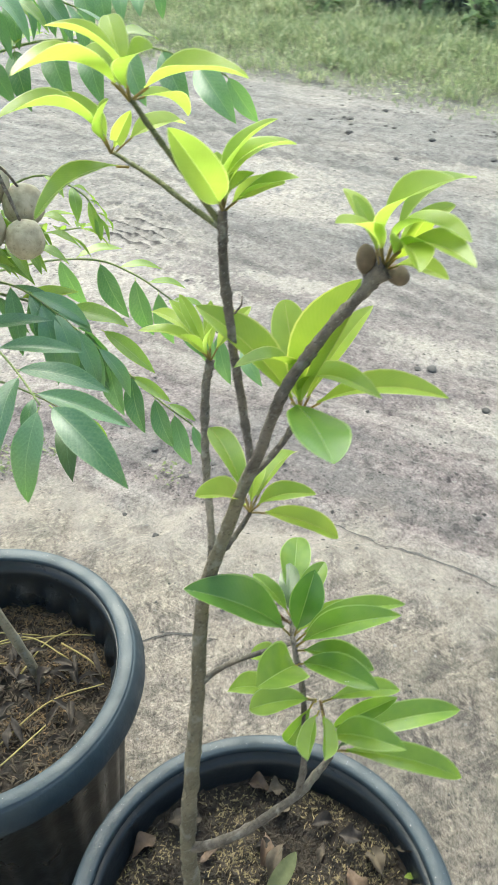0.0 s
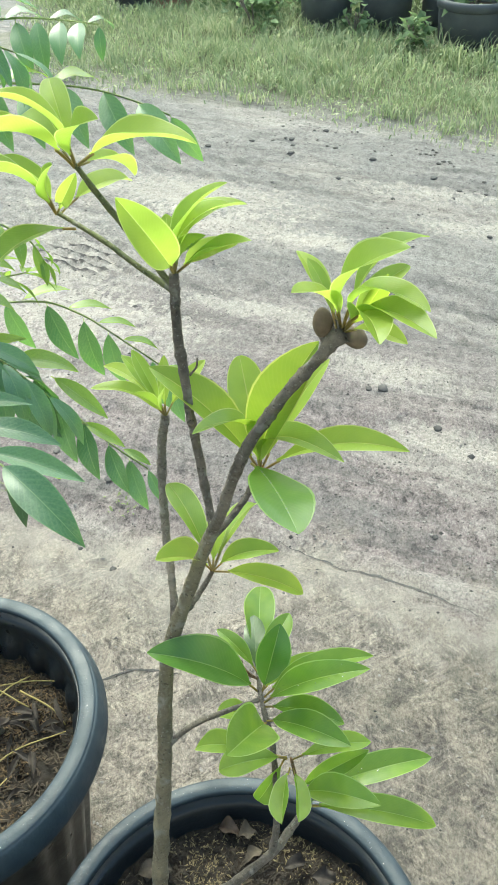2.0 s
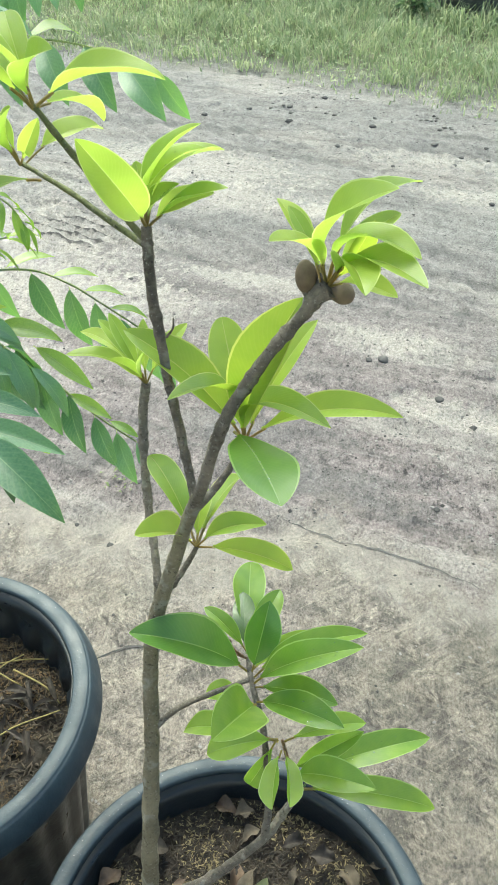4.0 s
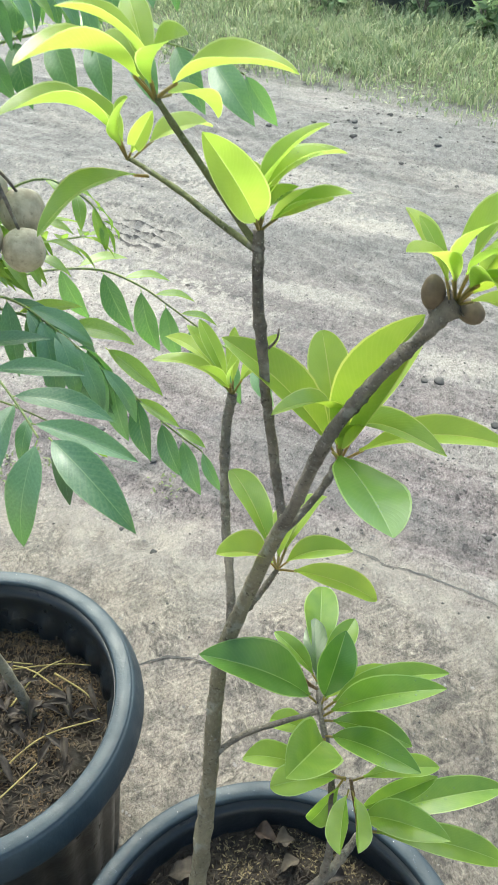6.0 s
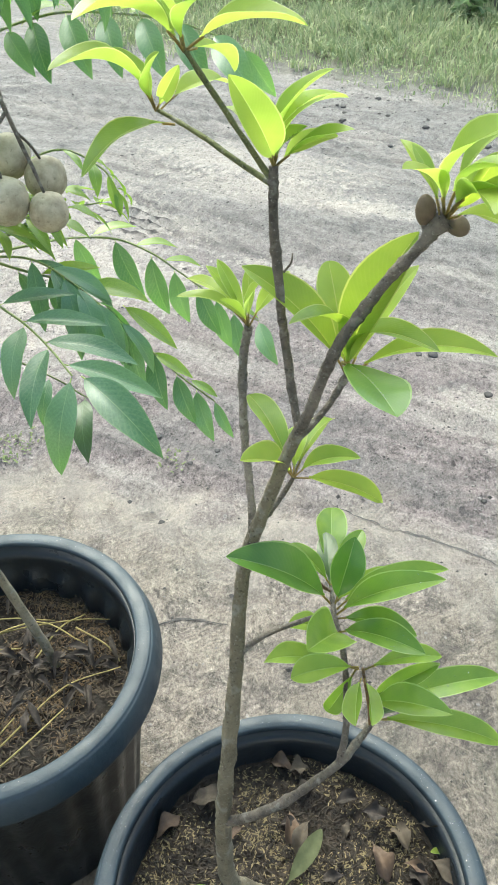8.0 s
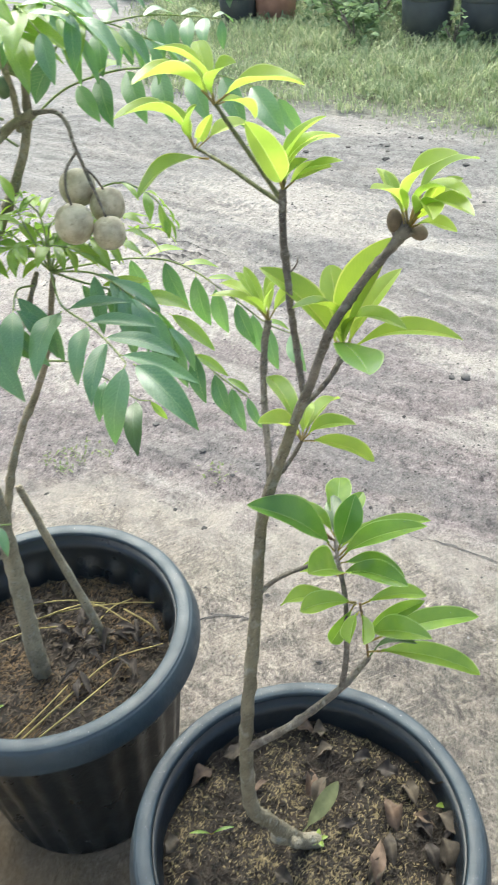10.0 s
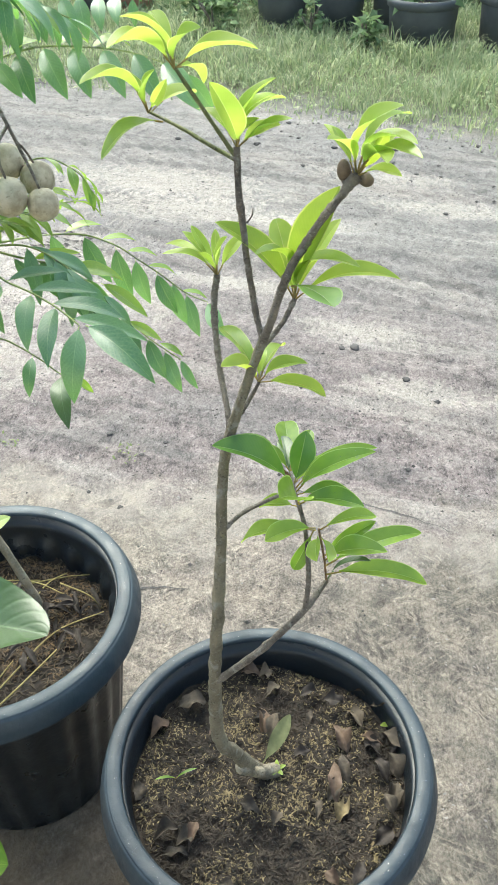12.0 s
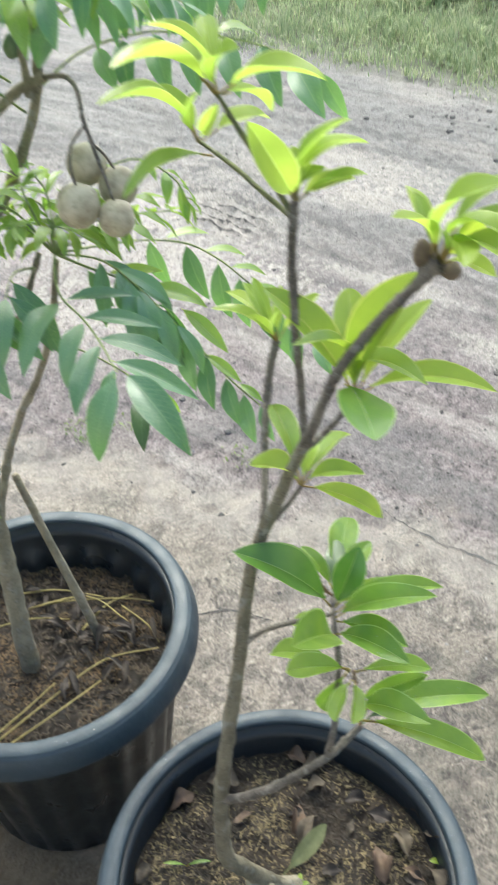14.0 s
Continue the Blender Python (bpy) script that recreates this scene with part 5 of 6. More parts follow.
def leaflet(material, k):
    """One of four shapes of leaflet, one unit long, shared between fronds."""
    key = (material.name, k)
    if key not in LEAFLETS:
        bm = blade(1.0, (0.28, 0.33, 0.26, 0.30, 0.5, 0.36)[k], (0.10, 0.16, 0.05, 0.13, 0.04, 0.09)[k], (0.25, 0.1, 0.45, 0.3, 0.05, 0.3)[k], (0.1, 0.2, 0.05, 0.15, 0.1, 0.12)[k], (0.05, 0.15, 0.0, 0.1, 0.0, 0.1)[k], -0.1, 0.05, 14, 3, k, 0.44)
        me = bpy.data.meshes.new("leaflet")
        bm.to_mesh(me)
        bm.free()
        for p in me.polygons:
            p.use_smooth = True
        me.materials.append(material)
        LEAFLETS[key] = me
    return LEAFLETS[key]


def frond(points, pairs, length, material, droop=40, start=0.3, end_leaf=True, spread=55, parent=None, stalk=RACHIS, beyond=None, roll=0):
    """A compound leaf: a rachis with pairs of drooping leaflets and one at its end."""
    parent = parent or amba
    bm = bmesh.new()
    tube(bm, points, 0.0016, 0.0009, 6, 6)
    rachis = under(part("frond", bm, stalk), parent)
    line = spline(points, 12)
    n = len(line) - 1
    for i in range(pairs):
        s = start + (0.97 - start) * i / max(pairs - 1, 1)
        k = min(int(s * n), n - 1)
        c = line[k]
        a = (line[k + 1] - line[k]).normalized()
        head = math.degrees(math.atan2(a.y, a.x))
        grow = (0.75 + 0.5 * math.sin(math.pi * (0.15 + 0.75 * s))) * R.uniform(0.85, 1.12)
        for side in (-1, 1):
            if R.random() < 0.05:
                continue
            ob = new("leaflet", leaflet(material, R.randrange(4)))
            el = -(droop if side < 0 or beyond is None else beyond) + R.uniform(-17, 17) + math.degrees(math.asin(max(-1, min(1, a.z)))) * 0.4
            m = aim(c, head + side * (spread + R.uniform(-12, 12)), el, roll + R.uniform(-9, 9) if beyond is not None else side * R.uniform(-5, 30))
            ob.matrix_world = m @ Matrix.Scale(length * grow * (0.75 if side > 0 and beyond is not None else 1.0), 4)
            ob.parent = rachis
            ob.matrix_parent_inverse = Matrix.Identity(4)
    if end_leaf:
        a = (line[-1] - line[-3]).normalized()
        ob = new("leaflet", leaflet(material, R.randrange(4)))
        ob.matrix_world = aim(line[-1], math.degrees(math.atan2(a.y, a.x)), math.degrees(math.asin(a.z)) - droop * 0.5, R.uniform(-10, 10)) @ Matrix.Scale(length * 1.05, 4)
        ob.parent = rachis
        ob.matrix_parent_inverse = Matrix.Identity(4)
    return rachis


K = (0.045, 1.335, 1.07)
TOP = (0.02, 1.408, 1.295)
# low fronds reaching out over the yard
def rachis(points):
    bm = bmesh.new()
    tube(bm, points, 0.0017, 0.0010, 6, 6)
    return under(part("frond", bm, RACHIS), amba)


def leaflet_to(base, tip, shape, face, material=LEAFLET, parent=None, stalk=None):
    """A leaflet from its base to its tip, the upper side turned to face, on a tree or on a frond's stalk."""
    d = Vector(tip) - Vector(base)
    x_ = d.normalized()
    z_ = (Vector(face) - x_ * x_.dot(Vector(face))).normalized()
    y_ = z_.cross(x_)
    ob = new("leaflet", leaflet(material, shape))
    ob.matrix_world = Matrix.Translation(base) @ Matrix((x_, y_, z_)).transposed().to_4x4() @ Matrix.Scale(d.length, 4)
    if parent:
        under(ob, parent)
    else:
        ob.parent = stalk or front
        ob.matrix_parent_inverse = Matrix.Identity(4)


FORE = (-0.05, -0.65, 0.65)
front = rachis([K, (0.072, 1.29, 1.075), (0.100, 1.252, 1.068), (0.155, 1.208, 1.073), (0.201, 1.163, 1.080), (0.240, 1.122, 1.082)])
for base, tip, shape, face in (((0.098, 1.252, 1.060), (0.099, 1.156, 1.023), 1, FORE), ((0.155, 1.208, 1.071), (0.163, 1.142, 1.031), 1, FORE), ((0.201, 1.163, 1.080), (0.208, 1.086, 1.046), 3, FORE), ((0.243, 1.115, 1.085), (0.239, 1.065, 1.012), 1, (0.05, -0.85, 0.4)),
                               ((0.246, 1.128, 1.078), (0.333, 1.080, 1.036), 3, (0.1, -0.4, 0.9)), ((0.225, 1.140, 1.080), (0.312, 1.150, 1.045), 2, (0.1, -0.2, 0.93)), ((0.191, 1.172, 1.079), (0.275, 1.195, 1.048), 0, (0.1, -0.2, 0.93)),
                               ((0.152, 1.210, 1.074), (0.228, 1.245, 1.055), 2, (0.1, -0.2, 0.93)), ((0.110, 1.245, 1.068), (0.175, 1.29, 1.060), 2, (0.2, -0.1, 0.93))):
    leaflet_to(base, tip, shape, face)
middle = rachis([K, (0.081, 1.346, 1.052), (0.139, 1.358, 1.032), (0.176, 1.361, 1.008), (0.203, 1.355, 0.978), (0.258, 1.348, 0.928), (0.304, 1.346, 0.893)])
for base, tip, shape in (((0.081, 1.346, 1.049), (0.121, 1.329, 1.013), 0), ((0.113, 1.355, 1.041), (0.16, 1.33, 0.99), 1), ((0.139, 1.358, 1.029), (0.213, 1.323, 0.948), 0), ((0.176, 1.361, 1.006), (0.210, 1.330, 0.950), 1), ((0.203, 1.355, 0.975), (0.229, 1.316, 0.918), 1), ((0.23, 1.353, 0.952), (0.254, 1.313, 0.897), 3),
                         ((0.258, 1.348, 0.926), (0.288, 1.315, 0.878), 1), ((0.282, 1.346, 0.907), (0.31, 1.311, 0.858), 3), ((0.304, 1.346, 0.893), (0.332, 1.322, 0.858), 0)):
    leaflet_to(base, tip, (5, shape)[shape == 0], (-0.15, -0.75, 0.6), LEAFLET, None, middle)
for base, tip, shape in (((0.194, 1.367, 1.003), (0.26, 1.355, 0.957), 2), ((0.227, 1.352, 0.951), (0.28, 1.345, 0.924), 2), ((0.274, 1.349, 0.918), (0.309, 1.345, 0.90), 0), ((0.150, 1.360, 1.027), (0.222, 1.385, 1.0), 3), ((0.105, 1.352, 1.044), (0.165, 1.385, 1.040), 2)):
    leaflet_to(base, tip, shape, (0.1, -0.35, 0.9), LEAFLET_PALE, None, middle)
outer = rachis([K, (0.05, 1.43, 1.035), (0.068, 1.525, 1.0), (0.115, 1.565, 0.982), (0.165, 1.560, 0.968), (0.195, 1.566, 0.943), (0.232, 1.566, 0.916), (0.270, 1.590, 0.868), (0.298, 1.63, 0.830)])
for base, tip, shape in (((0.068, 1.535, 0.997), (0.100, 1.53, 0.928), 1), ((0.112, 1.565, 0.981), (0.158, 1.533, 0.914), 1), ((0.166, 1.555, 0.967), (0.187, 1.545, 0.880), 3), ((0.193, 1.568, 0.940), (0.216, 1.546, 0.869), 1), ((0.227, 1.565, 0.918), (0.262, 1.542, 0.855), 1), ((0.250, 1.575, 0.895), (0.275, 1.55, 0.83), 3), ((0.270, 1.590, 0.866), (0.295, 1.553, 0.804), 1), ((0.298, 1.63, 0.828), (0.338, 1.570, 0.795), 3)):
    leaflet_to(base, tip, 5, (-0.15, -0.85, 0.5), LEAFLET, None, outer)
for base, tip in (((0.085, 1.55, 0.992), (0.135, 1.60, 0.985)), ((0.140, 1.563, 0.975), (0.190, 1.605, 0.955)), ((0.180, 1.565, 0.955), (0.225, 1.60, 0.930)), ((0.212, 1.566, 0.930), (0.255, 1.60, 0.895)), ((0.262, 1.585, 0.875), (0.305, 1.61, 0.845))):
    leaflet_to(base, tip, 0, (0.1, -0.1, 1), LEAFLET_PALE, None, outer)
# a small low frond of hanging leaflets behind the front one
hang = rachis([(0.000, 1.342, 0.92), (0.015, 1.40, 0.88), (0.035, 1.47, 0.80), (0.050, 1.512, 0.742), (0.075, 1.52, 0.735)])
# darkest leaf colour stands in for the dimmer light on this steep leaflet
leaflet_to((0.050, 1.512, 0.738), (0.084, 1.414, 0.699), 1, (0.1, -0.75, 0.5), LEAF_LIME, None, hang)
leaflet_to((0.072, 1.52, 0.735), (0.102, 1.518, 0.70), 0, (0.1, -0.6, 0.6), LEAFLET_PALE, None, hang)
leaflet_to((0.030, 1.455, 0.815), (0.031, 1.405, 0.767), 1, (0.1, -0.75, 0.5), LEAFLET, None, hang)
frond([K, (0.11, 1.33, 1.075), (0.16, 1.32, 1.055), (0.21, 1.315, 1.015)], 6, 0.07, LEAFLET, 45, 0.35, True, 45)
frond([(0.02, 1.33, 1.05), (0.03, 1.27, 1.075), (0.05, 1.22, 1.075)], 2, 0.08, LEAFLET, 62, 0.7, True, 60)
frond([(-0.02, 1.295, 0.965), (-0.01, 1.25, 1.02), (0.0, 1.20, 1.055)], 2, 0.085, LEAFLET, 38, 0.75, True, 75)
# pale young shoots round the same knot
for tip, n_ in (((0.04, 1.42, 1.12), 4), ((0.11, 1.43, 1.11), 5), ((-0.03, 1.39, 1.11), 4), ((0.15, 1.45, 1.09), 5), ((-0.03, 1.33, 1.13), 4), ((0.02, 1.29, 1.12), 4), ((0.09, 1.31, 1.12), 4), ((0.0, 1.38, 1.15), 4), ((0.12, 1.37, 1.10), 4), ((0.07, 1.38, 1.14), 4), ((0.01, 1.34, 1.16), 4)):
    frond([K, tuple(0.5 * (a + b) + c for a, b, c in zip(K, tip, (R.uniform(-0.01, 0.01), R.uniform(-0.01, 0.01), 0.02))), tip], n_, 0.046, LEAFLET_PALE, 26, 0.28, True, 52)
frond([(0.03, 1.40, 1.12), (0.10, 1.45, 1.15), (0.15, 1.46, 1.13), (0.17, 1.46, 1.10)], 4, 0.034, LEAFLET_PALE, 35, 0.4)
# crown above the fruits
frond([TOP, (-0.03, 1.40, 1.39), (-0.06, 1.34, 1.44), (-0.035, 1.27, 1.425), (-0.015, 1.225, 1.39)], 4, 0.078, LEAFLET_PALE, 22, 0.62, True, 62)
upper = rachis([TOP, (0.05, 1.50, 1.325), (0.088, 1.60, 1.325), (0.12, 1.635, 1.322), (0.17, 1.632, 1.321), (0.222, 1.603, 1.324)])
for base, tip, face in (((0.222, 1.603, 1.323), (0.226, 1.590, 1.288), (0.1, -0.8, 0.6)), ((0.192, 1.62, 1.322), (0.206, 1.570, 1.296), (0, -0.7, 0.7)), ((0.165, 1.632, 1.320), (0.178, 1.585, 1.285), (0, -0.6, 0.8)), ((0.135, 1.635, 1.320), (0.152, 1.60, 1.268), (0.1, -0.7, 0.7)),
                        ((0.112, 1.628, 1.320), (0.139, 1.59, 1.272), (0, -0.6, 0.8)), ((0.085, 1.60, 1.322), (0.105, 1.555, 1.275), (0, -0.7, 0.7)), ((0.065, 1.55, 1.322), (0.085, 1.50, 1.275), (0.1, -0.6, 0.8))):
    leaflet_to(base, tip, 5, face, LEAFLET, None, upper)
for base, tip in (((0.205, 1.612, 1.323), (0.225, 1.65, 1.31)), ((0.150, 1.634, 1.321), (0.180, 1.68, 1.305)), ((0.100, 1.618, 1.322), (0.13, 1.67, 1.315)), ((0.072, 1.565, 1.324), (0.045, 1.63, 1.325))):
    leaflet_to(base, tip, 1, (0, -0.3, 1), LEAFLET, None, upper)
lower = rachis([(0.010, 1.402, 1.236), (0.045, 1.46, 1.268), (0.092, 1.518, 1.277), (0.131, 1.561, 1.270), (0.20, 1.60, 1.255), (0.255, 1.625, 1.232), (0.285, 1.645, 1.212)])
for base, tip, face in (((0.285, 1.645, 1.212), (0.327, 1.632, 1.160), (-0.2, -0.8, 0.55)), ((0.252, 1.622, 1.233), (0.316, 1.560, 1.185), (-0.1, -0.7, 0.7)), ((0.215, 1.607, 1.250), (0.262, 1.555, 1.195), (-0.1, -0.7, 0.7)), ((0.175, 1.587, 1.260), (0.215, 1.535, 1.208), (0, -0.7, 0.7)), ((0.138, 1.565, 1.268), (0.172, 1.51, 1.215), (0, -0.7, 0.7)),
                        ((0.105, 1.533, 1.275), (0.148, 1.48, 1.222), (0, -0.7, 0.7)), ((0.078, 1.502, 1.274), (0.112, 1.45, 1.225), (0, -0.7, 0.7)), ((0.058, 1.475, 1.270), (0.100, 1.44, 1.235), (0, -0.7, 0.7))):
    leaflet_to(base, tip, 5, face, LEAFLET, None, lower)
for base, tip in (((0.160, 1.58, 1.263), (0.205, 1.635, 1.255)), ((0.118, 1.548, 1.272), (0.15, 1.61, 1.265)), ((0.07, 1.49, 1.272), (0.10, 1.55, 1.28))):
    leaflet_to(base, tip, 1, (0, -0.3, 1), LEAFLET_PALE, None, lower)
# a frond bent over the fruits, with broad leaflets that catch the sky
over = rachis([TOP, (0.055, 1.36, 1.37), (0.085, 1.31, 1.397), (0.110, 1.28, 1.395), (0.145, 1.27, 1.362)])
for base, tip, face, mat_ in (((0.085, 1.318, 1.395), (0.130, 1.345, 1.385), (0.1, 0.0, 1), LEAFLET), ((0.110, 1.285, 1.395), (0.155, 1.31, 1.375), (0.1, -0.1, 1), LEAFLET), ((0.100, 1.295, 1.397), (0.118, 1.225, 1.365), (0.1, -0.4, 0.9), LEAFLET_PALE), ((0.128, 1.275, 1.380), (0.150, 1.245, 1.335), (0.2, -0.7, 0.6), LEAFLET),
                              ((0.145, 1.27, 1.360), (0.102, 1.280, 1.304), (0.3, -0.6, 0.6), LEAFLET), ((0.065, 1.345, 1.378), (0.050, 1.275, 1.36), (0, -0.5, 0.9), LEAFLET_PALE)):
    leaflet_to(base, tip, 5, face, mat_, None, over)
for pts, n_, ln, mat_, dr in (([TOP, (0.03, 1.36, 1.36), (0.06, 1.31, 1.39), (0.085, 1.28, 1.375)], 3, 0.075, LEAFLET_PALE, 20),
                              ([TOP, (0.05, 1.44, 1.37), (0.07, 1.48, 1.43), (0.09, 1.52, 1.46)], 3, 0.06, LEAFLET, 25),
                              ([TOP, (-0.05, 1.40, 1.34), (-0.11, 1.37, 1.36), (-0.17, 1.34, 1.345)], 4, 0.065, LEAFLET_PALE, 25),
                              ([TOP, (-0.02, 1.37, 1.33), (-0.05, 1.33, 1.335), (-0.08, 1.28, 1.31)], 3, 0.06, LEAFLET_PALE, 35),
                              ([TOP, (0.04, 1.40, 1.34), (0.08, 1.39, 1.37), (0.13, 1.38, 1.36)], 4, 0.065, LEAFLET_PALE, 25),
                              ([TOP, (0.04, 1.43, 1.35), (0.09, 1.46, 1.385), (0.14, 1.48, 1.38)], 4, 0.06, LEAFLET, 20)):
    frond(pts, n_, ln, mat_, dr, 0.38, True, 54)
for pts, n_, ln, mat_, dr in (([TOP, (-0.06, 1.42, 1.38), (-0.12, 1.42, 1.42), (-0.19, 1.42, 1.41)], 4, 0.075, LEAFLET_PALE, 20),
                              ([TOP, (-0.02, 1.45, 1.38), (-0.04, 1.50, 1.43), (-0.05, 1.56, 1.44)], 3, 0.07, LEAFLET, 20),
                              ([(0.0, 1.395, 1.215), (-0.03, 1.36, 1.255), (-0.07, 1.31, 1.262), (-0.115, 1.27, 1.245)], 4, 0.042, LEAFLET_PALE, 40),
                              ([(-0.01, 1.39, 1.25), (-0.06, 1.36, 1.29), (-0.12, 1.32, 1.30), (-0.18, 1.29, 1.28)], 4, 0.06, LEAFLET, 35),
                              ([(-0.06, 1.355, 1.19), (-0.055, 1.31, 1.225), (-0.045, 1.26, 1.235), (-0.035, 1.22, 1.215)], 4, 0.078, LEAFLET_PALE, 55),
                              ([(-0.11, 1.29, 1.18), (-0.11, 1.26, 1.21), (-0.12, 1.22, 1.22), (-0.13, 1.18, 1.20)], 4, 0.078, LEAFLET_PALE, 48)):
    frond(pts, n_, ln, mat_, dr, 0.38, True, 54)
for pts, n_, ln, mat_, dr in (([(-0.09, 1.33, 1.17), (-0.08, 1.28, 1.21), (-0.075, 1.23, 1.215), (-0.07, 1.19, 1.19)], 3, 0.075, LEAFLET_PALE, 50),
                              ([(-0.125, 1.25, 1.14), (-0.15, 1.22, 1.18), (-0.19, 1.2, 1.19), (-0.23, 1.2, 1.17)], 4, 0.07, LEAFLET, 40),
                              ([(-0.112, 1.29, 1.19), (-0.15, 1.30, 1.24), (-0.19, 1.29, 1.26), (-0.24, 1.28, 1.24)], 4, 0.075, LEAFLET, 35),
                              ([(-0.05, 1.335, 1.085), (-0.04, 1.29, 1.12), (-0.035, 1.25, 1.125)], 3, 0.05, LEAFLET_PALE, 45),
                              ([(-0.10, 1.285, 1.08), (-0.13, 1.25, 1.08), (-0.16, 1.2, 1.05)], 3, 0.06, LEAFLET, 45),
                              ([(-0.09, 1.278, 1.0), (-0.065, 1.25, 1.01), (-0.05, 1.22, 0.985)], 3, 0.03, LEAFLET_PALE, 60)):
    frond(pts, n_, ln, mat_, dr, 0.38, True, 54)
for pts, n_, ln, mat_, dr in (([(-0.126, 1.20, 0.69), (-0.13, 1.19, 0.72), (-0.14, 1.18, 0.73)], 3, 0.04, LEAFLET_PALE, 30),
                              ([(-0.045, 1.215, 0.70), (-0.05, 1.185, 0.72), (-0.055, 1.165, 0.70)], 2, 0.045, LEAFLET, 60),
                              ([TOP, (-0.01, 1.36, 1.37), (-0.02, 1.30, 1.42), (-0.01, 1.24, 1.44)], 4, 0.072, LEAFLET, 40),
                              ([TOP, (0.0, 1.42, 1.40), (-0.01, 1.43, 1.47), (-0.03, 1.42, 1.52)], 4, 0.07, LEAFLET_PALE, 35),
                              ([TOP, (0.05, 1.38, 1.37), (0.10, 1.34, 1.40), (0.15, 1.32, 1.385)], 4, 0.07, LEAFLET, 40),
                              ([TOP, (-0.04, 1.38, 1.36), (-0.09, 1.33, 1.40), (-0.13, 1.27, 1.40)], 4, 0.076, LEAFLET, 38)):
    frond(pts, n_, ln, mat_, dr, 0.38, True, 54)
for pts, n_, ln, mat_, dr in (([TOP, (0.04, 1.45, 1.33), (0.10, 1.48, 1.345), (0.16, 1.50, 1.32)], 5, 0.06, LEAFLET, 45),
                              ([TOP, (-0.07, 1.41, 1.33), (-0.14, 1.39, 1.345), (-0.21, 1.37, 1.32)], 5, 0.07, LEAFLET, 42)):
    frond(pts, n_, ln, mat_, dr, 0.38, True, 54)
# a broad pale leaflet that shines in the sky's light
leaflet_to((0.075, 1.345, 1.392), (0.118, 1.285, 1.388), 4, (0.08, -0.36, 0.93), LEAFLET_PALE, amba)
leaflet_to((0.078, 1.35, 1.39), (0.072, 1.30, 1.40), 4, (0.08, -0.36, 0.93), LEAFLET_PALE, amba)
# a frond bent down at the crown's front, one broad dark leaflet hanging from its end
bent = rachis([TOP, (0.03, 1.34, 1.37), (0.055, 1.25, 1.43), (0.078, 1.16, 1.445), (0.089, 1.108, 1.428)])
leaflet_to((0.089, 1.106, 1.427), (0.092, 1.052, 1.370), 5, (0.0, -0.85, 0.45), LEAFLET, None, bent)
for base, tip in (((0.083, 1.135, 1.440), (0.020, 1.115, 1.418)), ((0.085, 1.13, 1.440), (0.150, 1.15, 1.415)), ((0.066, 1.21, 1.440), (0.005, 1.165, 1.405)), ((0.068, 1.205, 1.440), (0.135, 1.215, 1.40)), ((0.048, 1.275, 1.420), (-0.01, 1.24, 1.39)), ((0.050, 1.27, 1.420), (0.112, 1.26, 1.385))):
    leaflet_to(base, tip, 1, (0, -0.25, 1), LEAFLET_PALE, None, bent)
leaflet_to((0.012, 1.215, 1.045), (0.087, 1.140, 0.999), 1, (-0.1, -0.6, 0.75), LEAFLET, amba)
leaflet_to((0.005, 1.215, 1.048), (0.058, 1.193, 1.035), 1, (0, -0.4, 0.9), LEAFLET, amba)
# blossom panicle
stem("panicle", [TOP, (0.06, 1.47, 1.38), (0.10, 1.52, 1.42)], 0.002, 0.001, BARK_TWIG, amba, 5)
for _ in range(26):
    knob("blossom", (0.10 + R.gauss(0, 0.014), 1.52 + R.gauss(0, 0.014), 1.42 + R.gauss(0, 0.010)), (0.0032, 0.0032, 0.0032), FLOWER, amba)

# cut stick standing in the second pot
bm = bmesh.new()
tube(bm, [(0.022, 1.294, 0.33), (0.000, 1.297, 0.42), (-0.042, 1.301, 0.56), (-0.082, 1.307, 0.692)], 0.0085, 0.0062, 9, 6, 0.25, 0.1)
tagged(part("cut_stick", bm, BARK_GREEN), "cut grey-brown stake stuck in the compost", "stick")

# ---------- lime sapling ----------
LIME = (0.30, 0.50, 0.0)
lime = thing("lime_sapling", LIME, "lime sapling with broad glossy green leaves", "sapling")
stem("trunk", [(0.16, 0.42, 0.36), (0.18, 0.44, 0.7), (0.24, 0.50, 1.0), (0.29, 0.555, 1.18), (0.318, 0.595, 1.235)], 0.007, 0.0028, BARK_TWIG, lime, 8)


def lime_leaf(base, tip, width, material, arch=0.08, fold=0.25, twist=0.0, wave=0.12, blunt=0.75):
    d = Vector(tip) - Vector(base)
    bm = blade(d.length, width, arch, fold, wave, 0.05, blunt, 0.08, 22, 8, base[0] * 40, 0.46)
    if fold > 0.4:
        for e in bm.edges:
            e.smooth = max(abs(v.co.y) for v in e.verts) > 1e-6
    ob = part("leaf", bm, material)
    ob.matrix_world = aim(base, math.degrees(math.atan2(d.y, d.x)), math.degrees(math.asin(d.z / d.length)), twist)
    under(ob, lime)


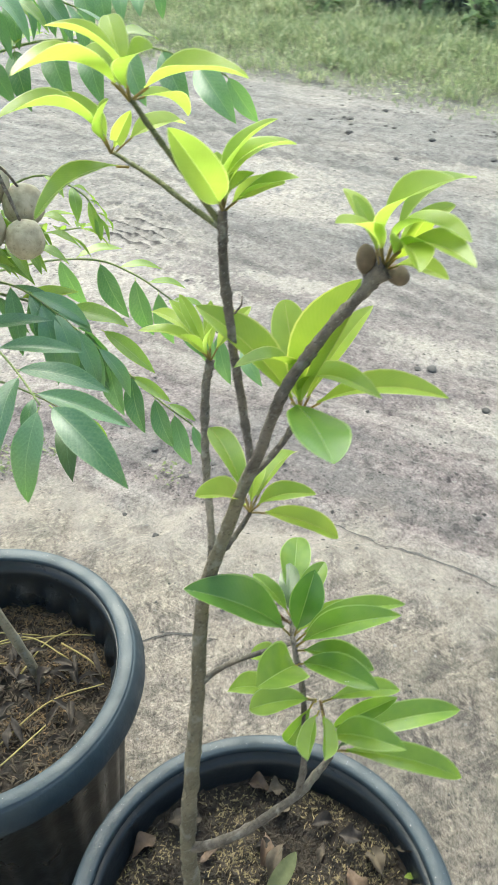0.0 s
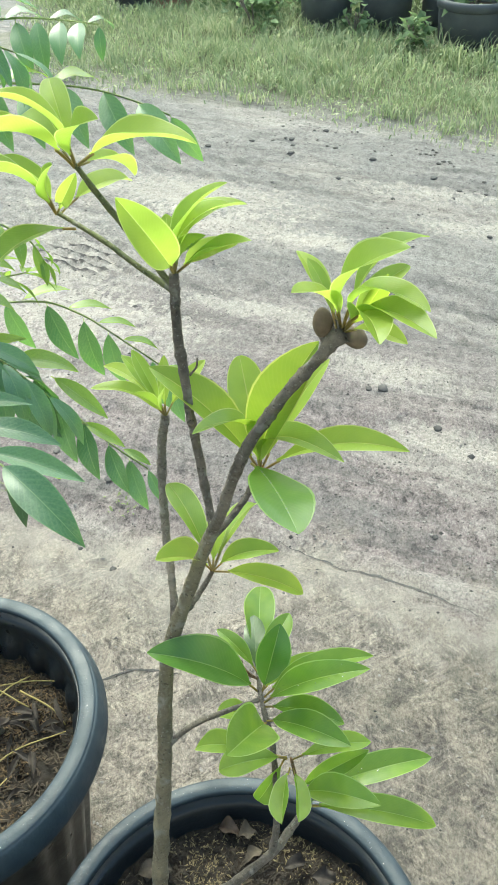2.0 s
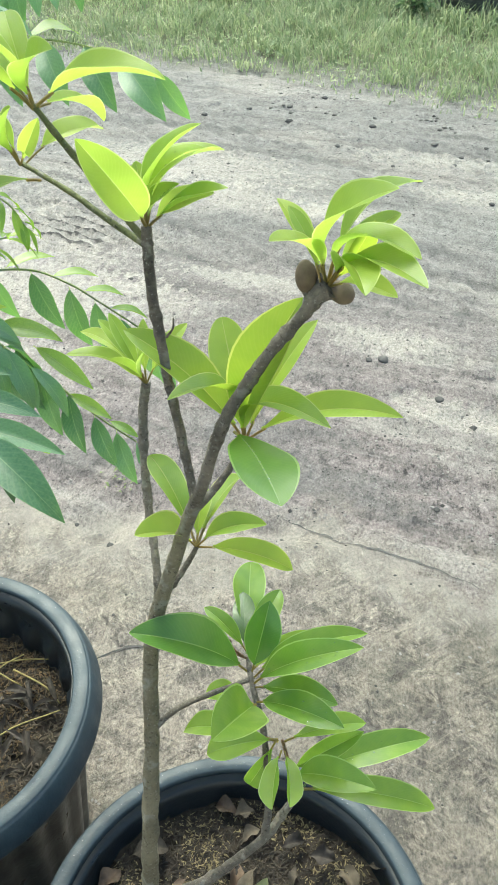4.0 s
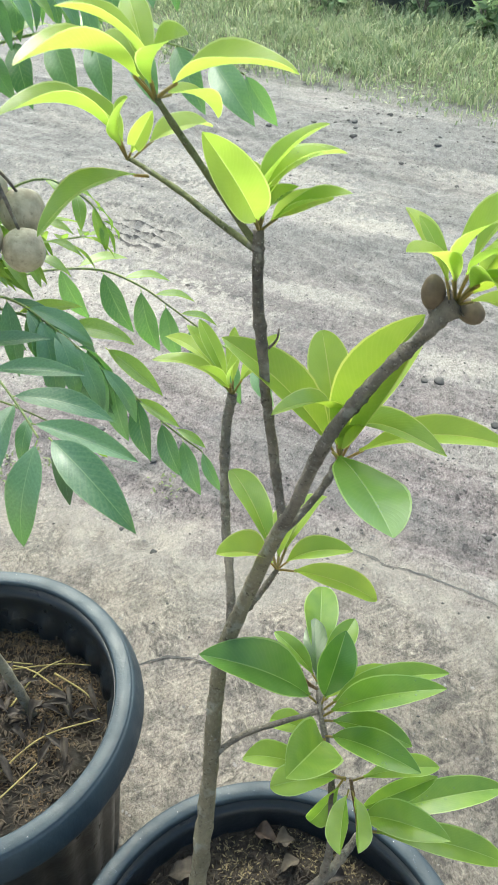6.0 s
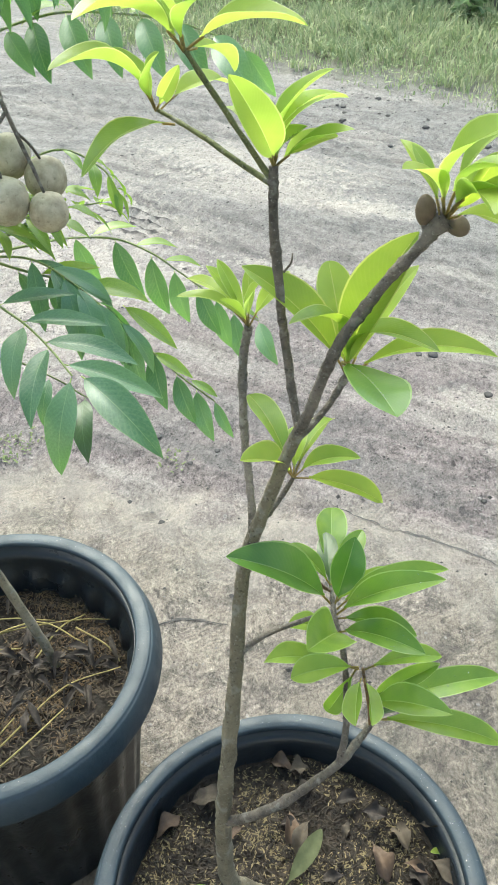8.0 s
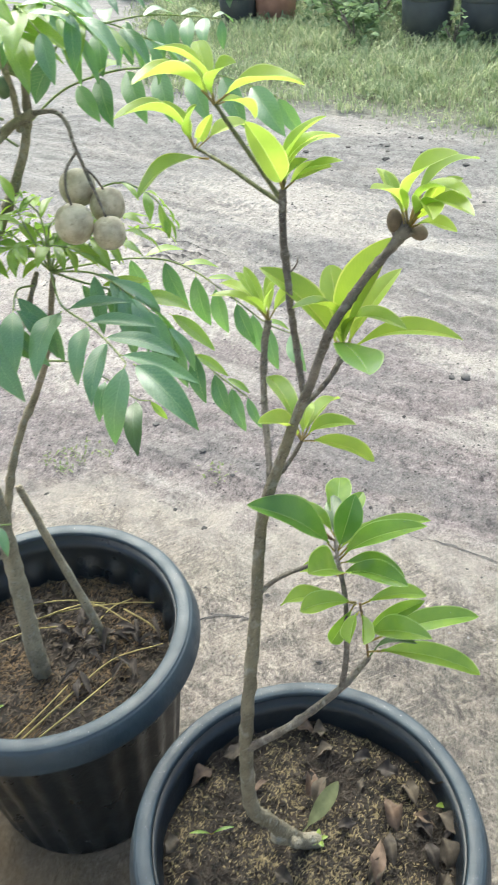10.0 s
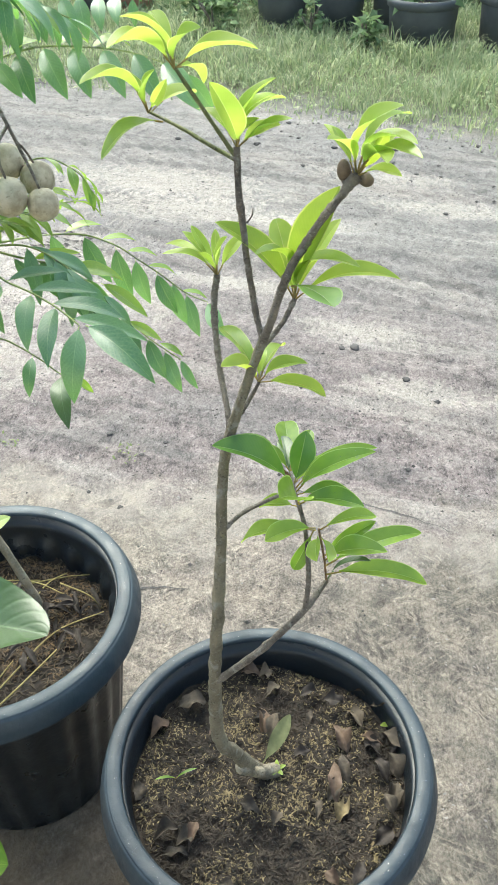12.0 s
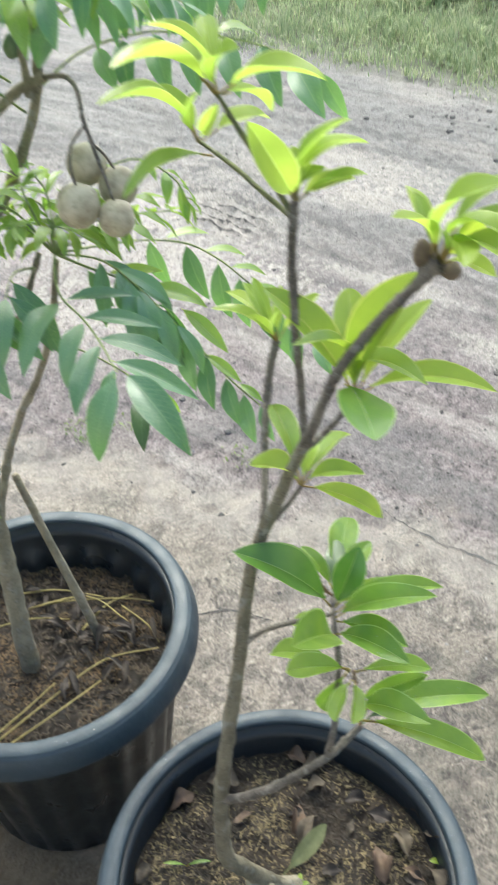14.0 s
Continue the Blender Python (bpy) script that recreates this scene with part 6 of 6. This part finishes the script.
lime_leaf((0.282, 0.446, 1.412), (0.417, 0.462, 1.371), 0.056, LEAF_LIME, 0.06, 0.5, 16, 0.12, 0.5)
lime_leaf((0.324, 0.594, 1.242), (0.3626, 0.630, 1.2597), 0.019, LEAF_LIME_PALE, 0.1, 0.3, 10)
lime_leaf((0.323, 0.594, 1.242), (0.3021, 0.647, 1.2764), 0.029, LEAF_LIME_PALE, 0.1, 0.3, 10)
lime_leaf((0.314, 0.588, 1.228), (0.303, 0.69, 1.25), 0.046, LEAF_LIME, 0.1, 0.2, 0, 0.12, 1.0)
lime_leaf((0.319, 0.5825, 1.2272), (0.2931, 0.6135, 1.2622), 0.027, LEAF_LIME_PALE, 0.1, 0.3)
lime_leaf((0.3165, 0.583, 1.229), (0.3427, 0.6131, 1.2398), 0.017, LEAF_LIME_PALE, 0.1, 0.3)
lime_leaf((0.320, 0.592, 1.238), (0.338, 0.622, 1.262), 0.010, LEAF_LIME_PALE, 0.1, 0.3)
lime_leaf((0.322, 0.580, 1.206), (0.4075, 0.551, 1.264), 0.046, LEAF_LIME, 0.10, 0.35, 4, 0.25, 1.05)
lime_leaf((0.250, 0.52, 1.31), (0.338, 0.578, 1.378), 0.066, LEAF_LIME, 0.08, 0.2, 22)
lime_leaf((0.268, 0.430, 1.250), (0.369, 0.497, 1.300), 0.074, LEAF_LIME_MID, 0.08, 0.2, 0, 0.25)
lime_leaf((0.235, 0.485, 1.075), (0.378, 0.503, 1.135), 0.10, LEAF_LIME_MID, 0.14, 0.2)
lime_leaf((0.22, 0.48, 1.03), (0.345, 0.47, 1.06), 0.07, LEAF_LIME_PALE, 0.14, 0.2)
lime_leaf((0.24, 0.5, 1.05), (0.20, 0.58, 1.12), 0.05, LEAF_LIME)
stem("branch", [(0.24, 0.50, 1.0), (0.245, 0.47, 1.15), (0.262, 0.435, 1.245), (0.268, 0.440, 1.35), (0.282, 0.446, 1.415)], 0.003, 0.002, BARK_TWIG, lime, 6)
stem("branch", [(0.255, 0.51, 1.15), (0.25, 0.515, 1.24), (0.255, 0.52, 1.312)], 0.0026, 0.002, BARK_TWIG, lime, 6)
build_pot((0.15, 0.41), 0.20, 0.38, 0.32, "black plastic pot holding the lime sapling", 18)
build_soil((0.15, 0.41), 0.165, 0.33, "dark compost under the lime sapling")

# ---------- verge and far side of the road ----------
def verge_edge(x):
    return 5.45 - 0.36 * x if x > -0.6 else 5.67 - 0.25 * (x + 0.6) if x > -1.8 else 6.0 - 2.5 * (x + 1.8)


def build_grass():
    verts, faces = [], []
    for _ in range(120000):
        x = rng.uniform(-6.5, 4.5)
        y = rng.uniform(4.0, 9.2)
        d = y - verge_edge(x) - 0.5 * noise.noise(Vector((x * 0.9, y * 0.9, 8)))
        if d < -0.25 or (d < 0.5 and rng.random() > (d + 0.25) / 0.75):
            continue
        clump = noise.noise(Vector((x * 2.1, y * 2.1, 1)))
        h = (0.016 + 0.045 * min(max(d, 0), 1.2) / 1.2) * rng.uniform(0.4, 1.6) * (1 + 1.1 * clump)
        h = max(h, 0.015)
        a = rng.uniform(0, 6.283)
        w = rng.uniform(0.002, 0.005)
        bend = h * rng.uniform(0.3, 1.5)
        b = rng.uniform(0, 6.283)
        bx, by = bend * math.cos(b), bend * math.sin(b)
        wx, wy = w * math.cos(a), w * math.sin(a)
        n = len(verts)
        if rng.random() < 0.3:
            # a small round weed leaf among the blades
            L, q = rng.uniform(0.006, 0.016), rng.uniform(0.4, 0.8)
            ca, sa = math.cos(a), math.sin(a)
            for u, v, up_ in ((-L, 0, 0.0), (-0.3 * L, -q * L, 0.003), (0.6 * L, -0.7 * q * L, 0.004), (L, 0, -0.002), (0.6 * L, 0.7 * q * L, 0.004), (-0.3 * L, q * L, 0.003)):
                verts.append((x + u * ca - v * sa, y + u * sa + v * ca, 0.7 * h + up_ + 0.2 * bend * u / L))
            faces.append((n, n + 1, n + 2, n + 3, n + 4, n + 5))
            continue
        verts += [(x - wx, y - wy, -0.01), (x + wx, y + wy, -0.01), (x + 0.35 * bx + wx * 0.8, y + 0.35 * by + wy * 0.8, 0.62 * h), (x + 0.35 * bx - wx * 0.8, y + 0.35 * by - wy * 0.8, 0.62 * h), (x + bx, y + by, h)]
        faces += [(n, n + 1, n + 2, n + 3), (n + 3, n + 2, n + 4)]
    # tufts of long leaning blades
    for _ in range(1500):
        cx, cy = rng.uniform(-4.0, 3.0), rng.uniform(4.6, 8.4)
        d = cy - verge_edge(cx)
        if d < 0.05 or noise.noise(Vector((cx * 1.6, cy * 1.6, 4))) < rng.uniform(-0.5, 0.35):
            continue
        tall = rng.uniform(0.05, 0.13) * min(1.0, 0.35 + d)
        lean = rng.uniform(0, 6.283)
        for _ in range(int(rng.uniform(9, 22))):
            x, y = cx + rng.normal(0, 0.035), cy + rng.normal(0, 0.035)
            h, a = tall * rng.uniform(0.5, 1.3), lean + rng.normal(0, 1.0)
            w = rng.uniform(0.0025, 0.005)
            bx, by = h * rng.uniform(0.4, 1.3) * math.cos(a), h * rng.uniform(0.4, 1.3) * math.sin(a)
            wx, wy = -w * math.sin(a), w * math.cos(a)
            n = len(verts)
            verts += [(x - wx, y - wy, -0.01), (x + wx, y + wy, -0.01), (x + 0.3 * bx + wx, y + 0.3 * by + wy, 0.6 * h), (x + 0.3 * bx - wx, y + 0.3 * by - wy, 0.6 * h), (x + 0.7 * bx + 0.6 * wx, y + 0.7 * by + 0.6 * wy, 0.95 * h), (x + 0.7 * bx - 0.6 * wx, y + 0.7 * by - 0.6 * wy, 0.95 * h), (x + bx, y + by, 0.9 * h)]
            faces += [(n, n + 1, n + 2, n + 3), (n + 3, n + 2, n + 4, n + 5), (n + 5, n + 4, n + 6)]
    stuff("grass", verts, faces, GRASS, "short green grass with dry blades on the verge", "grass")


def grass_material():
    m, nt, b = shader("verge_grass")
    geo = nt.nodes.new("ShaderNodeNewGeometry").outputs["Random Per Island"]
    o = coords(nt)
    patch = noise_tex(nt, o, 1.7, 4)
    t = math_node(nt, "ADD", math_node(nt, "MULTIPLY", geo, 0.6), math_node(nt, "MULTIPLY", patch, 0.4))
    # greens kept light and greyish, so that distance haze sits in the colour
    col = ramp(nt, t, [(0.2, (0.23, 0.305, 0.15)), (0.55, (0.37, 0.44, 0.235)), (0.85, (0.55, 0.56, 0.365))])
    nt.links.new(col, b.inputs["Base Color"])
    b.inputs["Roughness"].default_value = 0.6
    tl = nt.nodes.new("ShaderNodeBsdfTranslucent")
    nt.links.new(col, tl.inputs["Color"])
    ms = nt.nodes.new("ShaderNodeMixShader")
    ms.inputs[0].default_value = 0.4
    nt.links.new(b.outputs[0], ms.inputs[1])
    nt.links.new(tl.outputs[0], ms.inputs[2])
    nt.links.new(ms.outputs[0], nt.nodes["Material Output"].inputs["Surface"])
    return m


GRASS = grass_material()
TUFT_GREEN = plain("weed_green", (0.13, 0.18, 0.06), (0.30, 0.34, 0.14), 40.0, 0.7)


def weed_tuft(x, y, count, seed):
    """A low tuft of short blades in a crack of the concrete."""
    g = random.Random(seed)
    tuft = thing("weed_tuft", (x, y, 0.0), "low tuft of yellow-green weeds at the concrete's edge", "weed", "weeds on the yard")
    bm = bmesh.new()
    for _ in range(count):
        a, d, b = g.uniform(0, 6.283), 0.055 * math.sqrt(g.random()), g.uniform(0, 6.283)
        px, py, L = 1.5 * d * math.cos(a), d * math.sin(a), g.uniform(0.006, 0.020)
        z = tracks(x + px, y + py)
        ex, ey, w = L * math.cos(b), L * math.sin(b), g.uniform(0.0016, 0.0035)
        q = [bm.verts.new(v) for v in ((px + w * math.sin(b), py - w * math.cos(b), z - 0.002), (px - w * math.sin(b), py + w * math.cos(b), z - 0.002), (px + 0.6 * ex - w * math.sin(b), py + 0.6 * ey + w * math.cos(b), z + 0.45 * L), (px + 0.6 * ex + w * math.sin(b), py + 0.6 * ey - w * math.cos(b), z + 0.45 * L), (px + ex, py + ey, z + 0.4 * L))]
        bm.faces.new((q[0], q[1], q[2], q[3]))
        bm.faces.new((q[3], q[2], q[4]))
    part("foliage", bm, TUFT_GREEN, tuft)


for k, (x, y, n) in enumerate(((-0.55, 2.17, 60), (-0.49, 2.22, 35), (-0.09, 2.21, 26))):
    weed_tuft(x, y, n, 70 + k)
build_grass()


def crown(name, at, radius, height, count, leaf, material, parent, seed):
    """A ragged crown of many small folded leaves."""
    g = np.random.default_rng(seed)
    verts, faces = [], []
    for _ in range(count):
        a, u = g.uniform(0, 6.283), g.random()
        rr = radius * math.sqrt(g.random())
        x, y, z = at[0] + rr * math.cos(a), at[1] + rr * math.sin(a), at[2] + height * u
        if noise.noise(Vector((x * 3.5, y * 3.5, z * 3.5 + seed))) < -0.12 or rr > radius * (1 - 0.6 * max(0, u - 0.4)):
            continue
        q = Euler((g.uniform(-0.9, 0.9), g.uniform(-0.9, 0.6), g.uniform(0, 6.283))).to_matrix()
        L = leaf * g.uniform(0.5, 1.3)
        w = L * g.uniform(0.2, 0.32)
        n = len(verts)
        for v in ((0, 0, 0), (0.4 * L, -w, 0.2 * w), (L, 0, -0.15 * L), (0.4 * L, w, 0.2 * w), (0.45 * L, 0, 0.06 * L)):
            p = q @ Vector(v)
            verts.append((x + p.x, y + p.y, max(z + p.z, 0.0)))
        faces += [(n, n + 1, n + 4), (n + 1, n + 2, n + 4), (n + 2, n + 3, n + 4), (n + 3, n, n + 4)]
    me = bpy.data.meshes.new(name)
    me.from_pydata(verts, [], faces)
    me.materials.append(material)
    ob = new(name, me)
    return under(ob, parent)


def weed_material(name, a, b_):
    m, nt, b = shader(name)
    geo = nt.nodes.new("ShaderNodeNewGeometry").outputs["Random Per Island"]
    col = ramp(nt, geo, [(0.1, a), (0.9, b_)])
    nt.links.new(col, b.inputs["Base Color"])
    b.inputs["Roughness"].default_value = 0.75
    tl = nt.nodes.new("ShaderNodeBsdfTranslucent")
    nt.links.new(col, tl.inputs["Color"])
    ms = nt.nodes.new("ShaderNodeMixShader")
    ms.inputs[0].default_value = 0.35
    nt.links.new(b.outputs[0], ms.inputs[1])
    nt.links.new(tl.outputs[0], ms.inputs[2])
    nt.links.new(ms.outputs[0], nt.nodes["Material Output"].inputs["Surface"])
    return m


WEED = weed_material("weed_foliage", (0.12, 0.19, 0.085), (0.29, 0.40, 0.18))
# hedge leaves paler than real ones, haze in the air painted in
DARK = weed_material("hazed_hedge_foliage", (0.15, 0.19, 0.135), (0.33, 0.38, 0.26))


def bush(x, y, radius, height, count, leaf, material, label, seed, z=0.0):
    b = thing("bush", (x, y, z), label, "bush", "bushes beyond the verge")
    crown("crown", (x, y, z + 0.05 * height), radius, height, count, leaf, material, b, seed)
    g = random.Random(seed)
    for k in range(4):
        a = g.uniform(0, 6.28)
        e = (x + 0.6 * radius * math.cos(a), y + 0.6 * radius * math.sin(a), z + height * g.uniform(0.6, 0.9))
        stem("limb", [(x, y, z), (x + 0.2 * radius * math.cos(a), y + 0.2 * radius * math.sin(a), z + 0.3 * height), e], 0.012, 0.005, BARK, b, 5, 0, 0.1, 4)
    return b


for i in range(11):
    bush(-2.3 + 0.72 * i + R.uniform(-0.2, 0.2), 9.9 + R.uniform(-0.3, 0.4), 0.75, R.uniform(1.3, 1.9), 1900, 0.16, DARK, "dense dark green hedge bush beyond the pots", 100 + i)
for i, (x, y, rad, h, mat_) in enumerate(((-0.75, 7.75, 0.3, 0.35, WEED), (-0.45, 7.9, 0.35, 0.45, WEED), (-0.55, 7.3, 0.22, 0.22, WEED), (0.2, 7.05, 0.12, 0.22, WEED), (0.62, 6.75, 0.10, 0.25, WEED), (-1.0, 8.6, 0.4, 0.5, DARK), (-0.2, 8.7, 0.5, 0.7, WEED),
                                          (0.55, 8.6, 0.5, 0.8, WEED), (1.4, 8.3, 0.5, 0.8, WEED), (-1.9, 8.9, 0.4, 0.55, WEED), (-2.5, 9.2, 0.35, 0.4, WEED), (2.1, 7.8, 0.45, 0.6, DARK), (2.9, 7.2, 0.5, 0.6, DARK))):
    bush(x, y, rad, h, int(1500 * rad), 0.085, mat_, "low leafy green weed bush behind the grass verge", 200 + i)


def far_pot(x, y, radius, height, material, label, plant=0.0):
    pot = thing("plant_pot", (x, y, 0), label, "plant pot", "pots across the road")
    bm = bmesh.new()
    lathe(bm, [(radius * 0.2, 0.0), (radius * 0.88, 0.0), (radius * 0.94, height - 0.07), (radius * 0.94, height - 0.05), (radius * 0.86, height - 0.05), (radius * 0.82, height - 0.12)], 40)
    part("body", bm, material, pot)
    bm = bmesh.new()
    lathe(bm, [(radius * 0.93, height - 0.06), (radius, height - 0.055), (radius * 1.01, height - 0.02), (radius * 0.99, height), (radius * 0.9, height), (radius * 0.87, height - 0.05)], 40)
    part("rim", bm, material, pot)
    bm = bmesh.new()
    bmesh.ops.create_circle(bm, cap_ends=True, segments=32, radius=radius * 0.87)
    bmesh.ops.translate(bm, vec=(0, 0, height - 0.075), verts=bm.verts)
    part("soil", bm, SOIL, pot)
    if plant:
        bush(x, y, radius * 0.9, plant, 260, 0.09, WEED, "small leafy plant growing in a pot", int(900 + x * 50), height - 0.08)
    return pot


far_pot(-0.03, 7.45, 0.205, 0.32, POT_FAR, "black plastic pot standing on the far verge")
far_pot(0.40, 7.38, 0.20, 0.32, POT_FAR, "black plastic pot standing on the far verge")
far_pot(0.84, 7.45, 0.20, 0.32, POT_FAR, "black plastic pot standing on the far verge", 0.5)
far_pot(1.00, 6.95, 0.255, 0.29, POT_FAR, "black plastic pot with a small leafy plant", 0.35)
far_pot(1.6, 6.8, 0.24, 0.34, POT_FAR, "black plastic pot standing on the far verge", 0.4)
far_pot(-1.33, 8.0, 0.185, 0.32, TERRACOTTA, "square-shouldered terracotta pot on the far verge", 0.25)
far_pot(-1.64, 7.95, 0.17, 0.24, POT_FAR, "dark plastic pot beside the terracotta pot", 0.3)
far_pot(-2.95, 9.1, 0.24, 0.22, POT_FAR, "low dark basin on the far side", 0.25)


def box(name, at, size, turn, material, label, category, kind=""):
    bm = bmesh.new()
    bmesh.ops.create_cube(bm, size=1.0)
    bmesh.ops.scale(bm, vec=size, verts=bm.verts)
    bmesh.ops.bevel(bm, geom=bm.edges[:], offset=min(size) * 0.15, segments=2, affect="EDGES")
    for v in bm.verts:
        v.co += Vector((0, 0, 0.06 * min(size) * noise.noise(v.co * 4)))
    ob = part(name, bm, material)
    for p in ob.data.polygons:
        p.use_smooth = False
    ob.matrix_world = pose(*at, *turn)
    return tagged(ob, label, category, kind=kind)


box("wooden_board", (0.30, 7.85, 0.26), (0.66, 0.16, 0.03), (38, 5, -6), BOARD, "weathered tan board lying across the pots", "board")
box("stone_slab", (-0.69, 8.3, 0.29), (0.20, 0.07, 0.24), (-58, 24, 15), SLAB, "pale grey broken slab leaning among weeds", "slab")
box("stone_slab", (-0.85, 8.45, 0.09), (0.85, 0.10, 0.16), (-25, 3, -5), SLAB, "low pale slab edging the weeds by the terracotta pot", "slab")


def far_shrub(x, y, z, height, spread, count, leaf, label, seed):
    """A thin trunk with a loose crown of pale leaves."""
    shrub = thing("shrub", (x, y, z), label, "shrub", "shrubs in the pots across the road")
    top = (x - 0.05, y + 0.02, z + 0.62 * height)
    stem("trunk", [(x, y, z), (x + 0.012, y, z + 0.3 * height), top], 0.012, 0.007, BARK, shrub, 6, 0.1, 0.2, 4)
    for k in range(5):
        a = 1.26 * k + seed
        e = (top[0] + 0.7 * spread * math.cos(a), top[1] + 0.7 * spread * math.sin(a), z + height * (0.8 + 0.05 * k))
        stem("limb", [top, (0.5 * (top[0] + e[0]), 0.5 * (top[1] + e[1]), 0.45 * top[2] + 0.55 * e[2]), e], 0.006, 0.003, BARK, shrub, 5, 0.1, 0.2, 4)
    crown("crown", (top[0], top[1], z + 0.5 * height), spread, 0.55 * height, count, leaf, SHOOT, shrub, seed)


SHOOT = weed_material("shrub_foliage", (0.22, 0.30, 0.10), (0.40, 0.50, 0.18))
far_shrub(0.37, 7.38, 0.24, 0.55, 0.24, 240, 0.10, "thin-stemmed shrub with yellow-green leaves in a black pot", 41)
far_shrub(-0.03, 7.45, 0.24, 0.48, 0.20, 110, 0.13, "sparse shrub with long pale green leaves in a black pot", 57)
box("paved_yard", (-6.2, 12.2, 0.0), (8.0, 5.2, 0.03), (0, 0, 4), SLAB, "pale grey concrete yard beyond the hedge", "pavement", "structure")


# ---------- unseen house wall, added to cut light from behind the camera ---
WALL = plain("plastered_wall", (0.50, 0.48, 0.44), (0.62, 0.60, 0.55), 3.0, 0.9, 0.003, 60.0)
box("wall_house", (0.0, -4.1, 1.5), (14.0, 0.2, 3.0), (0, 0, 0), WALL, "unseen plain house wall, added to hold back light from behind", "wall", "structure")
